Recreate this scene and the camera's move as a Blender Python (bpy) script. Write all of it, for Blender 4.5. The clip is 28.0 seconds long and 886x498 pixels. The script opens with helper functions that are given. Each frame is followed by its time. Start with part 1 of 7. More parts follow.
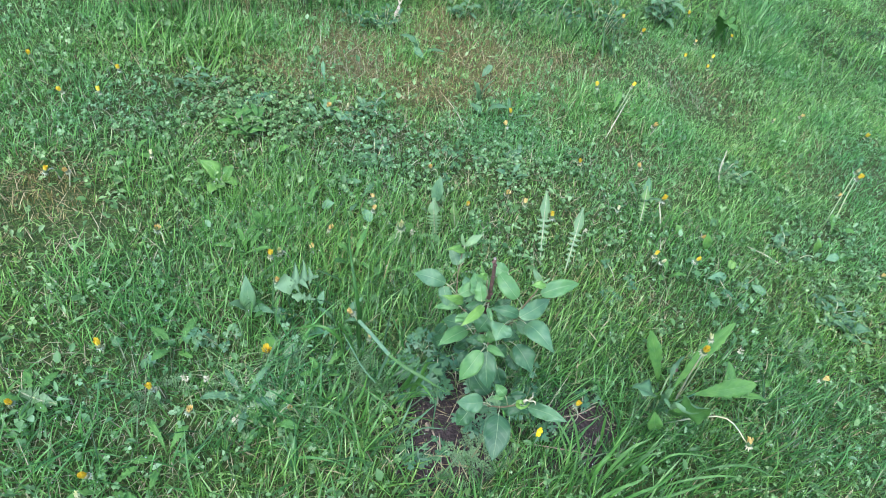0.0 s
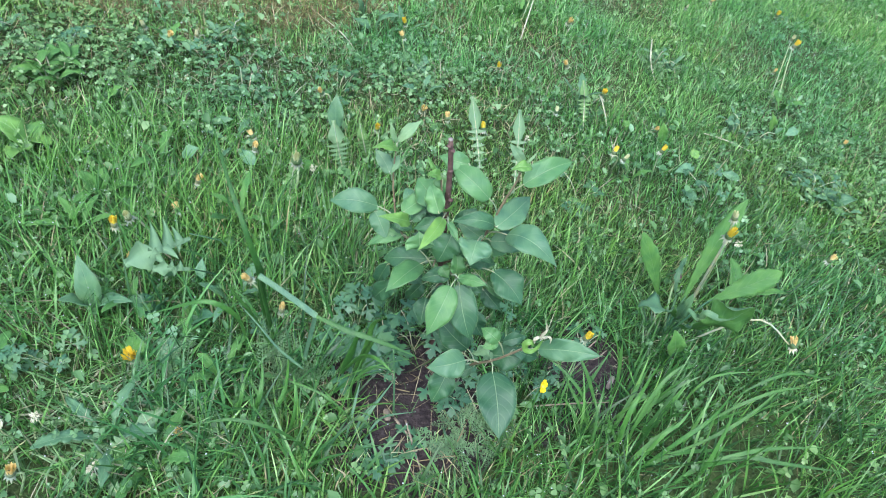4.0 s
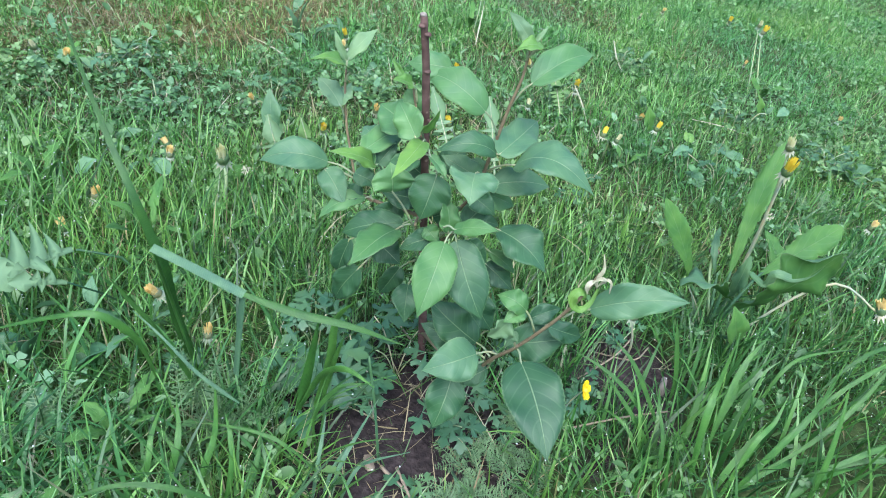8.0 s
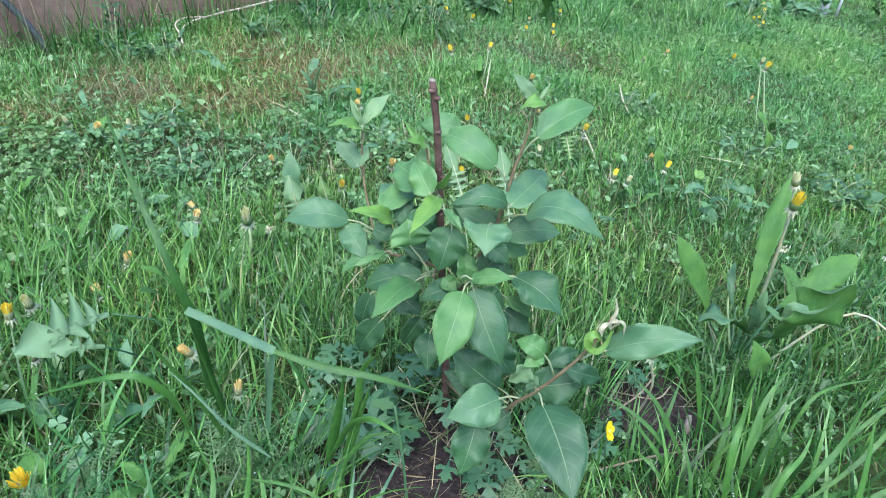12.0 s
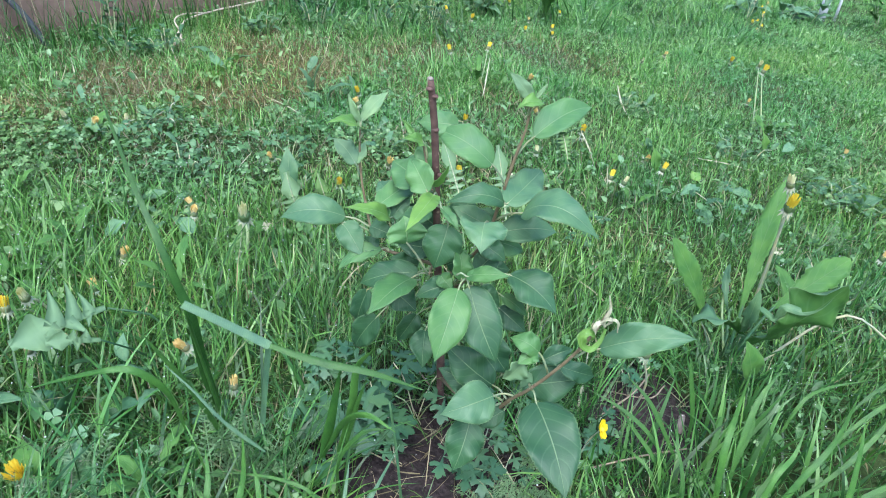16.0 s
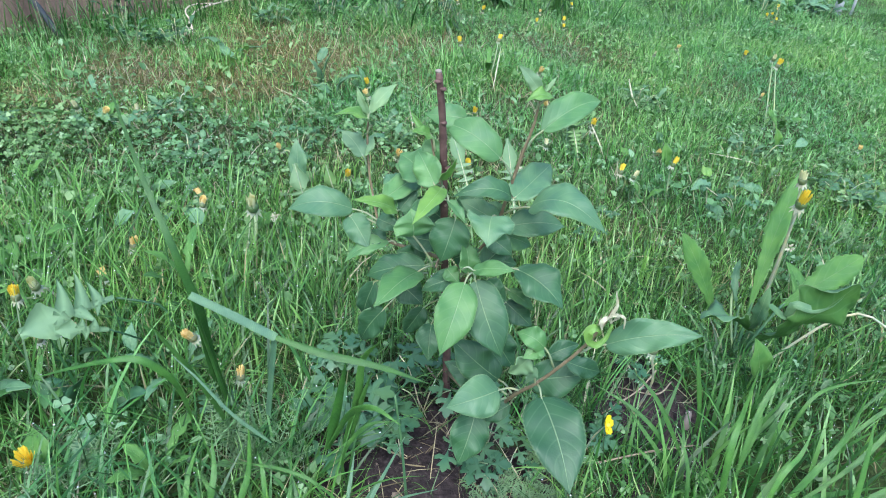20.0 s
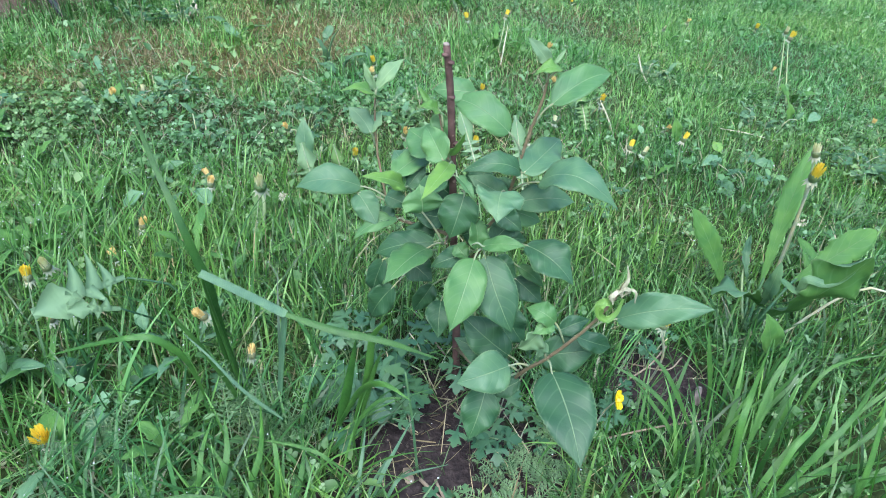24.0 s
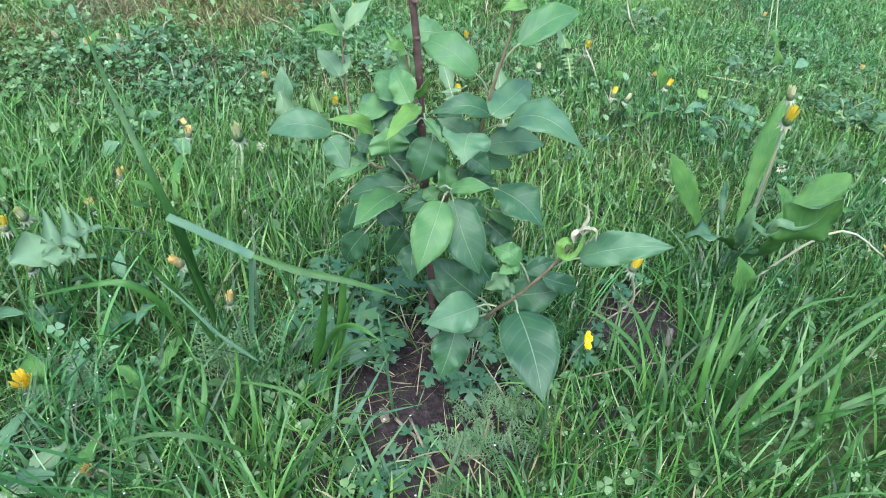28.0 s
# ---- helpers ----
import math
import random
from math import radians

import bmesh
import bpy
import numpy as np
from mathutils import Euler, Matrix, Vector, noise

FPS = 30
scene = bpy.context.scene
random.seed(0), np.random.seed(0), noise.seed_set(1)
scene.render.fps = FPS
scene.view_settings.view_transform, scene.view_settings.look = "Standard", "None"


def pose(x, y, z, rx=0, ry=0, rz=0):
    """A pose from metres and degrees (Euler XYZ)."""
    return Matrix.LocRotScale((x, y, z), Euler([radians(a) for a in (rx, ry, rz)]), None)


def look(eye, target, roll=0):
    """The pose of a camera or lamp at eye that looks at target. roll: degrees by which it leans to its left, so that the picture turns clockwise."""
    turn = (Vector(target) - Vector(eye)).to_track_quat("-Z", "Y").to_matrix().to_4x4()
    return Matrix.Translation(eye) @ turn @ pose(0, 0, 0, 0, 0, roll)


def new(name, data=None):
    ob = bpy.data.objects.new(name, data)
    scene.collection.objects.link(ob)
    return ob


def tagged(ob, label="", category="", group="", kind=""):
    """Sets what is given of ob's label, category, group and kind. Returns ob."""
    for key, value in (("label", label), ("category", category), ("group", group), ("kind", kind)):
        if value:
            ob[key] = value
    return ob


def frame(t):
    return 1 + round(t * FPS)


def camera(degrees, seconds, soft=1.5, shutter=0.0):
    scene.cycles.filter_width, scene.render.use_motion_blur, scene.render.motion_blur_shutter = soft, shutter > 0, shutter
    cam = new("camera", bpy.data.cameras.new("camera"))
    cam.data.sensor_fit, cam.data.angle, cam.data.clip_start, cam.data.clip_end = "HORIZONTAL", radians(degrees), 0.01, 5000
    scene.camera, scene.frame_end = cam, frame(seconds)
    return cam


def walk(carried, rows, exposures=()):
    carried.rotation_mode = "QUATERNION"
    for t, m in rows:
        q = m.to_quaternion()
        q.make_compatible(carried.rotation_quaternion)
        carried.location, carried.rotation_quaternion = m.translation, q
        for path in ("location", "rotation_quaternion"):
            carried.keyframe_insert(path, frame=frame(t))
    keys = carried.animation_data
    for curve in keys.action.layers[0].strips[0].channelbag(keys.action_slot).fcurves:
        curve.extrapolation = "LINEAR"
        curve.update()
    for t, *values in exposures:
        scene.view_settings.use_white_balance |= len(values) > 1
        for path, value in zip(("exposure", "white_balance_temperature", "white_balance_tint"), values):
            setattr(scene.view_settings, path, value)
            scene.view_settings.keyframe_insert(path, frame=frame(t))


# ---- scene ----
cam = camera(69.7, 28.0, soft=1.0, shutter=0.06)
PATH = [
    (0, (0.091, -0.816, 1.242), (-0.222, 0.575, -0.161), 12.0),
    (0.5, (0.094, -0.815, 1.239), (-0.167, 0.594, -0.156), 11.5),
    (1, (0.097, -0.812, 1.237), (-0.143, 0.599, -0.16), 11.8),
    (1.5, (0.091, -0.813, 1.232), (-0.138, 0.593, -0.171), 12.3),
    (2, (0.093, -0.815, 1.231), (-0.137, 0.586, -0.178), 12.1),
    (2.5, (0.09, -0.807, 1.228), (-0.135, 0.588, -0.188), 12.1),
    (3, (0.077, -0.793, 1.203), (-0.15, 0.616, -0.198), 11.4),
    (3.5, (0.014, -0.748, 1.114), (-0.094, 0.679, -0.283), 10.0),
    (4, (0.019, -0.635, 0.871), (0.019, 0.812, -0.509), 10.4),
    (4.2, (0.027, -0.598, 0.771), (0.044, 0.863, -0.594), 8.8),
    (4.5, (0.026, -0.558, 0.685), (0.077, 0.943, -0.636), 7.0),
    (6.5, (0.013, -0.539, 0.623), (0.064, 1.142, -0.458), -0.3),
    (7, (0.023, -0.545, 0.623), (0.101, 1.118, -0.486), 3.2),
    (7.5, (0.015, -0.54, 0.609), (0.123, 1.103, -0.527), 5.2),
    (8, (0.012, -0.531, 0.593), (0.1, 1.094, -0.57), 6.1),
    (8.5, (0.0, -0.535, 0.602), (0.099, 1.092, -0.556), 8.4),
    (9, (0.006, -0.542, 0.603), (0.09, 1.093, -0.545), 7.3),
    (9.5, (0.009, -0.549, 0.611), (0.063, 1.107, -0.509), 4.2),
    (10, (0.006, -0.545, 0.611), (0.033, 1.132, -0.479), 2.7),
    (10.5, (0.011, -0.546, 0.613), (0.018, 1.148, -0.451), 1.9),
    (11, (0.012, -0.551, 0.614), (0.018, 1.153, -0.434), 1.8),
    (11.5, (0.012, -0.551, 0.612), (0.017, 1.154, -0.434), 2.2),
    (12, (0.013, -0.549, 0.611), (0.032, 1.154, -0.437), 2.0),
    (12.5, (0.015, -0.544, 0.604), (0.052, 1.156, -0.45), 1.9),
    (14.5, (0.015, -0.548, 0.606), (0.076, 1.136, -0.471), 3.7),
    (15, (0.015, -0.552, 0.61), (0.069, 1.138, -0.459), 3.3),
    (15.5, (0.013, -0.552, 0.611), (0.044, 1.143, -0.45), 2.2),
    (16, (0.014, -0.553, 0.611), (0.042, 1.15, -0.438), 2.8),
    (16.5, (0.013, -0.552, 0.612), (0.04, 1.153, -0.433), 3.2),
    (17, (0.015, -0.551, 0.609), (0.041, 1.154, -0.436), 3.2),
    (17.5, (0.019, -0.548, 0.606), (0.048, 1.151, -0.447), 3.2),
    (18, (0.019, -0.548, 0.605), (0.055, 1.148, -0.454), 3.0),
    (18.5, (0.019, -0.549, 0.607), (0.061, 1.146, -0.454), 3.0),
    (19, (0.017, -0.548, 0.607), (0.049, 1.144, -0.458), 3.2),
    (19.5, (0.018, -0.549, 0.608), (0.028, 1.138, -0.465), 3.0),
    (20, (0.016, -0.551, 0.611), (0.017, 1.139, -0.459), 2.9),
    (20.5, (0.013, -0.553, 0.61), (0.009, 1.141, -0.454), 3.1),
    (21, (0.013, -0.552, 0.608), (-0.01, 1.132, -0.47), 2.2),
    (21.5, (0.014, -0.552, 0.606), (-0.015, 1.121, -0.49), 1.8),
    (23.5, (0.014, -0.548, 0.604), (-0.003, 1.106, -0.519), 2.3),
    (24, (0.015, -0.551, 0.606), (-0.006, 1.105, -0.516), 2.0),
    (24.5, (0.017, -0.554, 0.608), (-0.004, 1.105, -0.509), 2.2),
    (25, (0.018, -0.553, 0.607), (-0.003, 1.105, -0.511), 2.5),
    (25.5, (0.019, -0.553, 0.607), (-0.002, 1.104, -0.511), 2.4),
    (26, (0.021, -0.555, 0.608), (-0.001, 1.106, -0.506), 1.8),
    (26.5, (0.023, -0.553, 0.606), (0.009, 1.108, -0.508), 1.6),
    (27, (0.029, -0.552, 0.603), (0.028, 1.097, -0.528), 2.2),
    (27.5, (0.035, -0.559, 0.599), (0.043, 1.059, -0.578), 2.8),
    (28, (0.041, -0.562, 0.6), (0.039, 1.012, -0.633), 1.9),
]
walk(cam, [(t, look(eye, target, roll)) for t, eye, target, roll in PATH], [(0.0, 1.18, 5550, 10.0), (3.0, 1.18, 5550, 10.0), (4.5, 1.14, 5550, 10.0), (28.0, 1.14, 5550, 10.0)])

# ---- light: an even overcast sky, with a weak broad sun behind the cloud ----
world = bpy.data.worlds.new("overcast")
scene.world = world
world.use_nodes = True
wn = world.node_tree.nodes
sky = wn.new("ShaderNodeTexSky")
sky.sky_type = "NISHITA"
sky.sun_disc = False
sky.sun_elevation, sky.sun_rotation = radians(58), radians(200)
sky.air_density, sky.dust_density, sky.ozone_density = 1.0, 4.0, 1.0
wn["Background"].inputs["Strength"].default_value = 0.15
world.node_tree.links.new(sky.outputs[0], wn["Background"].inputs[0])
sun = new("sun", bpy.data.lights.new("sun", "SUN"))
sun.data.energy, sun.data.angle, sun.data.color = 1.5, radians(40), (1.0, 0.97, 0.93)
sun.matrix_world = look((0.7, -1.9, 3.3), (0, 0, 0))


# ---- materials ----
def material(name, rough=0.6, spec=0.4):
    m = bpy.data.materials.new(name)
    m.use_nodes = True
    b = m.node_tree.nodes["Principled BSDF"]
    b.inputs["Roughness"].default_value = rough
    b.inputs["Specular IOR Level"].default_value = spec
    return m, m.node_tree.nodes, m.node_tree.links, b


def ramp(nodes, links, source, stops):
    r = nodes.new("ShaderNodeValToRGB")
    e = r.color_ramp.elements
    while len(e) < len(stops):
        e.new(0.5)
    for item, (at, col) in zip(e, stops):
        item.position, item.color = at, (*col, 1)
    links.new(source, r.inputs[0])
    return r.outputs[0]


def noise_node(nodes, links, scale, detail=3, coord="Object"):
    c = nodes.new("ShaderNodeTexCoord")
    n = nodes.new("ShaderNodeTexNoise")
    n.inputs["Scale"].default_value, n.inputs["Detail"].default_value = scale, detail
    links.new(c.outputs[coord], n.inputs["Vector"])
    return n.outputs["Fac"]


def math_node(nodes, links, op, a, b=None, clamp=False):
    n = nodes.new("ShaderNodeMath")
    n.operation, n.use_clamp = op, clamp
    for i, v in enumerate((a, b)):
        if v is None:
            continue
        if isinstance(v, (int, float)):
            n.inputs[i].default_value = v
        else:
            links.new(v, n.inputs[i])
    return n.outputs[0]


def mix_colour(nodes, links, fac, a, b, how="MIX"):
    n = nodes.new("ShaderNodeMix")
    n.data_type, n.blend_type = "RGBA", how
    for sock, v in ((n.inputs["Factor"], fac), (n.inputs[6], a), (n.inputs[7], b)):
        if isinstance(v, tuple):
            sock.default_value = (*v, 1)
        elif isinstance(v, (int, float)):
            sock.default_value = v
        else:
            links.new(v, sock)
    return n.outputs[2]


def bump(nodes, links, b, height, strength=0.4, distance=0.002):
    n = nodes.new("ShaderNodeBump")
    n.inputs["Strength"].default_value, n.inputs["Distance"].default_value = strength, distance
    links.new(height, n.inputs["Height"])
    links.new(n.outputs[0], b.inputs["Normal"])


def leafy(m, nodes, links, b, colour, share=0.3):
    """Lets part of the light through, as thin leaves do."""
    t = nodes.new("ShaderNodeBsdfTranslucent")
    mx = nodes.new("ShaderNodeMixShader")
    mx.inputs[0].default_value = share
    links.new(colour, b.inputs["Base Color"])
    bright = mix_colour(nodes, links, 1.0, colour, (1.0, 1.25, 0.6), "MULTIPLY")
    links.new(bright, t.inputs[0])
    links.new(b.outputs[0], mx.inputs[1])
    links.new(t.outputs[0], mx.inputs[2])
    links.new(mx.outputs[0], nodes["Material Output"].inputs[0])


def blade_material(name, stops, rough=0.42, share=0.22, island=True, patch=2.2):
    m, n, l, b = material(name, rough, 0.45)
    if island:
        g = n.new("ShaderNodeNewGeometry")
        src = g.outputs["Random Per Island"]
    else:
        src = n.new("ShaderNodeObjectInfo").outputs["Random"]
    col = ramp(n, l, src, stops)
    broad = noise_node(n, l, patch, 3)
    tint = ramp(n, l, broad, [(0.3, (0.7, 0.88, 0.98)), (0.5, (1, 1, 1)), (0.7, (1.18, 1.07, 0.86))])
    col = mix_colour(n, l, 1.0, col, tint, "MULTIPLY")
    leafy(m, n, l, b, col, share)
    return m


GRASS = blade_material("lawn_grass", [(0.0, (0.022, 0.06, 0.014)), (0.3, (0.053, 0.13, 0.027)), (0.62, (0.118, 0.258, 0.05)), (0.86, (0.21, 0.41, 0.1)), (0.92, (0.3, 0.48, 0.19)), (0.95, (0.27, 0.25, 0.12)), (1.0, (0.46, 0.42, 0.27))], 0.34)
GRASS_DEEP = blade_material("deep_green_grass", [(0.0, (0.014, 0.056, 0.013)), (0.35, (0.036, 0.12, 0.024)), (0.7, (0.075, 0.215, 0.042)), (0.94, (0.135, 0.32, 0.075)), (1.0, (0.25, 0.43, 0.16))], 0.34)
GRASS_FLAT = blade_material("flattened_grass", [(0.0, (0.1, 0.2, 0.06)), (0.6, (0.24, 0.38, 0.16)), (1.0, (0.42, 0.44, 0.26))], 0.45, 0.2)
GRASS_LUSH = blade_material("lush_grass", [(0.0, (0.022, 0.078, 0.021)), (0.5, (0.065, 0.182, 0.046)), (1.0, (0.12, 0.29, 0.085))], 0.36, 0.32)
GRASS_FRESH = blade_material("fresh_grass", [(0.0, (0.045, 0.13, 0.028)), (0.5, (0.105, 0.26, 0.055)), (1.0, (0.18, 0.375, 0.095))], 0.38, 0.32)
# lighter than the near grass: sky sheen and dew glint painted into the colours
GRASS_FAR_SHEEN = blade_material("far_lawn_sheen", [(0.0, (0.055, 0.15, 0.038)), (0.3, (0.1, 0.26, 0.06)), (0.65, (0.165, 0.375, 0.09)), (0.9, (0.27, 0.48, 0.17)), (0.965, (0.36, 0.55, 0.27)), (1.0, (0.34, 0.33, 0.17))], 0.38)
COARSE = blade_material("coarse_grass", [(0.0, (0.018, 0.064, 0.015)), (0.4, (0.048, 0.14, 0.03)), (0.75, (0.09, 0.23, 0.047)), (1.0, (0.16, 0.34, 0.09))], 0.36, 0.3)
CLOVER = blade_material("clover_leaf", [(0.0, (0.05, 0.125, 0.038)), (0.5, (0.105, 0.22, 0.07)), (0.85, (0.165, 0.3, 0.112)), (1.0, (0.26, 0.4, 0.21))], 0.5, 0.25)
THATCH = blade_material("dry_thatch", [(0.0, (0.13, 0.11, 0.06)), (0.5, (0.25, 0.22, 0.125)), (1.0, (0.44, 0.41, 0.28))], 0.75, 0.1)
MOSS = blade_material("moss_tuft", [(0.0, (0.09, 0.078, 0.03)), (0.4, (0.185, 0.145, 0.062)), (0.75, (0.12, 0.165, 0.045)), (1.0, (0.33, 0.27, 0.16))], 0.8, 0.15)
WEED = blade_material("weed_leaf", [(0.0, (0.045, 0.125, 0.055)), (1.0, (0.09, 0.2, 0.09))], 0.45, 0.22, False, 40)
STALK = blade_material("flower_stalk", [(0.0, (0.24, 0.34, 0.15)), (0.6, (0.4, 0.45, 0.27)), (1.0, (0.5, 0.47, 0.34))], 0.5, 0.15, False, 60)
BRACT = blade_material("bract", [(0.0, (0.1, 0.17, 0.06)), (1.0, (0.22, 0.24, 0.13))], 0.6, 0.1, False, 80)

SKIRT = blade_material("outer_bract", [(0.0, (0.26, 0.31, 0.2)), (1.0, (0.46, 0.47, 0.36))], 0.6, 0.15, False, 80)


def petal_material(name, a, b2):
    m, n, l, b = material(name, 0.55, 0.3)
    g = n.new("ShaderNodeNewGeometry")
    leafy(m, n, l, b, ramp(n, l, g.outputs["Random Per Island"], [(0.0, a), (1.0, b2)]), 0.2)
    return m


PETAL = petal_material("yellow_petal", (0.8, 0.56, 0.03), (0.92, 0.77, 0.1))
PETAL_OLD = petal_material("wilting_petal", (0.74, 0.52, 0.17), (0.88, 0.71, 0.36))
PETAL_PALE = petal_material("pale_petal", (0.74, 0.7, 0.4), (0.88, 0.85, 0.62))
BUTTER = petal_material("buttercup_petal", (0.85, 0.6, 0.005), (0.95, 0.72, 0.01))


def tree_leaf_material(name, young, old, under=False, rib=0.5, crinkle=260, rough=0.5, gloss=0.5):
    m, n, l, b = material(name, 0.6 if under else rough, 0.3 if under else gloss)
    info = n.new("ShaderNodeObjectInfo").outputs["Random"]
    col = ramp(n, l, info, [(0.0, old), (1.0, young)])
    uv = n.new("ShaderNodeUVMap")
    sep = n.new("ShaderNodeSeparateXYZ")
    l.new(uv.outputs[0], sep.inputs[0])
    u = math_node(n, l, "ABSOLUTE", math_node(n, l, "SUBTRACT", math_node(n, l, "MULTIPLY", sep.outputs[0], 2.0), 1.0))
    v = sep.outputs[1]
    # side veins run forwards from the midrib
    s = math_node(n, l, "FRACT", math_node(n, l, "SUBTRACT", math_node(n, l, "MULTIPLY", v, 7.0), math_node(n, l, "MULTIPLY", math_node(n, l, "POWER", u, 1.4), 1.9)))
    d = math_node(n, l, "ABSOLUTE", math_node(n, l, "SUBTRACT", s, 0.5))
    side = ramp(n, l, d, [(0.0, (1, 1, 1)), (0.025, (0.7, 0.7, 0.7)), (0.11, (0, 0, 0))])
    mid = ramp(n, l, u, [(0.0, (1, 1, 1)), (0.012, (1, 1, 1)), (0.035, (0, 0, 0))])
    cells = noise_node(n, l, crinkle, 4)
    blotch = noise_node(n, l, 45, 2)
    col = mix_colour(n, l, 1.0, col, ramp(n, l, blotch, [(0.3, (0.78, 0.86, 0.9)), (0.7, (1.22, 1.14, 1.05))]), "MULTIPLY")
    col = mix_colour(n, l, math_node(n, l, "MULTIPLY", side, 0.13), col, (0.22, 0.36, 0.18))
    # paler edge: light through the thin margin, painted into the colour
    lit_rim = ramp(n, l, u, [(0.0, (0, 0, 0)), (0.93, (0, 0, 0)), (0.99, (1, 1, 1))])
    col = mix_colour(n, l, math_node(n, l, "MULTIPLY", lit_rim, 0.3), col, (0.3, 0.42, 0.2))
    col = mix_colour(n, l, math_node(n, l, "MULTIPLY", mid, rib), col, (0.3, 0.42, 0.22))
    leafy(m, n, l, b, col, 0.24)
    quilt = ramp(n, l, d, [(0.0, (0, 0, 0)), (0.2, (0.7, 0.7, 0.7)), (0.5, (1, 1, 1))])
    h = math_node(n, l, "SUBTRACT", math_node(n, l, "ADD", math_node(n, l, "MULTIPLY", cells, 0.5), math_node(n, l, "MULTIPLY", quilt, 0.3)), mid)
    bump(n, l, b, h, -0.5 if under else 0.5, 0.0008)
    return m


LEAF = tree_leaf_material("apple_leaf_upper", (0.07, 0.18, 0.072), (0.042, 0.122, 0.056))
# darker copy of the leaf green: shade inside the crown put into the colour
LEAF_SHADED = tree_leaf_material("apple_leaf_shaded", (0.05, 0.14, 0.055), (0.033, 0.1, 0.045))
# paler copy: sky light on upward-facing leaves put into the colour
LEAF_SKYLIT = tree_leaf_material("apple_leaf_skylit", (0.115, 0.24, 0.115), (0.085, 0.195, 0.095))
LEAF_SOFT = tree_leaf_material("apple_leaf_soft", (0.095, 0.23, 0.068), (0.075, 0.195, 0.06))
# mid green, lightened in colour for sky light on the upper leaves
LEAF_MID_LIT = tree_leaf_material("apple_leaf_mid_lit", (0.125, 0.275, 0.095), (0.095, 0.23, 0.08))
LEAF_YOUNG = tree_leaf_material("apple_leaf_young", (0.17, 0.33, 0.06), (0.12, 0.27, 0.055))
LEAF_UNDER = tree_leaf_material("apple_leaf_under", (0.2, 0.33, 0.16), (0.15, 0.26, 0.14), True)


def bark_material(name, dark, light, scale=90):
    m, n, l, b = material(name, 0.7, 0.3)
    f = noise_node(n, l, scale, 5)
    col = ramp(n, l, f, [(0.3, dark), (0.7, light)])
    spots = n.new("ShaderNodeTexVoronoi")
    spots.inputs["Scale"].default_value = 110
    c = n.new("ShaderNodeTexCoord")
    l.new(c.outputs["Object"], spots.inputs["Vector"])
    dot = ramp(n, l, spots.outputs["Distance"], [(0.0, (1, 1, 1)), (0.14, (1, 1, 1)), (0.2, (0, 0, 0))])
    col = mix_colour(n, l, math_node(n, l, "MULTIPLY", dot, 0.55), col, (0.35, 0.27, 0.2))
    l.new(col, b.inputs["Base Color"])
    bump(n, l, b, f, 0.6, 0.001)
    return m


BARK = bark_material("sapling_bark", (0.06, 0.034, 0.03), (0.15, 0.092, 0.078))
SHOOT = bark_material("shoot_bark", (0.14, 0.105, 0.06), (0.25, 0.21, 0.12))
CUT = bark_material("cut_wood", (0.17, 0.14, 0.12), (0.32, 0.28, 0.24))
PETIOLE = blade_material("petiole", [(0.0, (0.26, 0.32, 0.17)), (1.0, (0.38, 0.42, 0.26))], 0.5, 0.15, False, 80)
DRY = bark_material("dry_stem", (0.18, 0.14, 0.1), (0.36, 0.3, 0.21), 140)
DRIED_LEAF = bark_material("withered_leaf", (0.24, 0.24, 0.14), (0.5, 0.51, 0.36), 220)


def ground_material():
    m, n, l, b = material("soil_and_turf", 0.95, 0.15)
    c = n.new("ShaderNodeTexCoord").outputs["Object"]
    fine = noise_node(n, l, 120, 6)
    mid = noise_node(n, l, 14, 4)
    soil = ramp(n, l, fine, [(0.3, (0.021, 0.017, 0.018)), (0.6, (0.048, 0.038, 0.037)), (0.8, (0.09, 0.072, 0.068))])
    turf = ramp(n, l, fine, [(0.3, (0.024, 0.038, 0.013)), (0.6, (0.056, 0.085, 0.027)), (0.85, (0.135, 0.14, 0.06))])
    moss = ramp(n, l, fine, [(0.3, (0.045, 0.046, 0.022)), (0.55, (0.115, 0.118, 0.045)), (0.8, (0.24, 0.22, 0.11))])

    def spot(x, y, rx, ry):
        mp = n.new("ShaderNodeMapping")
        mp.vector_type = "TEXTURE"
        mp.inputs["Location"].default_value = (x, y, 0)
        mp.inputs["Scale"].default_value = (rx, ry, 1)
        l.new(c, mp.inputs["Vector"])
        ln = n.new("ShaderNodeVectorMath")
        ln.operation = "LENGTH"
        flat = n.new("ShaderNodeVectorMath")
        flat.operation = "MULTIPLY"
        flat.inputs[1].default_value = (1, 1, 0)
        l.new(mp.outputs[0], flat.inputs[0])
        l.new(flat.outputs[0], ln.inputs[0])
        d = math_node(n, l, "ADD", ln.outputs["Value"], math_node(n, l, "MULTIPLY", math_node(n, l, "SUBTRACT", mid, 0.5), 2.2))
        return ramp(n, l, d, [(0.75, (1, 1, 1)), (1.1, (0, 0, 0))])

    col = mix_colour(n, l, spot(-0.78, 1.05, 0.5, 0.28), turf, moss)
    col = mix_colour(n, l, spot(-0.42, 1.38, 0.46, 0.3), col, moss)
    col = mix_colour(n, l, spot(0.02, -0.08, 0.18, 0.2), col, soil)
    col = mix_colour(n, l, spot(0.3, 0.05, 0.13, 0.14), col, soil)
    l.new(col, b.inputs["Base Color"])
    bump(n, l, b, fine, 0.9, 0.006)
    return m


GROUND = ground_material()
CLOD = bark_material("soil_crumb", (0.022, 0.018, 0.016), (0.065, 0.052, 0.045), 60)


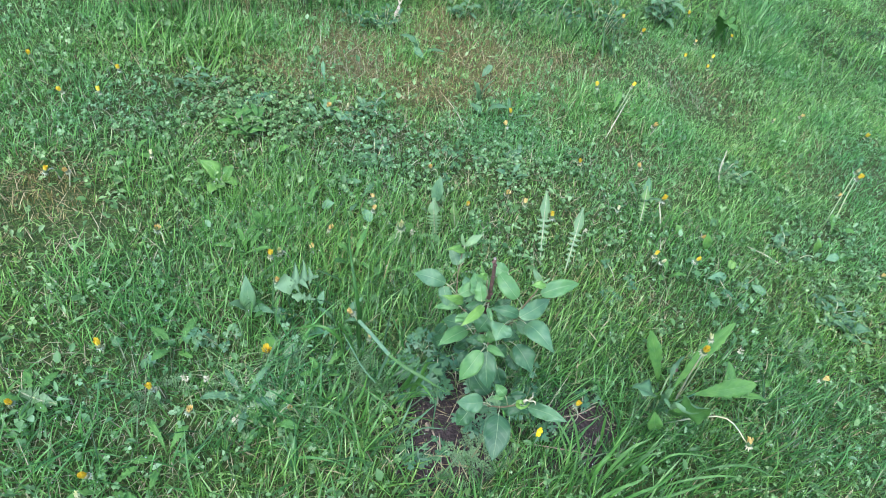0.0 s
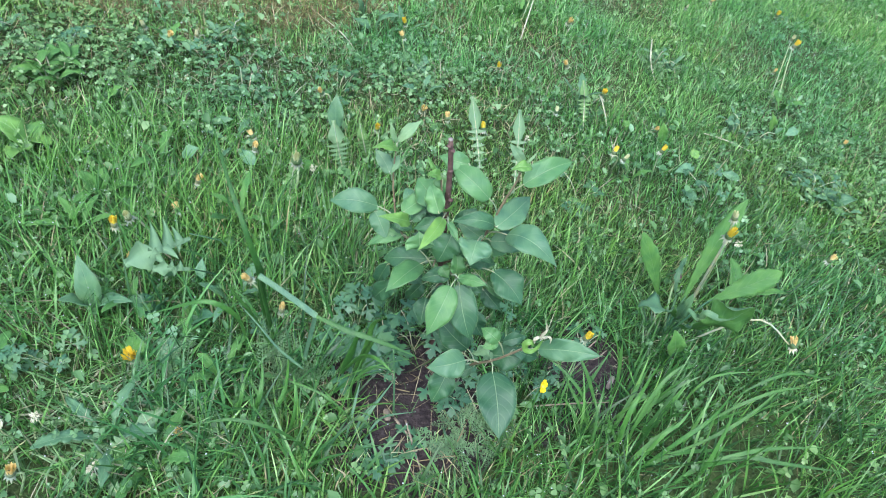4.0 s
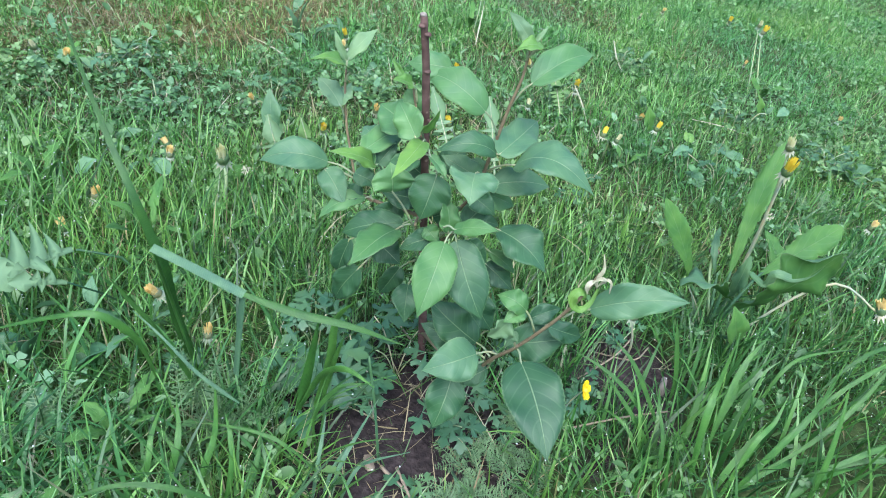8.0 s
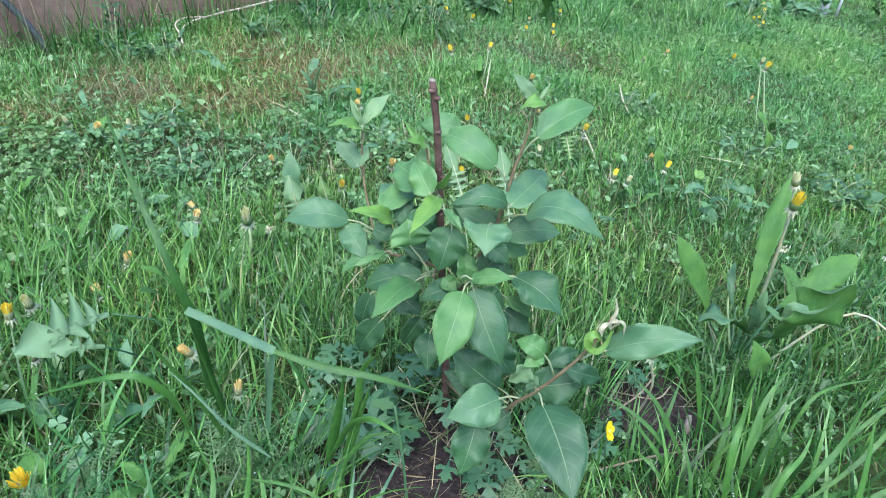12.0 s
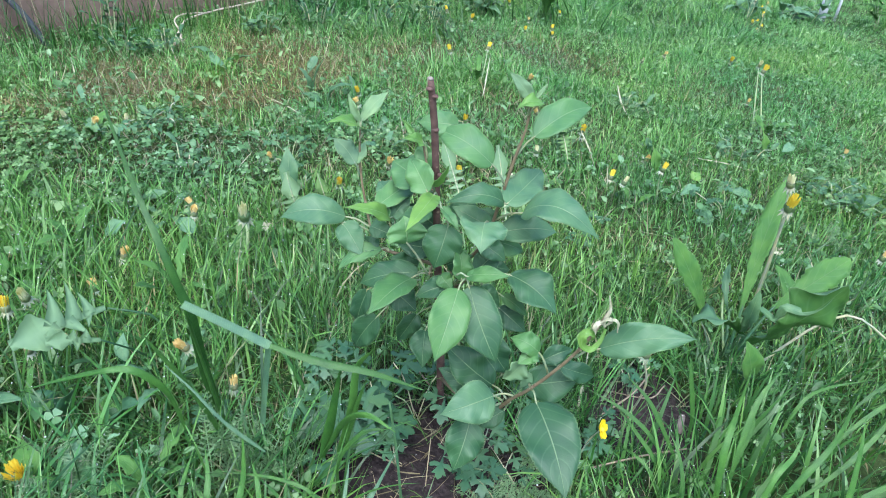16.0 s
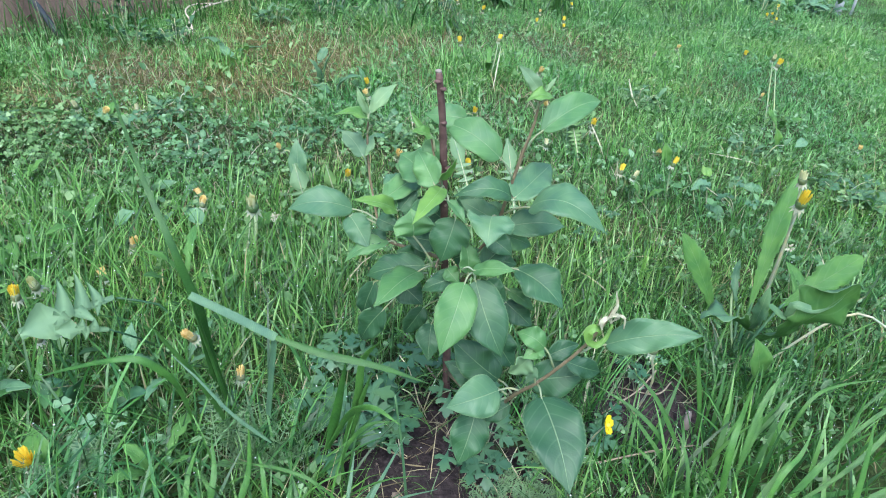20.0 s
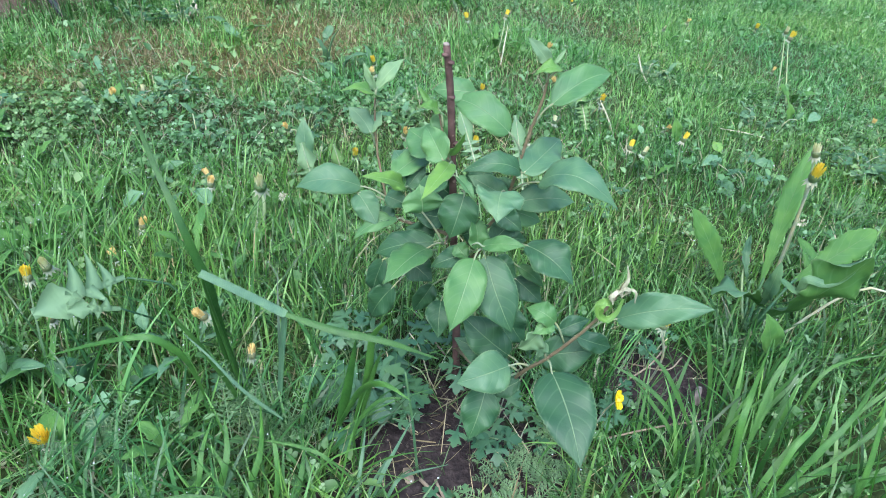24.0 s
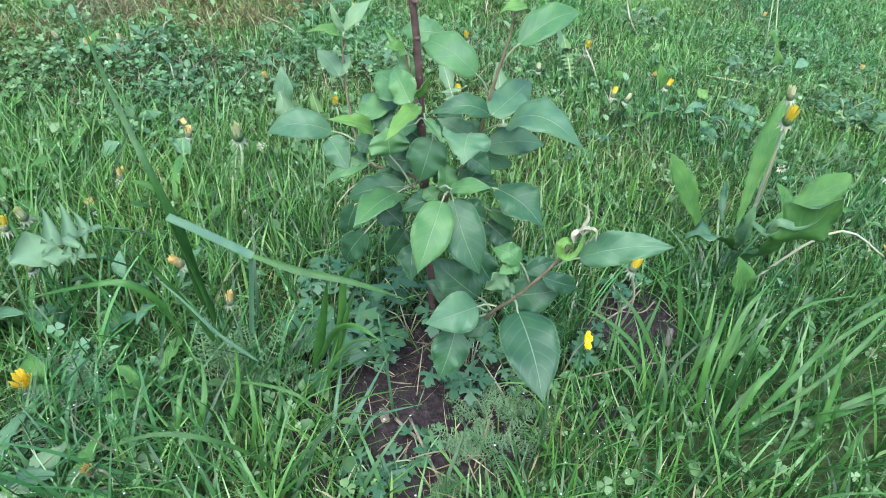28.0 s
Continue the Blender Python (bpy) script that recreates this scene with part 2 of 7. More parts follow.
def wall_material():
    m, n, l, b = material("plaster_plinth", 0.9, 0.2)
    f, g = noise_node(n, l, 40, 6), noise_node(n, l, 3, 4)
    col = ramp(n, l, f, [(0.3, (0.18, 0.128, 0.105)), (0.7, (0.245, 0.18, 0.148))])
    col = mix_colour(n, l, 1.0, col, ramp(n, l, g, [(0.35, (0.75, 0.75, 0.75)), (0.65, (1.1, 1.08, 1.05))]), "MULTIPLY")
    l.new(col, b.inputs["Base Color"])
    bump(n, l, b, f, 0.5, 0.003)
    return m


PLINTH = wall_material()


def paint_material(name, colour, rough=0.5, metal=0.0):
    m, n, l, b = material(name, rough, 0.4)
    f = noise_node(n, l, 30, 4)
    l.new(ramp(n, l, f, [(0.3, tuple(v * 0.8 for v in colour)), (0.7, colour)]), b.inputs["Base Color"])
    b.inputs["Metallic"].default_value = metal
    return m


POLE_GREY = paint_material("grey_pole", (0.075, 0.085, 0.1))
POLE_PALE = paint_material("pale_pole", (0.62, 0.66, 0.7))
STRING = paint_material("pale_root", (0.6, 0.52, 0.42), 0.8)


# ---- mesh helpers ----
def part(name, mesh, mat, parent, label=""):
    """Links a mesh or bmesh as one object under parent."""
    if isinstance(mesh, bmesh.types.BMesh):
        data = bpy.data.meshes.new(name)
        mesh.to_mesh(data)
        mesh.free()
        mesh = data
    for mm in (mat if isinstance(mat, (list, tuple)) else [mat]):
        mesh.materials.append(mm)
    if len(mesh.polygons):
        mesh.polygons.foreach_set("use_smooth", [True] * len(mesh.polygons))
    ob = new(name, mesh)
    if parent is not None:
        ob.parent = parent
        ob.matrix_parent_inverse = parent.matrix_world.inverted() if parent.parent is None else Matrix.Identity(4)
    if label:
        ob["label"] = label
    return ob


def empty(name, at, label, category, group="", kind=""):
    ob = new(name)
    ob.location = at
    ob.matrix_world = Matrix.Translation(at)
    ob.empty_display_size = 0.02
    return tagged(ob, label, category, group, kind)


def mesh_of(name, verts, faces, uvs=None):
    me = bpy.data.meshes.new(name)
    me.from_pydata([tuple(v) for v in verts], [], faces)
    if uvs is not None:
        layer = me.uv_layers.new(name="UVMap")
        idx = np.empty(len(me.loops), dtype=np.int32)
        me.loops.foreach_get("vertex_index", idx)
        layer.data.foreach_set("uv", np.asarray(uvs, dtype=np.float32)[idx].ravel())
    me.update()
    return me


def spline(points, count):
    """Points along a smooth curve through the given ones."""
    p = [Vector(q) for q in points]
    p = [p[0] * 2 - p[1]] + p + [p[-1] * 2 - p[-2]]
    out = []
    n = len(p) - 3
    for i in range(count):
        s = i / (count - 1) * n
        k = min(int(s), n - 1)
        f = s - k
        a, b, c, d = p[k:k + 4]
        out.append(0.5 * (2 * b + (c - a) * f + (2 * a - 5 * b + 4 * c - d) * f * f + (3 * b - a - 3 * c + d) * f ** 3))
    return out


def tube(name, points, radii, sides=8, count=10, rough=0.0):
    """A tapered round stem along a smooth curve, closed at its ends."""
    line = spline(points, count)
    verts, faces = [], []
    ref = Vector((0.31, 0.92, 0.17))
    for i, q in enumerate(line):
        t = (line[min(i + 1, count - 1)] - line[max(i - 1, 0)]).normalized()
        a = t.cross(ref).normalized()
        b = t.cross(a)
        s = i / (count - 1) * (len(radii) - 1)
        k = min(int(s), len(radii) - 2)
        r = radii[k] + (radii[k + 1] - radii[k]) * (s - k)
        r *= 1 + rough * random.uniform(-1, 1)
        for j in range(sides):
            w = 2 * math.pi * j / sides
            verts.append(q + (a * math.cos(w) + b * math.sin(w)) * r * (1 + rough * 0.4 * random.uniform(-1, 1)))
    for i in range(count - 1):
        for j in range(sides):
            k = (j + 1) % sides
            faces.append((i * sides + j, i * sides + k, (i + 1) * sides + k, (i + 1) * sides + j))
    faces.append(tuple(range(sides))[::-1])
    faces.append(tuple((count - 1) * sides + j for j in range(sides)))
    return mesh_of(name, verts, faces)


def ground_height(x, y):
    """The lawn rises gently towards the wall and falls away on the other side; small unevenness besides."""
    gx, gy = 3 * np.tanh(x / 3), 3 * np.tanh(y / 3)
    away = np.clip((np.hypot(x, y) - 0.5) / 1.5, 0, 1)
    slope = -0.055 * gx + 0.03 * gy - 0.015 * np.maximum(0, gx) * np.maximum(0, gy)
    return slope + away * (0.006 * np.sin(x * 2.1 + 0.6) * np.cos(y * 1.7) + 0.004 * np.sin(x * 6.3 + y * 4.1))


def gz(x, y):
    return float(ground_height(np.array(x), np.array(y)))


def patch_noise(x, y, scale, seed):
    """Smooth value noise between 0 and 1 for arrays."""
    rng = np.random.RandomState(seed)
    table = rng.rand(64, 64)
    gx, gy = x * scale + 100, y * scale + 100
    ix, iy = np.floor(gx).astype(int), np.floor(gy).astype(int)
    fx, fy = gx - ix, gy - iy
    fx, fy = fx * fx * (3 - 2 * fx), fy * fy * (3 - 2 * fy)
    t = lambda a, b: table[a % 64, b % 64]
    return (t(ix, iy) * (1 - fx) + t(ix + 1, iy) * fx) * (1 - fy) + (t(ix, iy + 1) * (1 - fx) + t(ix + 1, iy + 1) * fx) * fy


def stuff_mesh(name, verts, loop_total, loop_index, mat, label, category):
    """One large joined mesh straight from arrays."""
    me = bpy.data.meshes.new(name)
    me.vertices.add(len(verts))
    me.vertices.foreach_set("co", verts.astype(np.float32).ravel())
    me.loops.add(len(loop_index))
    me.loops.foreach_set("vertex_index", loop_index.astype(np.int32))
    me.polygons.add(len(loop_total))
    me.polygons.foreach_set("loop_start", np.concatenate([[0], np.cumsum(loop_total)[:-1]]).astype(np.int32))
    me.polygons.foreach_set("loop_total", loop_total.astype(np.int32))
    me.polygons.foreach_set("use_smooth", np.ones(len(loop_total), dtype=bool))
    me.update(calc_edges=True)
    me.materials.append(mat)
    return tagged(new(name, me), label, category, "", "stuff")


TIPS = []


def blades(name, x, y, length, width, lean, bend, azimuth, mat, label, category="grass", segs=3, seed=1, base=0.0):
    """Ribbons of grass: roots at x, y; lean is the first slope, bend the droop towards the tip."""
    rng = np.random.RandomState(seed)
    n = len(x)
    root = np.stack([x, y, ground_height(x, y) - 0.004 + base], 1)
    out = np.stack([np.cos(azimuth), np.sin(azimuth), np.zeros(n)], 1)
    turn = azimuth + math.pi / 2 + rng.uniform(-0.7, 0.7, n)
    side = np.stack([np.cos(turn), np.sin(turn), rng.uniform(-0.25, 0.25, n)], 1)
    rows = segs + 1
    pts = np.zeros((n, 2 * segs + 1, 3))
    pos, ang = root.copy(), lean.copy()
    for i in range(rows):
        s = i / segs
        w = width * np.minimum(1.0, 0.55 + 1.6 * s) * (1 - s ** 2.2) * 0.5
        if i < segs:
            pts[:, 2 * i] = pos - side * w[:, None]
            pts[:, 2 * i + 1] = pos + side * w[:, None]
        else:
            pts[:, 2 * i] = pos
        step = out * np.sin(ang)[:, None]
        step[:, 2] = np.cos(ang)
        pos = pos + step * (length / segs)[:, None]
        ang = ang + bend / segs
    TIPS.append((name, pts[:, 2 * segs], pts[:, 2 * segs - 1]))
    per = 2 * segs + 1
    quads = [[2 * i, 2 * i + 1, 2 * i + 3, 2 * i + 2] for i in range(segs - 1)]
    tri = [2 * segs - 2, 2 * segs - 1, 2 * segs]
    pattern = np.array([v for q in quads for v in q] + tri)
    idx = (pattern[None, :] + (np.arange(n) * per)[:, None]).ravel()
    tot = np.tile(np.array([4] * (segs - 1) + [3]), n)
    return stuff_mesh(name, pts.reshape(-1, 3), tot, idx, mat, label, category)


def soil_mask(x, y):
    """1 on the bare soil round the stem, 0 on the lawn."""
    wob = 0.45 * (patch_noise(x, y, 14, 5) - 0.5)
    a = np.hypot((x - 0.02) / 0.125, (y + 0.095) / 0.14) + wob
    b = np.hypot((x - 0.3) / 0.075, (y - 0.05) / 0.085) + 1.6 * wob
    return np.clip((1.05 - np.minimum(a, b)) * 4, 0, 1)


def moss_mask(x, y):
    """1 on the worn, mossy stretch in front of the wall and on two small dry spots."""
    wob = 0.8 * (patch_noise(x, y, 7, 9) - 0.45) + 0.6 * (patch_noise(x, y, 18, 10) - 0.5)
    d = np.hypot((x + 0.78) / 0.46, (y - 1.05) / 0.25)
    for cx, cy, rx, ry in ((-0.42, 1.38, 0.42, 0.27), (-0.1, 1.6, 0.25, 0.16), (-1.15, 0.04, 0.16, 0.14)):
        d = np.minimum(d, np.hypot((x - cx) / rx, (y - cy) / ry))
    dry = np.full_like(d, 9.0)
    for cx, cy, rx, ry in ((0.46, 1.77, 0.24, 0.2), (0.86, 1.55, 0.2, 0.24), (0.3, 1.2, 0.16, 0.12), (0.42, 0.5, 0.16, 0.08), (0.72, 0.25, 0.14, 0.12), (-0.55, -0.1, 0.16, 0.08), (-0.5, -0.38, 0.14, 0.08)):
        dry = np.minimum(dry, np.hypot((x - cx) / rx, (y - cy) / ry))
    return np.maximum(np.clip((1.0 - d - wob) * 1.8, 0, 0.88), np.clip((1.0 - dry - wob) * 1.2, 0, 0.42))


def scatter(x0, x1, y0, y1, density, seed, keep=None):
    rng = np.random.RandomState(seed)
    n = int((x1 - x0) * (y1 - y0) * density)
    x, y = rng.uniform(x0, x1, n), rng.uniform(y0, y1, n)
    if keep is not None:
        k = rng.rand(n) < keep(x, y)
        x, y = x[k], y[k]
    return x, y, rng


# ---- ground ----
def build_ground():
    s = np.linspace(-1, 1, 181)
    c = np.sinh(s * 6.2) / np.sinh(6.2) * 300
    gx, gy = np.meshgrid(c, c + 0.2)
    z = ground_height(gx, gy)
    near = np.exp(-((gx / 0.35) ** 2 + ((gy) / 0.35) ** 2))
    z = z + near * 0.012 * (patch_noise(gx, gy, 30, 3) - 0.6)
    n = len(s)
    verts = np.stack([gx, gy, z], 2).reshape(-1, 3)
    i = np.arange(n - 1)
    a = (i[:, None] * n + i[None, :]).ravel()
    faces = np.stack([a, a + 1, a + n + 1, a + n], 1)
    ob = stuff_mesh("ground", verts, np.full(len(faces), 4), faces.ravel(), GROUND, "lawn ground of dark soil, moss and turf", "ground")
    ob["kind"] = "structure"


build_ground()


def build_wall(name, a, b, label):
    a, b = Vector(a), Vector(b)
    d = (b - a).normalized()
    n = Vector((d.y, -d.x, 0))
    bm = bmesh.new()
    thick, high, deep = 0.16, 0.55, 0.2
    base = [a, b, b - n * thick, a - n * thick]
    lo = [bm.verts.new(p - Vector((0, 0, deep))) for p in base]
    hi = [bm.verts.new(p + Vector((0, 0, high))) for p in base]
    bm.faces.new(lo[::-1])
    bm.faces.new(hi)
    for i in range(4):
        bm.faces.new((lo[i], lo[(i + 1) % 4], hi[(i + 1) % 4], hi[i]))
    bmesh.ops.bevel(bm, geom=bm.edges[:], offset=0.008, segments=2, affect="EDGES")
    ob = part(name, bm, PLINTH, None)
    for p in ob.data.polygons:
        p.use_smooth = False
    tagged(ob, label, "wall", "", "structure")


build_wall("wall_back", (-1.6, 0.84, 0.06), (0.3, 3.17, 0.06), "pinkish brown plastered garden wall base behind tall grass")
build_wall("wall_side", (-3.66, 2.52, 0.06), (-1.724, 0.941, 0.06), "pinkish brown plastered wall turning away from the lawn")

# ---- the apple sapling ----
sapling = empty("apple_sapling", (0.03, 0.03, 0.0), "young apple sapling with a bare cut stem and broad green leaves", "sapling")
TRUNK = [(0.03, 0.03, -0.02), (0.027, 0.028, 0.1), (0.019, 0.018, 0.23), (0.014, 0.01, 0.33), (0.010, 0.004, 0.398), (0.005, -0.002, 0.445)]
trunk = part("trunk", tube("trunk", TRUNK, [0.0052, 0.0047, 0.0042, 0.0037, 0.0034, 0.0031], 12, 34, 0.05), BARK, sapling, "dark red-brown bark with pale specks")


def bump_on(parent, at, r, mat, name="node", label=""):
    bm = bmesh.new()
    bmesh.ops.create_icosphere(bm, subdivisions=2, radius=r)
    for v in bm.verts:
        v.co = Vector((v.co.x, v.co.y, v.co.z * 0.6)) * (1 + 0.15 * noise.noise(v.co * 400)) + Vector(at)
    return part(name, bm, mat, parent, label)


bump_on(trunk, (0.011, 0.003, 0.397), 0.0038, BARK, "bud_node")
bump_on(trunk, (0.0175, 0.0015, 0.352), 0.0036, BARK, "bud_node")
bump_on(trunk, (0.0095, -0.002, 0.43), 0.0034, BARK, "bud_node")
bump_on(trunk, (0.0045, -0.0035, 0.437), 0.0034, BARK, "bud_node")
bump_on(trunk, (0.0048, -0.0022, 0.4458), 0.0031, CUT, "cut_end", "pale grey cut wood")


def shoot(points, r0, r1, mat=SHOOT, count=14):
    return part("shoot", tube("shoot", points, [r0, r1], 8, count, 0.06), mat, sapling, "thin reddish brown shoot")


def leaf_mesh(base, tip, width, roll=0.0, arch=0.12, fold=0.36, wave=0.2, up=(0, -0.35, 1), curl=0.0, outline=None, nv=40, nu=8, rag=0.0):
    """An ovate, finely toothed leaf blade with a folded midrib and two faces."""
    base, tip = Vector(base), Vector(tip)
    axis = tip - base
    length = axis.length
    axis.normalize()
    nrm = Vector(up) - axis * Vector(up).dot(axis)
    if nrm.length < 0.05:
        nrm = Vector((0, -1, 0.2)) - axis * Vector((0, -1, 0.2)).dot(axis)
    nrm.normalize()
    side = axis.cross(nrm)
    q = Matrix.Rotation(radians(roll), 3, axis)
    nrm, side = q @ nrm, q @ side
    ph = random.uniform(0, 6.28)
    seed = random.random()
    peak = 0.4 + 0.08 * random.random()
    twist = random.uniform(-0.3, 0.3)
    sway = random.uniform(-0.05, 0.05)
    uneven = random.uniform(-0.25, 0.25)
    verts, uvs = [], []
    for layer in (0.0, -0.00045):
        rr = random.Random(seed)
        for i in range(nv + 1):
            v = i / nv
            w = math.sqrt(max(0, 1 - abs(1 - v / peak) ** 2.3)) if v < peak else (1 - ((v - peak) / (1 - peak)) ** 1.75) ** 1.22
            if outline is not None:
                w = outline(v)
            w *= 1 + 0.05 * math.sin(ph * 2 + v * 8)
            w = max(w, 0.012) * width * (0.45 if outline is None else 0.49)
            tooth = 1 + (0.024 if i % 2 else -0.016) * (0 if v > 0.96 or v < 0.06 or outline is not None else 1)
            bow = arch * length * (4 * v * (1 - v)) * 0.5
            drop = -curl * length * v ** 3
            for j in range(nu + 1):
                u = 2 * j / nu - 1
                uu = u * (tooth if abs(u) == 1 else 1) * (1 + (rag * rr.uniform(-1, 1) if abs(u) == 1 else 0))
                f = fold * (1 + uneven * (1 if u > 0 else -1))
                lift = f * abs(u) * w - 0.3 * f * w * u * u + wave * w * (0.7 * math.sin(ph + v * 9 + u * 2.0) * abs(u) + 0.45 * math.sin(ph * 3 + v * 19 + (1.6 if u > 0 else 0)) * u * u)
                lift += twist * v * u * w
                p = base + axis * (length * v) + side * (uu * w + sway * length * 4 * v * (1 - v)) + nrm * (bow + drop + lift + layer)
                verts.append(p)
                uvs.append((j / nu, v))
    faces = []
    row = nu + 1
    off = (nv + 1) * row
    for i in range(nv):
        for j in range(nu):
            a = i * row + j
            faces.append((a, a + 1, a + row + 1, a + row))
            faces.append((off + a, off + a + row, off + a + row + 1, off + a + 1))
    top_count = len(faces)
    for i in range(nv):
        for j in (0, nu):
            a = i * row + j
            f = (a, a + row, off + a + row, off + a)
            faces.append(f if j == 0 else f[::-1])
    me = mesh_of("leaf", verts, faces, uvs)
    for k, p in enumerate(me.polygons):
        p.material_index = 1 if (k < top_count and k % 2) else 0
    return me


def leaf(base, tip, width, root=None, kind=LEAF, **shape):
    """A leaf of the sapling, with its stalk from root on the shoot to the blade."""
    shape.setdefault("curl", random.uniform(0.0, 0.13))
    shape["wave"] = 1.45 * shape.get("wave", 0.2)
    ob = part("leaf", leaf_mesh(base, tip, width * 0.92, **shape), [kind, LEAF_UNDER], sapling, "pale lime young leaf" if kind is LEAF_YOUNG else "")
    if root is not None:
        b = Vector(base)
        mid = (Vector(root) + b) / 2 + Vector((0, 0, 0.003))
        end = b + (Vector(tip) - b) * 0.1
        part("petiole", tube("petiole", [root, mid, b, end], [0.0011, 0.0009, 0.0007], 6, 8), PETIOLE, ob, "pale green leaf stalk")
    return ob


LS = [(0.016, 0.02, 0.237), (-0.009, 0.025, 0.243), (-0.034, 0.03, 0.246), (-0.053, 0.042, 0.25), (-0.058, 0.05, 0.276), (-0.066, 0.06, 0.315), (-0.068, 0.068, 0.353), (-0.067, 0.071, 0.37)]
RS = [(0.02, 0.02, 0.216), (0.058, 0.018, 0.255), (0.071, 0.014, 0.289), (0.076, 0.01, 0.316), (0.081, 0.006, 0.344), (0.087, 0.003, 0.374), (0.093, 0, 0.399), (0.095, -0.002, 0.421), (0.095, -0.003, 0.431)]
FS = [(0.02, 0.018, 0.202), (0.041, -0.02, 0.24), (0.044, -0.06, 0.275)]
BS = [(0.028, 0.026, 0.07), (0.066, -0.06, 0.105), (0.082, -0.09, 0.135), (0.09, -0.108, 0.168), (0.109, -0.127, 0.206), (0.134, -0.142, 0.256), (0.145, -0.152, 0.29), (0.15, -0.157, 0.313)]
CS = [(0.017, 0.006, 0.32), (0.012, 0, 0.331), (0.005, 0.008, 0.355), (0, 0.01, 0.378)]
DS = [(0.018, 0.014, 0.25), (0.012, -0.01, 0.254), (0.01, -0.03, 0.259)]
shoot(LS, 0.002, 0.001)
shoot(RS, 0.0022, 0.001)
shoot(FS, 0.0022, 0.0014)
shoot(BS, 0.0023, 0.0012)
shoot(CS, 0.0016, 0.0009)
shoot(DS, 0.0016, 0.001)

# left shoot
leaf((-0.067, 0.072, 0.375), (-0.079, 0.075, 0.403), 0.0095, (-0.067, 0.07, 0.368), LEAF_UNDER, up=(-0.3, -0.8, 0.4), fold=0.4)
leaf((-0.066, 0.074, 0.376), (-0.04, 0.095, 0.403), 0.0190, (-0.067, 0.07, 0.369), LEAF_UNDER, up=(-0.4, -0.8, 0.5), fold=0.25)
leaf((-0.062, 0.066, 0.366), (-0.093, 0.03, 0.392), 0.0209, (-0.068, 0.068, 0.356), LEAF_YOUNG, up=(0.1, -0.35, 0.9), fold=0.3, arch=0.25)
leaf((-0.071, 0.055, 0.336), (-0.096, 0.075, 0.358), 0.026, (-0.068, 0.060, 0.320), LEAF_UNDER, up=(0.1, -0.5, 0.85), fold=0.15)
leaf((-0.070, 0.056, 0.336), (-0.063, 0.078, 0.352), 0.02, None, LEAF_UNDER, up=(-0.2, -0.5, 0.85), fold=0.15)
leaf((-0.084, 0.055, 0.273), (-0.154, 0.05, 0.271), 0.0418, (-0.055, 0.045, 0.266), LEAF_SKYLIT, up=(0.05, -0.62, 0.8), arch=0.5, fold=0.2, wave=0.12)
leaf((-0.031, 0, 0.304), (-0.067, -0.03, 0.333), 0.0228, (-0.026, 0.01, 0.295), LEAF_YOUNG, up=(0, -0.5, 0.8), arch=0.25, fold=0.25)
leaf((-0.034, 0, 0.303), (-0.031, 0.01, 0.32), 0.0133, None, LEAF_MID_LIT, up=(-0.6, -0.7, 0.2), fold=0.6)
leaf((-0.087, 0.05, 0.268), (-0.063, 0.02, 0.246), 0.0351, (-0.055, 0.045, 0.261), LEAF_SKYLIT, up=(0.1, -0.8, 0.5), fold=0.15)
leaf((-0.042, 0.03, 0.249), (-0.09, 0.02, 0.226), 0.0238, (-0.034, 0.03, 0.246), LEAF_MID_LIT, up=(0, -0.4, 0.9), fold=0.3, arch=0.3)
leaf((-0.047, 0.03, 0.249), (-0.065, 0.04, 0.257), 0.0238, None, LEAF, up=(0, -0.7, 0.7))
leaf((-0.043, 0, 0.317), (-0.003, 0.055, 0.323), 0.0342, (-0.052, 0.01, 0.3), LEAF_MID_LIT, up=(-0.1, -0.75, 0.7), fold=0.2)
leaf((-0.029, 0.005, 0.302), (-0.012, 0.02, 0.321), 0.0218, None, LEAF_SKYLIT, up=(0.3, -0.8, 0.5), fold=0.25)
leaf((-0.054, 0.03, 0.277), (-0.027, 0.02, 0.272), 0.0247, None, LEAF, up=(0, -0.7, 0.7))
# tuft on the stem
leaf((0.005, 0, 0.341), (-0.033, 0.04, 0.35), 0.0455, (0.011, 0.005, 0.329), LEAF_MID_LIT, up=(-0.1, -0.75, 0.7), fold=0.2)
leaf((0.006, -0.018, 0.343), (-0.013, 0.012, 0.365), 0.0347, (0.012, 0.004, 0.329), LEAF_MID_LIT, up=(-0.3, -0.85, 0.45), fold=0.25)
leaf((0.005, 0.008, 0.355), (-0.004, 0.02, 0.379), 0.0238, (0.011, 0.005, 0.338), LEAF_MID_LIT, up=(-0.2, -0.9, 0.3), fold=0.4)
leaf((0.001, 0.01, 0.38), (-0.017, -0.005, 0.391), 0.0173, (0.004, 0.008, 0.366), LEAF_YOUNG, up=(0, -0.5, 0.8), fold=0.4)
leaf((-0.007, 0.012, 0.384), (-0.021, 0.02, 0.4), 0.0075, (0.001, 0.01, 0.379), LEAF_YOUNG, up=(-0.2, -0.8, 0.4), fold=0.5)
leaf((0.01, -0.02, 0.35), (0.025, -0.03, 0.377), 0.0119, (0.013, 0.003, 0.33), LEAF_YOUNG, up=(0.5, -0.7, 0.2), fold=0.5)
leaf((0.012, -0.03, 0.347), (-0.009, -0.095, 0.352), 0.0227, (0.015, 0.002, 0.329), LEAF_YOUNG, up=(-0.1, -0.75, 0.7), fold=0.2, arch=0.15)
leaf((0.019, -0.01, 0.324), (0.036, -0.03, 0.311), 0.0140, (0.017, 0.004, 0.321), LEAF_MID_LIT, up=(0.5, -0.7, 0.5), fold=0.5)
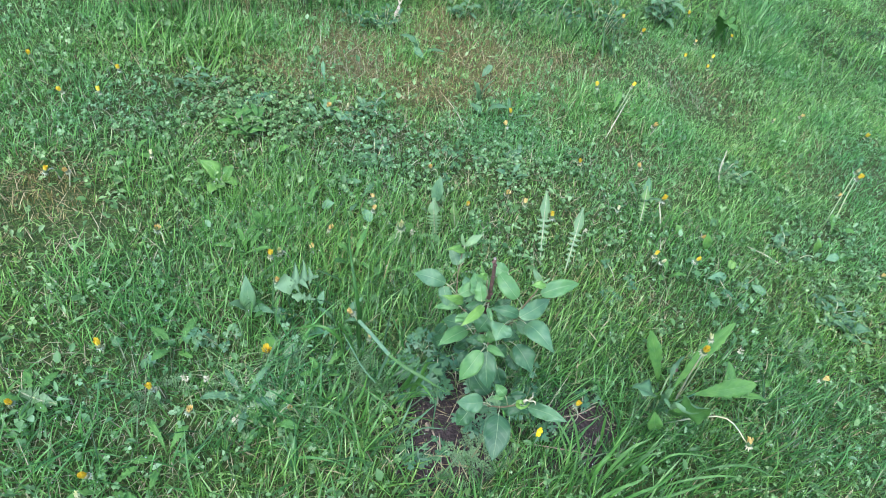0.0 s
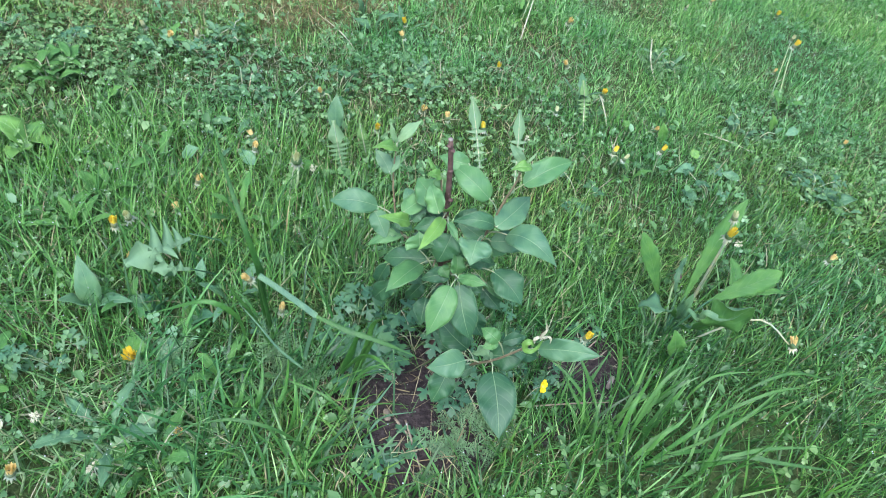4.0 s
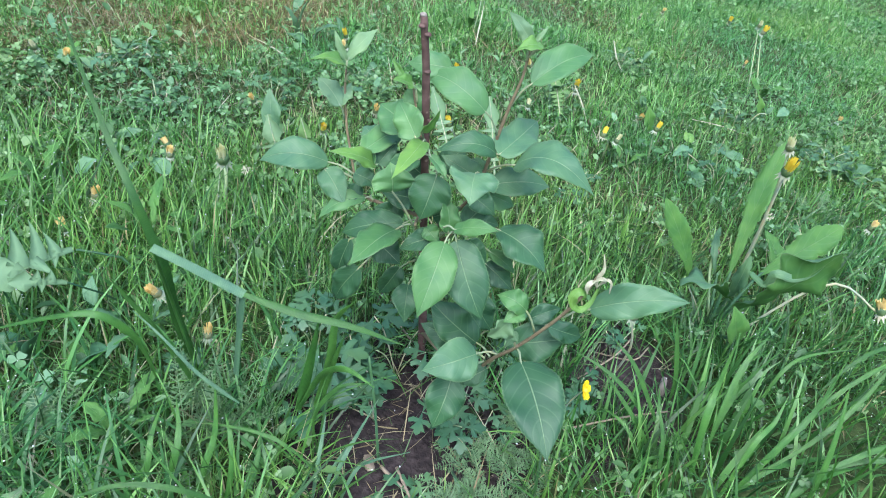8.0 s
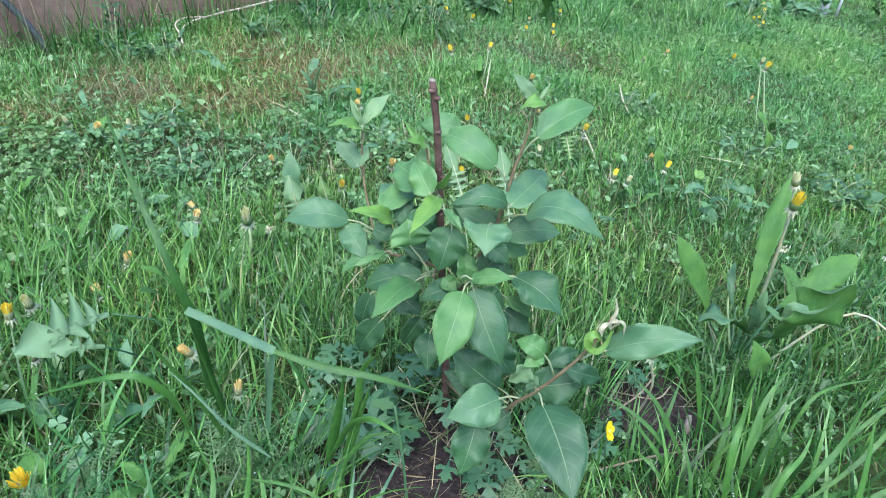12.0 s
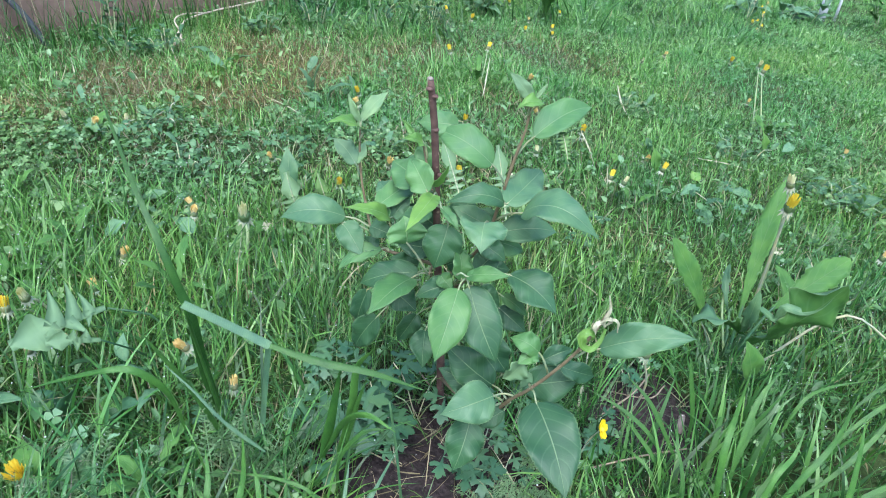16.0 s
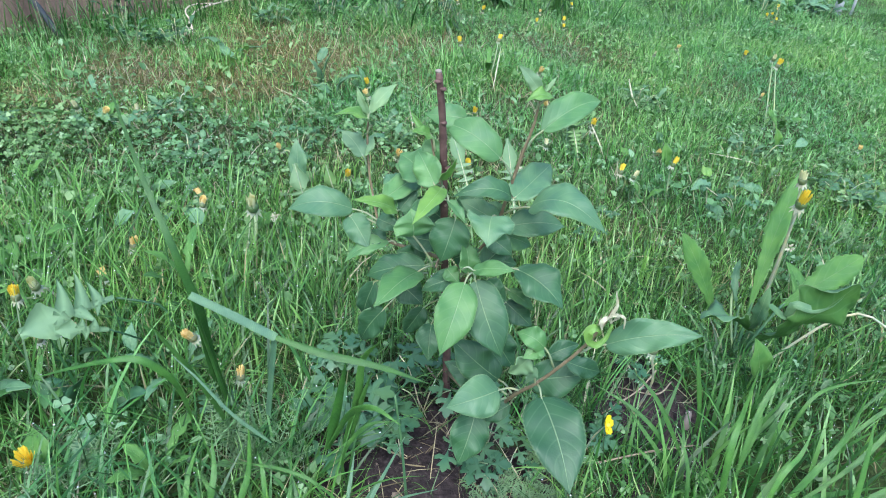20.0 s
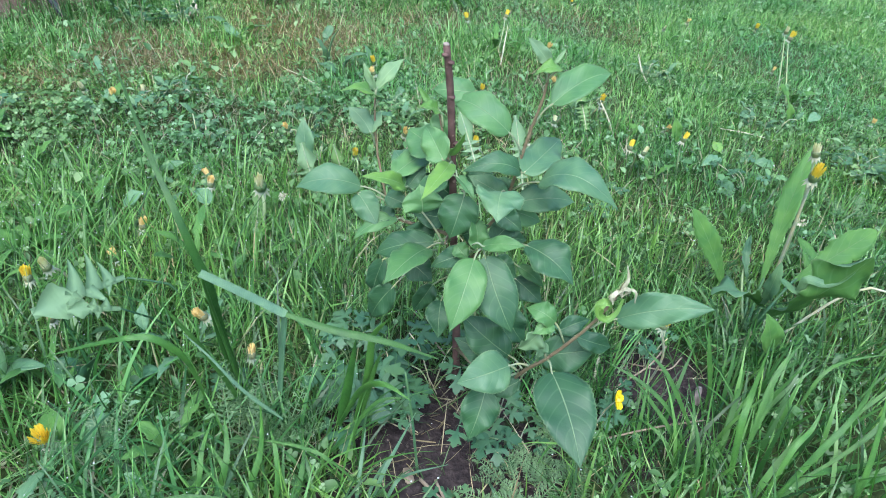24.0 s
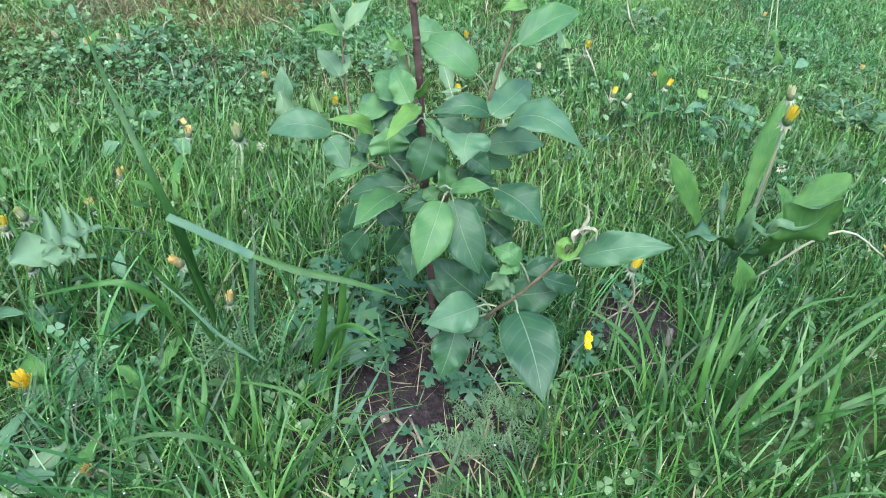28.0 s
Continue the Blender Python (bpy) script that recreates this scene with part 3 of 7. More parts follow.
leaf((0.01, 0, 0.314), (-0.025, -0.01, 0.302), 0.0249, (0.018, 0.005, 0.316), LEAF, up=(0, -0.7, 0.7))
leaf((-0.011, -0.052, 0.307), (-0.014, -0.05, 0.334), 0.0455, (0.009, -0.03, 0.258), LEAF_MID_LIT, up=(0.1, -0.75, 0.65), fold=0.18, arch=0.3)
leaf((0.008, 0.012, 0.308), (0.013, 0.03, 0.313), 0.0227, None, LEAF, up=(0, -0.8, 0.5))
# upper right
leaf((0.066, 0.002, 0.365), (0.01, 0.03, 0.389), 0.0408, (0.08, 0.006, 0.342), LEAF_MID_LIT, up=(0.05, -0.68, 0.75), arch=0.4, fold=0.2, wave=0.1)
leaf((0.033, 0.03, 0.392), (-0.008, 0.036, 0.393), 0.0304, (0.061, 0.012, 0.355), LEAF_MID_LIT, up=(0, -0.8, 0.6), arch=0.2, fold=0.2)
leaf((0.103, 0.008, 0.392), (0.164, 0.055, 0.408), 0.0370, (0.088, 0.004, 0.373), LEAF_MID_LIT, up=(-0.35, -0.75, 0.6), arch=0.25, fold=0.45, wave=0.12)
leaf((0.095, -0.003, 0.431), (0.074, 0, 0.454), 0.0152, (0.094, -0.002, 0.416), LEAF_UNDER, up=(0.3, -0.85, 0.3), fold=0.35)
leaf((0.097, -0.002, 0.43), (0.109, 0.004, 0.445), 0.0047, None, LEAF_UNDER, up=(0, -0.8, 0.4), fold=0.5)
leaf((0.107, -0.004, 0.427), (0.081, -0.015, 0.427), 0.0171, (0.094, -0.002, 0.418), LEAF_YOUNG, up=(0, -0.4, 0.9), fold=0.3, arch=0.4)
leaf((0.095, 0, 0.426), (0.109, 0.004, 0.426), 0.0057, None, LEAF_UNDER, up=(0, -0.6, 0.7))
leaf((0.082, -0.008, 0.329), (0.124, 0.06, 0.336), 0.0427, (0.077, 0.01, 0.316), LEAF_SKYLIT, up=(-0.25, -0.75, 0.65), fold=0.2)
leaf((0.098, -0.01, 0.321), (0.164, -0.052, 0.322), 0.0475, (0.075, 0.012, 0.3), LEAF_SKYLIT, up=(0.1, -0.6, 0.8), arch=0.65, fold=0.22, wave=0.16)
leaf((0.08, -0.004, 0.328), (0.025, -0.02, 0.337), 0.0276, (0.076, 0.008, 0.326), LEAF, up=(0, -0.6, 0.8), arch=0.4, fold=0.35)
leaf((0.069, 0, 0.298), (0.031, 0.004, 0.319), 0.0304, (0.073, 0.014, 0.289), LEAF_SKYLIT, up=(0.1, -0.75, 0.65), fold=0.2)
leaf((0.081, 0.01, 0.287), (0.142, 0.02, 0.285), 0.0389, (0.073, 0.015, 0.283), LEAF_SKYLIT, up=(0, -0.65, 0.75), arch=0.35, fold=0.2)
leaf((0.061, -0.03, 0.32), (0.056, -0.066, 0.308), 0.0513, (0.07, 0.012, 0.293), LEAF_SKYLIT, up=(0, -0.72, 0.7), arch=0.4, fold=0.22, wave=0.2)
leaf((0.061, 0, 0.28), (0.087, -0.01, 0.265), 0.0285, None, LEAF, up=(0, -0.8, 0.6))
leaf((0.073, 0.02, 0.272), (0.113, 0.03, 0.253), 0.0304, (0.068, 0.016, 0.27), LEAF_MID_LIT, up=(0.1, -0.7, 0.7), fold=0.3)
leaf((0.078, 0.02, 0.297), (0.048, 0.02, 0.301), 0.0238, None, LEAF, up=(0, -0.7, 0.7))
leaf((0.058, -0.002, 0.245), (0.085, 0.01, 0.271), 0.0304, (0.055, 0, 0.239), LEAF, up=(0, -0.8, 0.6))
# leaves round the middle of the stem
leaf((0.027, -0.012, 0.305), (0.014, -0.03, 0.265), 0.0494, (0.025, 0.006, 0.299), LEAF, up=(-0.1, -0.95, 0.3), fold=0.12, arch=0.2)
leaf((0.042, -0.035, 0.257), (0.038, -0.02, 0.287), 0.0256, (0.037, -0.01, 0.233), LEAF_SOFT, up=(0.5, -0.8, 0.3), fold=0.4, arch=0.3)
leaf((0.045, -0.064, 0.281), (0.08, -0.084, 0.297), 0.0190, (0.036, -0.058, 0.278), LEAF_SOFT, up=(0, -0.75, 0.7), fold=0.12, arch=0.1)
leaf((0.038, -0.073, 0.273), (0.019, -0.128, 0.233), 0.0456, (0.044, -0.06, 0.275), LEAF_SOFT, up=(0.05, -0.8, 0.6), arch=0.15, fold=0.16, wave=0.1)
leaf((0.048, -0.066, 0.271), (0.075, -0.112, 0.219), 0.0503, (0.045, -0.06, 0.275), LEAF_SHADED, up=(-0.05, -0.82, 0.6), arch=0.15, fold=0.16, wave=0.1)
leaf((-0.008, -0.012, 0.241), (-0.046, -0.075, 0.241), 0.0408, (0.01, 0, 0.24), LEAF_SOFT, up=(-0.3, -0.6, 0.75), arch=0.2, fold=0.35, wave=0.12)
# most inner leaves take the darker green, as shade painted in
leaf((-0.001, 0, 0.241), (-0.065, 0.005, 0.221), 0.0380, (0.016, 0.01, 0.238), LEAF_SHADED, up=(0, -0.6, 0.8), arch=0.3, fold=0.2)
leaf((-0.054, 0, 0.217), (-0.07, 0.003, 0.165), 0.0266, (-0.001, 0.005, 0.233), LEAF_SHADED, up=(-0.4, -0.85, 0.4))
leaf((-0.044, -0.005, 0.185), (-0.074, 0, 0.132), 0.0370, (-0.005, 0.005, 0.224), LEAF_SHADED, up=(-0.2, -0.85, 0.4), fold=0.2)
leaf((-0.029, 0.005, 0.214), (-0.002, -0.01, 0.197), 0.0370, (0.001, 0.008, 0.226), LEAF_SHADED, up=(0.1, -0.8, 0.6), fold=0.2)
leaf((0.035, -0.02, 0.241), (-0.004, -0.03, 0.23), 0.0285, (0.038, 0.004, 0.23), LEAF_SHADED, up=(0, -0.7, 0.7), arch=0.3)
leaf((0.008, -0.01, 0.172), (0.007, -0.045, 0.149), 0.0351, (0.025, 0.012, 0.191), LEAF_SHADED, up=(0.1, -0.9, 0.4), fold=0.12)
leaf((-0.002, 0.01, 0.178), (-0.023, 0, 0.145), 0.0304, (0.024, 0.014, 0.189), LEAF_SHADED, up=(0.2, -0.85, 0.4))
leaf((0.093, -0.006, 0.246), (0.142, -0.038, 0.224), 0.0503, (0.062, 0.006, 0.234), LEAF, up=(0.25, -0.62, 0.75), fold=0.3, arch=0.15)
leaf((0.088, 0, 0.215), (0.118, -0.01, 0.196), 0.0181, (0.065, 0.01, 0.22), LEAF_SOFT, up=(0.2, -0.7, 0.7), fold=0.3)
leaf((0.087, 0.005, 0.195), (0.118, -0.01, 0.173), 0.0323, (0.06, 0.012, 0.208), LEAF_SHADED, up=(0.2, -0.85, 0.4))
leaf((0.075, -0.02, 0.173), (0.101, -0.03, 0.131), 0.0380, (0.05, 0.012, 0.176), LEAF_SHADED, up=(0.2, -0.9, 0.4))
leaf((0.059, -0.01, 0.227), (0.085, -0.02, 0.214), 0.0351, (0.054, 0, 0.225), LEAF_SHADED, up=(0.1, -0.8, 0.5))
leaf((0.036, -0.01, 0.204), (0.019, -0.02, 0.172), 0.0333, (0.032, 0.012, 0.199), LEAF_SHADED, up=(-0.1, -0.9, 0.4))
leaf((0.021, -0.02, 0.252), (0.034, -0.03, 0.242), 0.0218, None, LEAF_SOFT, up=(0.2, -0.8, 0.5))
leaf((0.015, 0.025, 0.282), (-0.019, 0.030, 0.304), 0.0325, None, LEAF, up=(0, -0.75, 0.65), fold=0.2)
leaf((0.014, 0.025, 0.255), (-0.027, 0.020, 0.265), 0.0346, None, LEAF_SHADED, up=(0, -0.75, 0.65), fold=0.2)
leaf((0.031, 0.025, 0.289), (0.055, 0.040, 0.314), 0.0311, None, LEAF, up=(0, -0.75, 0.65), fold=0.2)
leaf((0.028, 0.020, 0.238), (0.053, 0.000, 0.264), 0.0315, None, LEAF_SHADED, up=(0, -0.75, 0.65), fold=0.2)
leaf((-0.002, 0.020, 0.236), (-0.033, 0.020, 0.245), 0.0292, None, LEAF_SHADED, up=(0, -0.75, 0.65), fold=0.2)
leaf((-0.027, 0.020, 0.315), (-0.048, 0.050, 0.322), 0.0252, None, LEAF_SKYLIT, up=(0, -0.75, 0.65), fold=0.2)
leaf((0.064, 0.015, 0.243), (0.098, 0.020, 0.235), 0.0292, None, LEAF_SHADED, up=(0, -0.75, 0.65), fold=0.2)
leaf((0.024, 0.000, 0.184), (0.055, -0.020, 0.178), 0.0353, None, LEAF_SHADED, up=(0, -0.75, 0.65), fold=0.2)
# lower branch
# the darker green here paints in the shade low in the crown
leaf((0.078, -0.085, 0.166), (0.029, -0.075, 0.208), 0.0446, (0.089, -0.108, 0.171), LEAF_SHADED, up=(0.1, -0.8, 0.55), fold=0.14)
leaf((0.064, -0.08, 0.154), (0.023, -0.07, 0.172), 0.0351, (0.085, -0.105, 0.166), LEAF_SHADED, up=(0.1, -0.8, 0.55), fold=0.14)
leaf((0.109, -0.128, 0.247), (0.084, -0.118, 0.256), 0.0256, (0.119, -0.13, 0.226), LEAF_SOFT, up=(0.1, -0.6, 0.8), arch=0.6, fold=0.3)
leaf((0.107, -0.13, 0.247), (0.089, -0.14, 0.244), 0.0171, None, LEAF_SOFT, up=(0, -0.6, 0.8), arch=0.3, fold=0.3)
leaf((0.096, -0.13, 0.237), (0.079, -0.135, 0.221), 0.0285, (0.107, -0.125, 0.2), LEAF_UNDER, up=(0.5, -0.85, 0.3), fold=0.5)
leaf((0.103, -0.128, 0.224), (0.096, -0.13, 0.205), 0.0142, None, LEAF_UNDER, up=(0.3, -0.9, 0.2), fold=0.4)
leaf((0.11, -0.142, 0.202), (0.128, -0.222, 0.181), 0.0633, (0.108, -0.128, 0.203), LEAF_SHADED, up=(0.04, -0.75, 0.7), arch=0.1, fold=0.13, wave=0.1)
leaf((0.075, -0.118, 0.184), (0.027, -0.138, 0.179), 0.0466, (0.093, -0.12, 0.187), LEAF_SKYLIT, up=(0, -0.7, 0.75), arch=0.25, fold=0.16, wave=0.12)
leaf((0.056, -0.112, 0.147), (0.041, -0.145, 0.109), 0.0446, (0.085, -0.105, 0.162), LEAF_SHADED, up=(0, -0.78, 0.65), fold=0.16)
leaf((0.09, -0.1, 0.148), (0.059, -0.11, 0.136), 0.0228, (0.093, -0.11, 0.169), LEAF_SHADED, up=(0, -0.7, 0.7))
leaf((0.104, -0.1, 0.182), (0.157, -0.105, 0.197), 0.0446, (0.099, -0.116, 0.184), LEAF_SHADED, up=(0, -0.75, 0.65), fold=0.16)
leaf((0.133, -0.115, 0.221), (0.171, -0.108, 0.204), 0.0238, (0.126, -0.132, 0.232), LEAF_SHADED, up=(0, -0.7, 0.7), fold=0.2)
leaf((0.119, -0.1, 0.213), (0.15, -0.09, 0.221), 0.0218, None, LEAF_SHADED, up=(0, -0.8, 0.6))
leaf((0.154, -0.147, 0.27), (0.223, -0.163, 0.297), 0.033, (0.136, -0.143, 0.256), LEAF_SKYLIT, up=(-0.05, -0.65, 0.8), arch=0.25, fold=0.3, wave=0.3)

# ---- lawn: grass and clover ----
def lawn():
    clear = lambda x, y: (1 - soil_mask(x, y)) * (1 - 0.82 * moss_mask(x, y))
    # near turf
    near = lambda x, y: clear(x, y) * (0.5 + 0.5 * patch_noise(x, y, 5, 11)) * (1 - 0.35 * clover_zone(x, y)) * (1 - 0.68 * np.exp(-(((x - 0.5) / 0.35) ** 2 + ((y + 0.1) / 0.24) ** 2)))
    x, y, r = scatter(-1.25, 1.35, -0.95, 0.95, 26000, 21, near)
    n = len(x)
    tall = (0.026 + 0.055 * np.exp(-((x / 0.7) ** 2 + ((y - 0.02) / 0.4) ** 2)) + 0.028 * patch_noise(x, y, 4, 12)) * (1 - 0.4 * clover_zone(x, y))
    comb = 2.4 * patch_noise(x, y, 3, 17)
    az = np.where(r.rand(n) < 0.2, comb + r.normal(0, 0.8, n), r.uniform(0, 6.283, n))
    deep = r.rand(n) < np.exp(-(((x - 0.55) / 0.5) ** 2 + ((y + 0.2) / 0.36) ** 2) ** 2) * 0.95
    flat = 0.6 / (1 + np.exp(-(np.abs(x - 0.05) - 0.75) / 0.12))
    size = (tall * (1 - 0.3 * flat) * r.uniform(0.45, 1.5, n), 0.0011 + 0.0034 * r.rand(n) ** 2, r.uniform(0.0, 1.0, n) + flat * r.rand(n), r.uniform(-0.6, 1.8, n), az)
    for k, mat, label in ((~deep, GRASS, "lush green uneven lawn grass, wet with dew"), (deep, GRASS_DEEP, "deep green lawn grass, wet with dew")):
        blades("lawn_grass", x[k], y[k], *[v[k] for v in size], mat, label, segs=4, seed=3)
    # fine bright grass behind the rosette
    x, y, r = scatter(0.1, 1.1, 0.1, 1.0, 7000, 30, lambda x, y: clear(x, y) * (0.3 + 0.7 * patch_noise(x, y, 8, 14)) * np.exp(-(((x - 0.62) / 0.32) ** 2 + ((y - 0.5) / 0.3) ** 2)))
    n = len(x)
    blades("fine_lawn_grass", x, y, r.uniform(0.03, 0.085, n), r.uniform(0.0009, 0.0022, n), r.uniform(0.0, 0.8, n), r.uniform(-0.4, 1.2, n), r.uniform(0, 6.283, n), GRASS_FRESH, "fine bright green lawn grass", segs=4, seed=11)
    # back turf: uneven tussocks of short and longer grass
    clumps = lambda x, y: patch_noise(x, y, 5, 13) * 0.6 + patch_noise(x, y, 14, 19) * 0.4
    x, y, r = scatter(-2.0, 3.0, 0.9, 4.6, 12500, 22, lambda x, y: clear(x, y) * np.clip(2.2 * clumps(x, y) - 0.35, 0.12, 1))
    n = len(x)
    tuft = np.clip(1.9 * clumps(x, y) - 0.45, 0, 1)
    blades("back_lawn_grass", x, y, (0.02 + 0.068 * tuft ** 2) * r.uniform(0.5, 1.5, n), r.uniform(0.0012, 0.0038, n), r.uniform(0.0, 1.2, n), r.uniform(0.1, 1.4, n), r.uniform(0, 6.283, n), GRASS_FAR_SHEEN, "lush green lawn grass further back", segs=3, seed=4)
    x, y, r = scatter(-1.5, 2.2, 0.8, 2.6, 20000, 28, lambda x, y: (1 - 0.75 * moss_mask(x, y)) * (0.25 + 0.75 * patch_noise(x, y, 6, 15)))
    n = len(x)
    blades("short_lawn_grass", x, y, (0.02 + 0.03 * patch_noise(x, y, 5, 16)) * r.uniform(0.5, 1.5, n), r.uniform(0.001, 0.003, n), r.uniform(0.0, 1.3, n), r.uniform(0.1, 1.2, n), r.uniform(0, 6.283, n), GRASS_FAR_SHEEN, "short green lawn grass", segs=2, seed=9)
    # distant turf
    x, y, r = scatter(-6, 8, 4.6, 12, 700, 23)
    n = len(x)
    blades("distant_grass", x, y, r.uniform(0.05, 0.14, n), r.uniform(0.006, 0.014, n), r.uniform(0.05, 0.7, n), r.uniform(0.1, 1.0, n), r.uniform(0, 6.283, n), GRASS_FAR_SHEEN, "distant lawn grass", segs=2, seed=5)
    # side and rear turf, outside the usual view
    x, y, r = scatter(-2.3, -1.25, -0.95, 0.95, 13000, 24, clear)
    x2, y2, _ = scatter(1.25, 2.6, -0.95, 0.95, 13000, 25, clear)
    x, y = np.concatenate([x, x2]), np.concatenate([y, y2])
    n = len(x)
    blades("side_lawn_grass", x, y, r.uniform(0.018, 0.055, n), r.uniform(0.0014, 0.0034, n), r.uniform(0.1, 1.4, n), r.uniform(0.1, 1.1, n), r.uniform(0, 6.283, n), GRASS_FAR_SHEEN, "lawn grass to the sides", segs=3, seed=6)
    # the lawn goes on all round
    def around(x, y):
        inside = ((x > -2.2) & (x < 2.5) & (y > -0.9) & (y < 0.95)) | ((x > -1.9) & (x < 2.9) & (y >= 0.95) & (y < 4.5))
        return np.where(inside, 0.0, np.exp(-np.maximum(0, np.hypot(x, y - 0.5) - 2.0) / 1.8))
    x, y, r = scatter(-7, 8, -6, 5, 3600, 29, around)
    n = len(x)
    blades("outer_lawn_grass", x, y, r.uniform(0.04, 0.1, n), r.uniform(0.003, 0.007, n), r.uniform(0.05, 0.9, n), r.uniform(0.1, 1.1, n), r.uniform(0, 6.283, n), GRASS_FAR_SHEEN, "lawn grass all round", segs=2, seed=10)
    # dry thatch and moss
    x, y, r = scatter(-1.6, 1.2, -0.2, 2.1, 17000, 26, lambda x, y: moss_mask(x, y))
    n = len(x)
    blades("moss", x, y, r.uniform(0.008, 0.035, n), r.uniform(0.0015, 0.0038, n), r.uniform(0.0, 1.0, n), r.uniform(0, 1.0, n), r.uniform(0, 6.283, n), MOSS, "short brownish moss on worn ground", "moss", segs=2, seed=7)
    x, y, r = scatter(-1.6, 1.8, -0.9, 2.4, 6200, 27, lambda x, y: (0.2 + 0.25 * patch_noise(x, y, 6, 18)) * np.clip(1 - (x - 0.1) / 0.3 + 0.8 * (y > 0.35), 0.2, 1) + 0.4 * moss_mask(x, y) + 0.22 * clover_zone(x, y))
    n = len(x)
    blades("dry_straw", x, y, 0.02 + 0.07 * r.rand(n) ** 2, r.uniform(0.001, 0.0026, n), r.uniform(0.6, 1.5, n), r.uniform(-0.6, 0.7, n), r.uniform(0, 6.283, n), THATCH, "dry straw-coloured dead grass", "dry grass", segs=3, seed=8, base=0.006)


def clover_zone(x, y):
    a = np.exp(-(((x + 0.65) / 0.6) ** 2 + ((y - 0.64) / 0.28) ** 2))
    b = 0.6 * np.exp(-(((x - 1.17) / 0.36) ** 2 + ((y - 0.68) / 0.45) ** 2))
    d = 0.6 * np.exp(-(((x + 1.45) / 0.4) ** 2 + ((y - 0.5) / 0.3) ** 2))
    e = 0.5 * np.exp(-(((x - 1.9) / 0.6) ** 2 + ((y - 1.3) / 0.7) ** 2))
    c = 0.75 * np.exp(-(((x + 0.1) / 0.35) ** 2 + ((y - 0.8) / 0.22) ** 2))
    return np.clip(np.maximum(np.maximum(np.maximum(a, b), np.maximum(c, d)), e) * 0.9 * (0.05 + 1.2 * patch_noise(x, y, 9, 31)), 0, 1)


def clover():
    x, y, r = scatter(-2.3, 2.4, -0.7, 3.2, 15000, 41, lambda x, y: (0.07 + 0.93 * clover_zone(x, y)) * (0.4 + 0.6 * (patch_noise(x, y, 9, 33) > 0.45)) * (1 - soil_mask(x, y)) * (1 - 0.8 * moss_mask(x, y)))
    n = len(x)
    h = r.uniform(0.012, 0.055, n)
    tilt = r.uniform(-0.75, 0.75, (n, 2))
    nrm = np.stack([tilt[:, 0], tilt[:, 1] - 0.1, np.ones(n)], 1)
    nrm /= np.linalg.norm(nrm, axis=1)[:, None]
    size = 0.0032 + 0.0062 * r.rand(n) ** 1.8
    spin = r.uniform(0, 6.283, n)
    centre = np.stack([x, y, ground_height(x, y) + h], 1)
    ref = np.tile(np.array([1.0, 0.0, 0.0]), (n, 1))
    ax = np.cross(nrm, ref)
    ax /= np.linalg.norm(ax, axis=1)[:, None]
    ay = np.cross(nrm, ax)
    out = []
    shape = [(0.0, 0.0, 0.0), (0.45, -0.42, 0.12), (0.95, -0.4, 0.1), (1.0, 0.0, -0.04), (0.95, 0.4, 0.1), (0.45, 0.42, 0.12)]
    for k in range(3):
        a = spin + k * 2.0944
        d = np.cos(a)[:, None] * ax + np.sin(a)[:, None] * ay
        s = np.cross(nrm, d)
        for (f, g, e) in shape:
            out.append(centre + d * (f * size)[:, None] + s * (g * size)[:, None] * 1.25 + nrm * (e * size)[:, None])
    verts = np.stack(out, 1).reshape(-1, 3)
    pat = []
    for k in range(3):
        o = 6 * k
        pat += [o, o + 1, o + 2, o + 3, o, o + 3, o + 4, o + 5]
    idx = (np.array(pat)[None, :] + (np.arange(n) * 18)[:, None]).ravel()
    stuff_mesh("clover", verts, np.full(n * 6, 4), idx, CLOVER, "dark bluish green clover leaves among the grass", "clover")


def low_weeds():
    """Small pointed leaves of many low weeds among the grass."""
    x, y, r = scatter(-2.3, 2.6, -0.7, 3.4, 4200, 43, lambda x, y: (0.14 + 0.55 * (patch_noise(x, y, 11, 35) > 0.55) * (0.3 + 0.7 * (x < 0.1))) * (1 - soil_mask(x, y)) * (1 - 0.6 * moss_mask(x, y)) * (1 - 0.6 * np.exp(-((x / 0.5) ** 2 + (y / 0.25) ** 2))))
    n = len(x)
    az, el = r.uniform(0, 6.283, n), r.uniform(-0.1, 1.0, n)
    ln = 0.007 + 0.022 * r.rand(n) ** 2.2
    wd = ln * r.uniform(0.16, 0.4, n)
    d = np.stack([np.cos(az) * np.cos(el), np.sin(az) * np.cos(el), np.sin(el)], 1)
    side = np.stack([-np.sin(az), np.cos(az), r.uniform(-0.4, 0.4, n)], 1)
    up = np.cross(d, side)
    root = np.stack([x, y, ground_height(x, y) + r.uniform(0.008, 0.045, n)], 1)
    out = []
    for f, g, e in ((0.0, 0.0, 0.0), (0.3, -0.8, 0.14), (0.65, -0.75, 0.1), (1.0, 0.0, -0.12), (0.65, 0.75, 0.1), (0.3, 0.8, 0.14), (0.5, 0.0, 0.02)):
        out.append(root + d * (f * ln)[:, None] + side * (g * wd)[:, None] + up * (e * ln)[:, None])
    verts = np.stack(out, 1).reshape(-1, 3)
    pat = np.array([0, 6, 2, 1, 6, 3, 2, 6, 4, 3, 0, 5, 4, 6])
    idx = (pat[None, :] + (np.arange(n) * 7)[:, None]).ravel()
    stuff_mesh("low_weeds", verts, np.tile(np.array([4, 3, 3, 4]), n), idx, CLOVER, "small grey-green weed leaves mixed into the turf", "weeds")


lawn()
clover()
low_weeds()


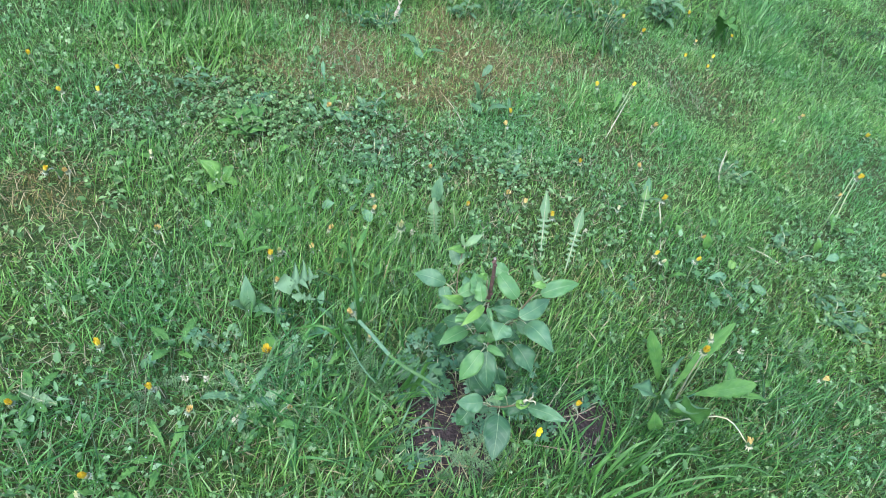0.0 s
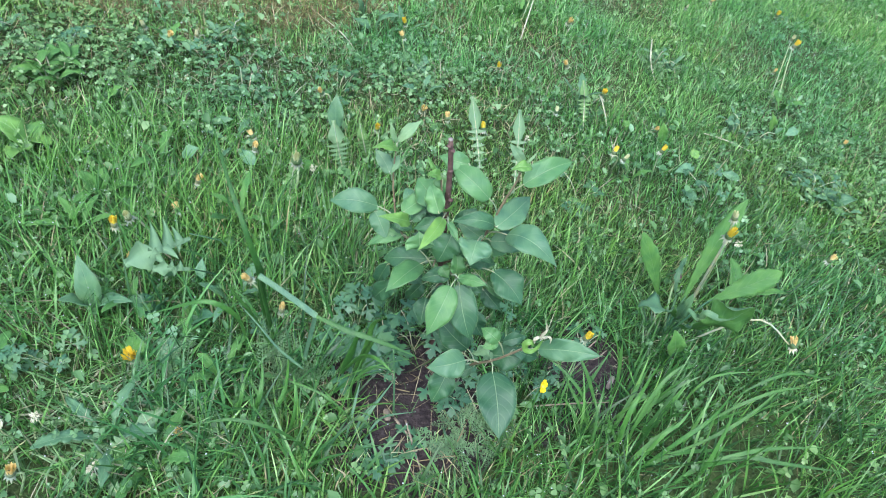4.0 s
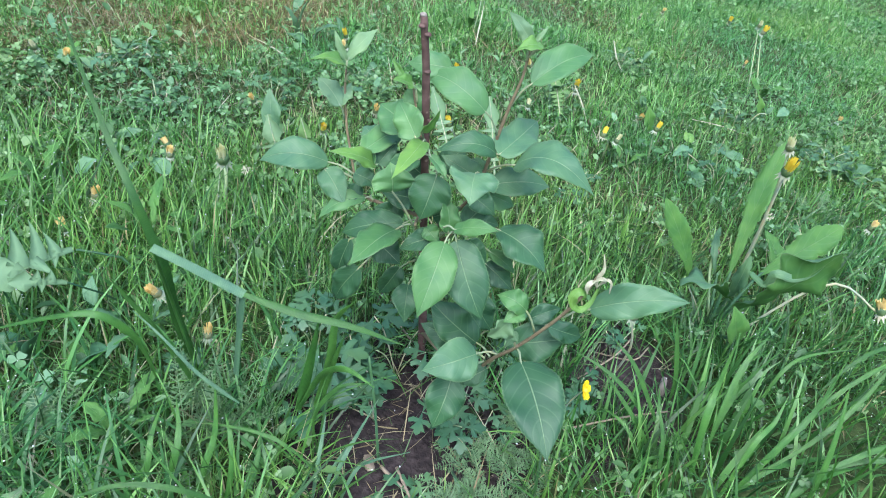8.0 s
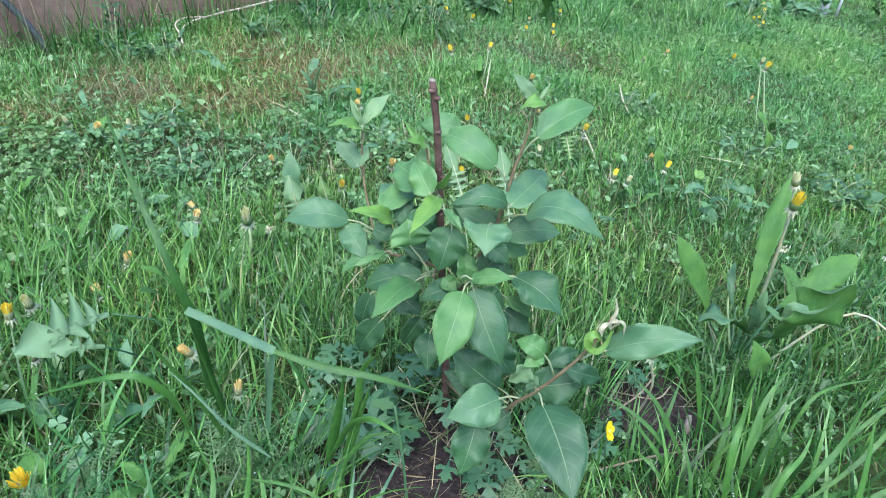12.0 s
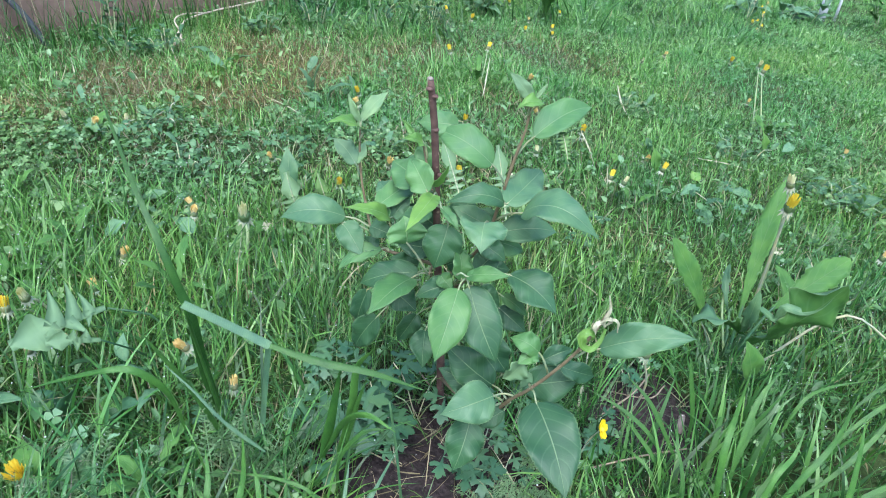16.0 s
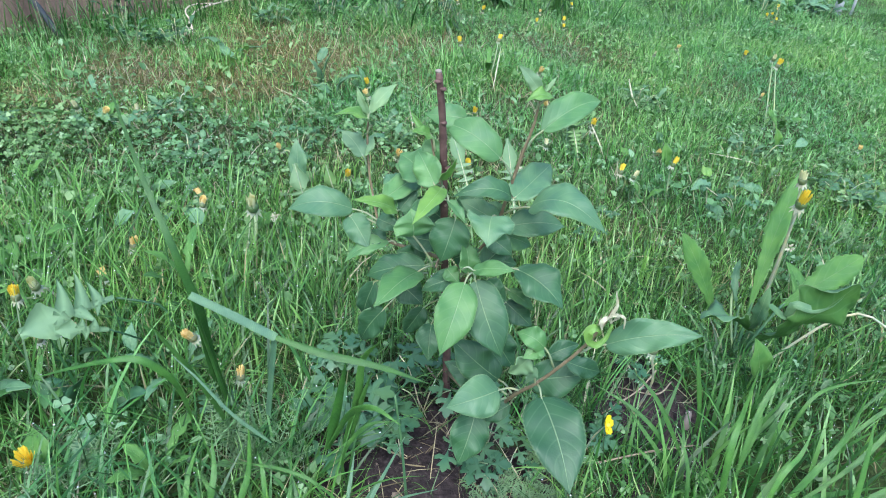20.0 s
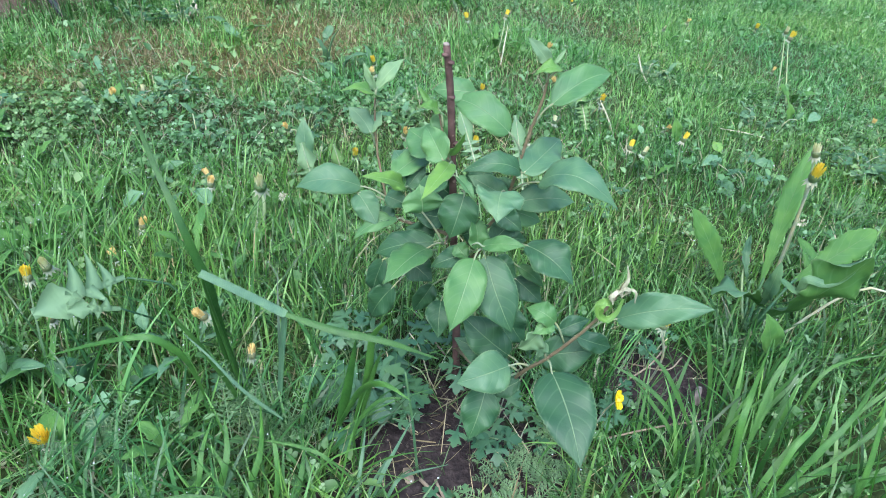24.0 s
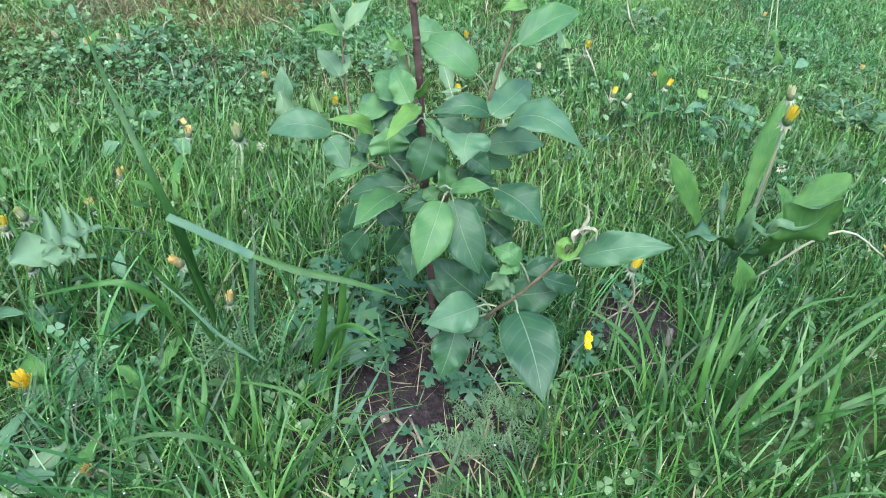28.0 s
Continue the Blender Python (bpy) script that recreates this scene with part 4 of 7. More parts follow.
# ---- coarse tall grass ----
def coarse_grass():
    def clump(name, x0, x1, y0, y1, count, az, spread, lo, hi, seed, w=(0.005, 0.009), label="coarse broad-bladed tall grass, wet with dew", lean=(0.2, 0.8), bend=(0.5, 1.3), keep=True, mat=COARSE):
        r = np.random.RandomState(seed)
        x, y = r.uniform(x0, x1, count), r.uniform(y0, y1, count)
        if keep:
            k = soil_mask(x, y) < 0.5
            x, y = x[k], y[k]
        n = len(x)
        blades(name, x, y, r.uniform(lo, hi, n), r.uniform(*w, n), r.uniform(*lean, n), r.uniform(*bend, n), r.normal(az, spread, n), mat, label, "tall grass", segs=7, seed=seed + 1)

    clump("tall_grass", 0.3, 0.85, -0.16, 0.06, 60, 0.5, 1.3, 0.07, 0.14, 51, (0.0035, 0.0068), lean=(0.05, 0.55), bend=(0.2, 1.0))
    clump("tall_grass", 0.2, 0.7, -0.3, -0.1, 40, 0.6, 1.4, 0.07, 0.14, 49, (0.0035, 0.0065), lean=(0.05, 0.5), bend=(0.2, 1.0))
    clump("tall_grass", 0.14, 0.75, -0.3, 0.05, 230, 1.0, 1.5, 0.05, 0.12, 50, (0.002, 0.0048), lean=(0.0, 0.6))
    clump("tall_grass", 0.27, 0.42, -0.12, 0.0, 16, 1.0, 0.7, 0.1, 0.17, 52, (0.004, 0.008), lean=(0.0, 0.5))
    clump("tall_grass", -0.42, -0.1, -0.34, -0.06, 230, 1.2, 1.3, 0.07, 0.15, 53, (0.003, 0.0066), "lush bright green tuft of grass", mat=GRASS_LUSH)
    clump("tall_grass", -0.15, -0.07, -0.26, -0.06, 40, 1.4, 1.2, 0.1, 0.2, 54, (0.002, 0.0042), "fine tuft of grass on the soil edge", keep=False)
    clump("tall_grass", -0.05, 0.2, -0.34, -0.2, 70, 0.9, 1.3, 0.07, 0.14, 55, (0.003, 0.006), "lush bright green tuft of grass", mat=GRASS_LUSH)
    clump("tall_grass", -0.55, -0.12, -0.1, 0.25, 90, 1.5, 1.4, 0.1, 0.19, 56, (0.0025, 0.005))
    clump("tall_grass", 0.3, 0.75, 0.0, 0.35, 170, 1.3, 1.8, 0.07, 0.13, 57, (0.0025, 0.005))
    clump("tall_grass", -0.1, 0.35, 0.06, 0.4, 150, 1.5, 1.8, 0.07, 0.13, 58, (0.0025, 0.005))
    clump("tall_grass", -1.62, -1.1, 0.66, 0.98, 420, 1.5, 1.6, 0.07, 0.15, 59, (0.003, 0.007), "tall unmown grass by the wall", mat=GRASS_FRESH)
    clump("tall_grass", 0.85, 1.5, 2.3, 3.2, 500, 1.5, 1.8, 0.06, 0.14, 46, (0.004, 0.008), "dark tussocks of tall grass at the back")
    clump("tall_grass", 0.2, 0.9, -0.42, -0.16, 110, 0.5, 1.5, 0.07, 0.14, 47, (0.003, 0.0062), "lush bright green tuft of grass", lean=(0.1, 0.7), bend=(0.3, 1.2), mat=GRASS_LUSH)
    clump("tall_grass", -0.75, -0.25, 0.0, 0.3, 500, 1.4, 1.4, 0.06, 0.13, 48, (0.0018, 0.0042), "fresh yellow-green grass in fine upright blades", lean=(0.0, 0.5), mat=GRASS_FRESH)
    clump("tall_grass", -1.1, -0.6, 0.1, 0.42, 700, 1.4, 1.6, 0.04, 0.09, 45, (0.0016, 0.0038), "fresh yellow-green grass in fine upright blades", lean=(0.0, 0.6), mat=GRASS_FRESH)
    clump("tall_grass", 0.36, 0.62, 0.04, 0.15, 80, 1.0, 1.6, 0.06, 0.12, 64, (0.002, 0.0042), lean=(0.0, 0.5))
    clump("tall_grass", -0.75, -0.1, 0.18, 0.5, 1100, 1.2, 1.6, 0.05, 0.115, 65, (0.0018, 0.004), "fresh yellow-green grass in fine upright blades", lean=(0.0, 0.6), mat=GRASS_FRESH)
    clump("tall_grass", -0.9, 0.5, -0.75, -0.35, 420, 1.4, 1.4, 0.06, 0.14, 60, (0.0025, 0.006), "lush bright green tuft of grass", mat=GRASS_LUSH)
    clump("tall_grass", 0.3, 1.0, -0.6, -0.25, 240, 0.6, 1.6, 0.05, 0.12, 61, (0.0025, 0.0055), "lush bright green tuft of grass", mat=GRASS_LUSH)
    clump("tall_grass", 0.05, 0.7, 2.2, 2.9, 240, 1.5, 1.4, 0.12, 0.24, 62, (0.004, 0.009), "tall unmown grass at the back")
    clump("tall_grass", -0.6, 0.1, 1.7, 2.3, 420, 1.5, 1.4, 0.07, 0.16, 63, (0.004, 0.009), "tall unmown grass at the back")
    clump("tall_grass", -0.99, -0.67, -0.30, -0.10, 260, 1.4, 1.8, 0.05, 0.11, 300, (0.0018, 0.0045), "tuft of longer grass in the lawn", lean=(0.0, 0.8), mat=GRASS_FRESH)
    clump("tall_grass", -0.90, -0.62, -0.20, -0.02, 220, 1.4, 1.8, 0.05, 0.1, 303, (0.0018, 0.0045), "tuft of longer grass in the lawn", lean=(0.0, 0.8), mat=GRASS_FRESH)
    clump("tall_grass", -0.80, -0.50, -0.58, -0.38, 260, 1.4, 1.8, 0.04, 0.1, 306, (0.0018, 0.0045), "tuft of longer grass in the lawn", lean=(0.0, 0.8), mat=GRASS_FRESH)
    clump("tall_grass", -0.54, -0.26, 0.01, 0.17, 160, 1.4, 1.8, 0.05, 0.11, 309, (0.0018, 0.0045), "tuft of longer grass in the lawn", lean=(0.0, 0.8), mat=GRASS_LUSH)
    clump("tall_grass", 0.60, 1.00, 0.38, 0.66, 300, 1.4, 1.8, 0.04, 0.09, 312, (0.0018, 0.0045), "tuft of longer grass in the lawn", lean=(0.0, 0.8), mat=GRASS_LUSH)
    clump("tall_grass", 0.20, 0.52, 0.68, 0.88, 200, 1.4, 1.8, 0.04, 0.09, 315, (0.0018, 0.0045), "tuft of longer grass in the lawn", lean=(0.0, 0.8), mat=GRASS_FRESH)
    clump("tall_grass", -0.05, 0.39, 1.18, 1.46, 260, 1.4, 1.8, 0.05, 0.1, 318, (0.0018, 0.0045), "tuft of longer grass in the lawn", lean=(0.0, 0.8), mat=GRASS_FRESH)
    clump("tall_grass", 0.44, 0.88, 1.12, 1.40, 260, 1.4, 1.8, 0.04, 0.09, 321, (0.0018, 0.0045), "tuft of longer grass in the lawn", lean=(0.0, 0.8), mat=GRASS_LUSH)
    clump("tall_grass", -0.65, -0.41, -0.13, 0.01, 160, 1.4, 1.8, 0.05, 0.1, 324, (0.0018, 0.0045), "tuft of longer grass in the lawn", lean=(0.0, 0.8), mat=GRASS_FRESH)
    clump("tall_grass", -0.30, -0.10, 0.06, 0.20, 120, 1.4, 1.8, 0.05, 0.1, 327, (0.0018, 0.0045), "tuft of longer grass in the lawn", lean=(0.0, 0.8), mat=GRASS_LUSH)
    clump("tall_grass", 0.68, 1.38, 1.99, 2.39, 320, 1.4, 1.8, 0.05, 0.1, 330, (0.0018, 0.0045), "tuft of longer grass in the lawn", lean=(0.0, 0.8), mat=GRASS_LUSH)
    clump("tall_grass", -1.04, -0.72, 0.16, 0.32, 160, 1.4, 1.8, 0.04, 0.08, 333, (0.0018, 0.0045), "tuft of longer grass in the lawn", lean=(0.0, 0.8), mat=GRASS_FRESH)
    clump("tall_grass", -0.65, -0.37, 0.40, 0.56, 160, 1.4, 1.8, 0.04, 0.08, 336, (0.0018, 0.0045), "tuft of longer grass in the lawn", lean=(0.0, 0.8), mat=GRASS_FRESH)
    clump("tall_grass", -1.74, -1.30, 0.30, 0.58, 420, 1.4, 1.8, 0.04, 0.09, 400, (0.0018, 0.0045), "tuft of longer grass in the lawn", lean=(0.0, 0.8), mat=GRASS_FRESH)
    clump("tall_grass", -1.75, -1.25, 0.56, 0.86, 360, 1.4, 1.8, 0.05, 0.1, 403, (0.0018, 0.0045), "tuft of longer grass in the lawn", lean=(0.0, 0.8), mat=GRASS_FRESH)
    clump("tall_grass", -1.54, -1.14, 0.08, 0.32, 380, 1.4, 1.8, 0.04, 0.08, 406, (0.0018, 0.0045), "tuft of longer grass in the lawn", lean=(0.0, 0.8), mat=GRASS_FRESH)
    clump("tall_grass", 0.70, 1.02, 0.22, 0.46, 300, 1.4, 1.8, 0.04, 0.1, 409, (0.0018, 0.0045), "tuft of longer grass in the lawn", lean=(0.0, 0.8), mat=GRASS_LUSH)
    clump("tall_grass", 0.56, 0.84, 0.04, 0.24, 220, 1.4, 1.8, 0.04, 0.1, 412, (0.0018, 0.0045), "tuft of longer grass in the lawn", lean=(0.0, 0.8), mat=GRASS_LUSH)
    clump("tall_grass", 0.78, 1.14, 0.53, 0.77, 260, 1.4, 1.8, 0.04, 0.09, 415, (0.0018, 0.0045), "tuft of longer grass in the lawn", lean=(0.0, 0.8), mat=GRASS_FRESH)
    clump("flattened_grass", -0.52, -0.30, -0.27, -0.17, 160, 0.1, 0.5, 0.06, 0.15, 360, (0.002, 0.005), "pale flattened grass lying on the lawn", lean=(1.15, 1.45), bend=(0.0, 0.3), mat=GRASS_FLAT)
    r = np.random.RandomState(66)
    # thin dry stems in front of the wall
    s = r.uniform(0.0, 0.75, 700)
    off = r.uniform(0.02, 0.2, 700)
    x, y = -1.6 + s * 1.9 + off * 0.77, 0.84 + s * 2.33 - off * 0.64
    blades("wall_grass", x, y, r.uniform(0.07, 0.23, 700), r.uniform(0.0018, 0.0045, 700), r.uniform(0.0, 0.45, 700), r.uniform(0.0, 0.6, 700), r.uniform(0, 6.28, 700), COARSE, "tall grass growing against the wall", "tall grass", segs=4, seed=67)
    k = slice(0, 160)
    blades("dead_stems", x[k] + 0.03, y[k], r.uniform(0.14, 0.34, 160), r.uniform(0.0012, 0.0022, 160), r.uniform(0.0, 0.5, 160), r.uniform(-0.2, 0.4, 160), r.uniform(0, 6.28, 160), THATCH, "thin brown dead grass stems by the wall", "dry grass", segs=3, seed=68)


coarse_grass()


# ---- single long blades beside the sapling ----
def ribbon_mesh(points, width, count=22, fold=0.35, taper=True, facing=(0, -0.5, 0.8)):
    """A creased grass blade along a smooth curve, with two faces."""
    line = spline(points, count)
    verts, faces = [], []
    for layer in (0.0, -0.0004):
        for i, q in enumerate(line):
            t = (line[min(i + 1, count - 1)] - line[max(i - 1, 0)]).normalized()
            nrm = Vector(facing) - t * Vector(facing).dot(t)
            nrm.normalize()
            side = t.cross(nrm)
            s = i / (count - 1)
            w = width * 0.5
            if taper == "long":
                w *= min(1, 0.35 + s * 5) * (1 - s) ** 0.55
            elif taper == "tip":
                w *= (1 - s ** 3) * (0.55 + 0.45 * min(1, s * 3))
            elif taper:
                w *= min(1, 0.2 + s * 1.5) * (1 - s ** 4)
            w = max(w, 0.0004)
            for u in (-1, 0, 1):
                verts.append(q + side * (u * w) + nrm * (abs(u) * w * fold + layer))
    off = count * 3
    for i in range(count - 1):
        for j in range(2):
            a = i * 3 + j
            faces.append((a, a + 1, a + 4, a + 3))
            faces.append((off + a, off + a + 3, off + a + 4, off + a + 1))
        for j in (0, 2):
            a = i * 3 + j
            f = (a, a + 3, off + a + 3, off + a)
            faces.append(f if j == 0 else f[::-1])
    uvs = [((k % 3) / 2, (k // 3 % count) / count) for k in range(len(verts))]
    return mesh_of("blade", verts, faces, uvs)




def striped_blade(name, dark, light, rough=0.42):
    """Grass blade with fine lengthwise ribs."""
    m, n, l, b = material(name, rough, 0.5)
    uv = n.new("ShaderNodeUVMap")
    sep = n.new("ShaderNodeSeparateXYZ")
    l.new(uv.outputs[0], sep.inputs[0])
    rib = math_node(n, l, "ABSOLUTE", math_node(n, l, "SUBTRACT", math_node(n, l, "FRACT", math_node(n, l, "MULTIPLY", sep.outputs[0], 9.0)), 0.5))
    col = ramp(n, l, n.new("ShaderNodeObjectInfo").outputs["Random"], [(0.0, dark), (1.0, light)])
    col = mix_colour(n, l, 1.0, col, ramp(n, l, rib, [(0.0, (0.72, 0.75, 0.72)), (0.5, (1.15, 1.12, 1.1))]), "MULTIPLY")
    blot = noise_node(n, l, 60, 4)
    col = mix_colour(n, l, 1.0, col, ramp(n, l, blot, [(0.3, (0.75, 0.8, 0.8)), (0.7, (1.2, 1.12, 0.95))]), "MULTIPLY")
    leafy(m, n, l, b, col, 0.25)
    bump(n, l, b, rib, 0.5, 0.0004)
    return m


REED_BLADE = striped_blade("reed_blade", (0.042, 0.135, 0.03), (0.06, 0.175, 0.04))
FRESH = striped_blade("fresh_grass_blade", (0.07, 0.21, 0.042), (0.115, 0.29, 0.066))
COARSE_ONE = striped_blade("single_grass_blade", (0.055, 0.16, 0.036), (0.095, 0.24, 0.058))
BLUE_BLADE = striped_blade("bluish_blade", (0.12, 0.25, 0.15), (0.15, 0.285, 0.18))
# curled and withered tip of the lower branch
curl = part("leaf", ribbon_mesh([(0.1517, -0.158, 0.3), (0.1481, -0.1609, 0.2885), (0.1416, -0.163, 0.282), (0.1344, -0.1638, 0.2856), (0.133, -0.163, 0.2942), (0.1373, -0.1623, 0.2986), (0.1416, -0.1623, 0.2957), (0.1409, -0.1616, 0.2906)], 0.009, facing=(0.1, -0.35, 0.9), fold=0.5), LEAF_YOUNG, sapling, "lime leaf rolled up at its edge")
for pts, w in (([(0.151, -0.1572, 0.3), (0.1493, -0.158, 0.3085), (0.1518, -0.158, 0.3187), (0.1493, -0.1572, 0.3315)], 0.0034), ([(0.151, -0.1572, 0.3009), (0.1552, -0.158, 0.3085), (0.1603, -0.1572, 0.3051), (0.162, -0.1563, 0.2949)], 0.003),
               ([(0.151, -0.1572, 0.3), (0.1459, -0.1605, 0.3076), (0.1416, -0.1623, 0.3043), (0.1433, -0.1623, 0.2974)], 0.0045), ([(0.151, -0.1572, 0.3017), (0.1544, -0.1605, 0.3094), (0.1493, -0.1631, 0.3127), (0.145, -0.1614, 0.3076)], 0.0035)):
    part("withered_leaf", ribbon_mesh(pts, w, count=14, fold=0.8), DRIED_LEAF, sapling, "shrivelled pale grey leaf tip")

reed = empty("reed_grass", (-0.2, 0.0, 0.0), "tall reed grass with one blade snapped and folded over", "tall grass")
part("blade", ribbon_mesh([(-0.23, 0, -0.046), (-0.232, -0.03, 0.112), (-0.221, -0.06, 0.218), (-0.224, -0.065, 0.252), (-0.235, -0.06, 0.295), (-0.263, -0.03, 0.346), (-0.29, 0, 0.422)], 0.012, count=34, facing=(0.5, -0.8, 0.35), fold=0.5, taper="long"), REED_BLADE, reed, "long dark green upright blade")
part("blade", ribbon_mesh([(-0.198, -0.118, 0.277), (-0.157, -0.136, 0.272), (-0.115, -0.158, 0.269)], 0.0072, count=8, taper=False, facing=(0.1, -0.6, 0.8)), BLUE_BLADE, reed, "pale bluish underside of the snapped blade")
part("blade", ribbon_mesh([(-0.115, -0.159, 0.27), (-0.078, -0.162, 0.258), (-0.032, -0.163, 0.248), (0.01, -0.16, 0.229)], 0.0072, count=14, facing=(0.1, -0.5, 0.9), taper="tip"), COARSE_ONE, reed)
part("blade", ribbon_mesh([(-0.133, -0.15, 0.17), (-0.125, -0.154, 0.217), (-0.116, -0.157, 0.268)], 0.0066, count=12, taper=False, facing=(-0.3, -0.6, 0.7)), BLUE_BLADE, reed, "pale hanging piece of the snapped blade")
part("blade", ribbon_mesh([(-0.252, -0.06, 0.059), (-0.25, -0.08, 0.131), (-0.261, -0.09, 0.164), (-0.276, -0.096, 0.179), (-0.296, -0.1, 0.18), (-0.316, -0.13, 0.196), (-0.335, -0.155, 0.206)], 0.0078, facing=(0, -0.6, 0.8), taper="tip"), FRESH, reed, "bright green bent blade")
part("blade", ribbon_mesh([(-0.208, -0.05, 0.013), (-0.23, -0.08, 0.147), (-0.245, -0.09, 0.196), (-0.253, -0.095, 0.223)], 0.0062, facing=(0.5, -0.6, 0.6), taper="long"), COARSE_ONE, reed)
part("blade", ribbon_mesh([(-0.146, -0.12, 0.098), (-0.18, -0.12, 0.136), (-0.211, -0.11, 0.17), (-0.237, -0.1, 0.191)], 0.0042, facing=(0.3, -0.6, 0.6), taper="long"), BLUE_BLADE, reed)
part("stem", tube("stem", [(-0.229, 0, -0.062), (-0.228, -0.028, 0.081), (-0.225, -0.05, 0.166), (-0.198, -0.118, 0.277)], [0.0026, 0.0022, 0.0014], 7, 14), COARSE_ONE, reed)


def long_blade(points, width, facing=(0, -0.5, 0.8), mat=COARSE_ONE):
    points = [(p[0], p[1], p[2] + gz(p[0], p[1])) for p in points]
    ob = part("grass_blade", ribbon_mesh(points, width * 0.58, facing=facing, fold=0.6), mat, None)
    return tagged(ob, "long broad green grass blade bending out of the turf", "grass blade", "long grass blades")


for pts, w in (([(0.36, -0.08, -0.005), (0.365, -0.06, 0.07), (0.385, -0.03, 0.125), (0.42, 0.0, 0.15)], 0.013), ([(0.33, -0.06, -0.005), (0.3, -0.04, 0.05), (0.27, -0.02, 0.1), (0.245, 0.0, 0.12)], 0.011),
               ([(0.31, -0.08, -0.005), (0.28, -0.05, 0.06), (0.245, -0.03, 0.09), (0.2, -0.01, 0.105)], 0.01), ([(0.38, -0.1, -0.005), (0.46, -0.08, 0.06), (0.52, -0.05, 0.11), (0.56, -0.02, 0.17)], 0.011),
               ([(0.42, -0.1, -0.005), (0.5, -0.09, 0.05), (0.57, -0.07, 0.07), (0.66, -0.05, 0.075)], 0.012), ([(0.46, -0.09, -0.005), (0.53, -0.08, 0.045), (0.6, -0.08, 0.055), (0.7, -0.07, 0.05)], 0.013),
               ([(0.34, 0.0, -0.005), (0.335, 0.0, 0.06), (0.325, 0.01, 0.11), (0.32, 0.02, 0.14)], 0.012), ([(0.36, -0.07, -0.005), (0.375, -0.05, 0.05), (0.39, -0.03, 0.09), (0.385, -0.02, 0.11)], 0.01),
               ([(0.45, -0.05, -0.005), (0.5, -0.03, 0.08), (0.57, 0.0, 0.12), (0.64, 0.03, 0.115)], 0.01), ([(0.52, 0.02, -0.005), (0.58, 0.05, 0.07), (0.65, 0.08, 0.085), (0.74, 0.1, 0.06)], 0.01)):
    long_blade(pts, w)
long_blade([(0.05, -0.23, -0.005), (0.04, -0.27, 0.06), (0.0, -0.3, 0.08)], 0.008)
long_blade([(-0.1, -0.2, -0.005), (-0.14, -0.22, 0.09), (-0.2, -0.23, 0.12), (-0.26, -0.24, 0.1)], 0.009)
for pts, w in (([(-0.1, -0.08, 0.045), (-0.085, -0.09, 0.117), (-0.07, -0.1, 0.196)], 0.016), ([(-0.083, -0.07, 0.043), (-0.065, -0.08, 0.124), (-0.057, -0.085, 0.183), (-0.038, -0.1, 0.22)], 0.013), ([(-0.074, -0.075, 0.059), (-0.059, -0.085, 0.13), (-0.047, -0.09, 0.172)], 0.008), ([(-0.096, -0.08, 0.054), (-0.069, -0.1, 0.125), (-0.043, -0.12, 0.155), (-0.015, -0.14, 0.155)], 0.011)):
    ob = part("grass_blade", ribbon_mesh([(p[0], p[1], p[2]) for p in pts], w * 0.7, facing=(0.3, -0.75, 0.5), fold=0.5, taper="tip"), FRESH, None)
    tagged(ob, "broad fresh green grass blade standing at the soil edge", "grass blade", "long grass blades")
long_blade([(-0.07, -0.11, -0.005), (-0.075, -0.12, 0.08), (-0.05, -0.12, 0.13), (-0.02, -0.12, 0.14)], 0.008, (0, -0.8, 0.5))
long_blade([(-0.04, -0.15, -0.005), (-0.09, -0.15, 0.07), (-0.13, -0.14, 0.08), (-0.2, -0.12, 0.06)], 0.007)


def front_blade(points, width, mat, facing, label):
    ob = part("grass_blade", ribbon_mesh(points, width, facing=facing, fold=0.45, taper="tip"), mat, None)
    return tagged(ob, label, "grass blade", "long grass blades")


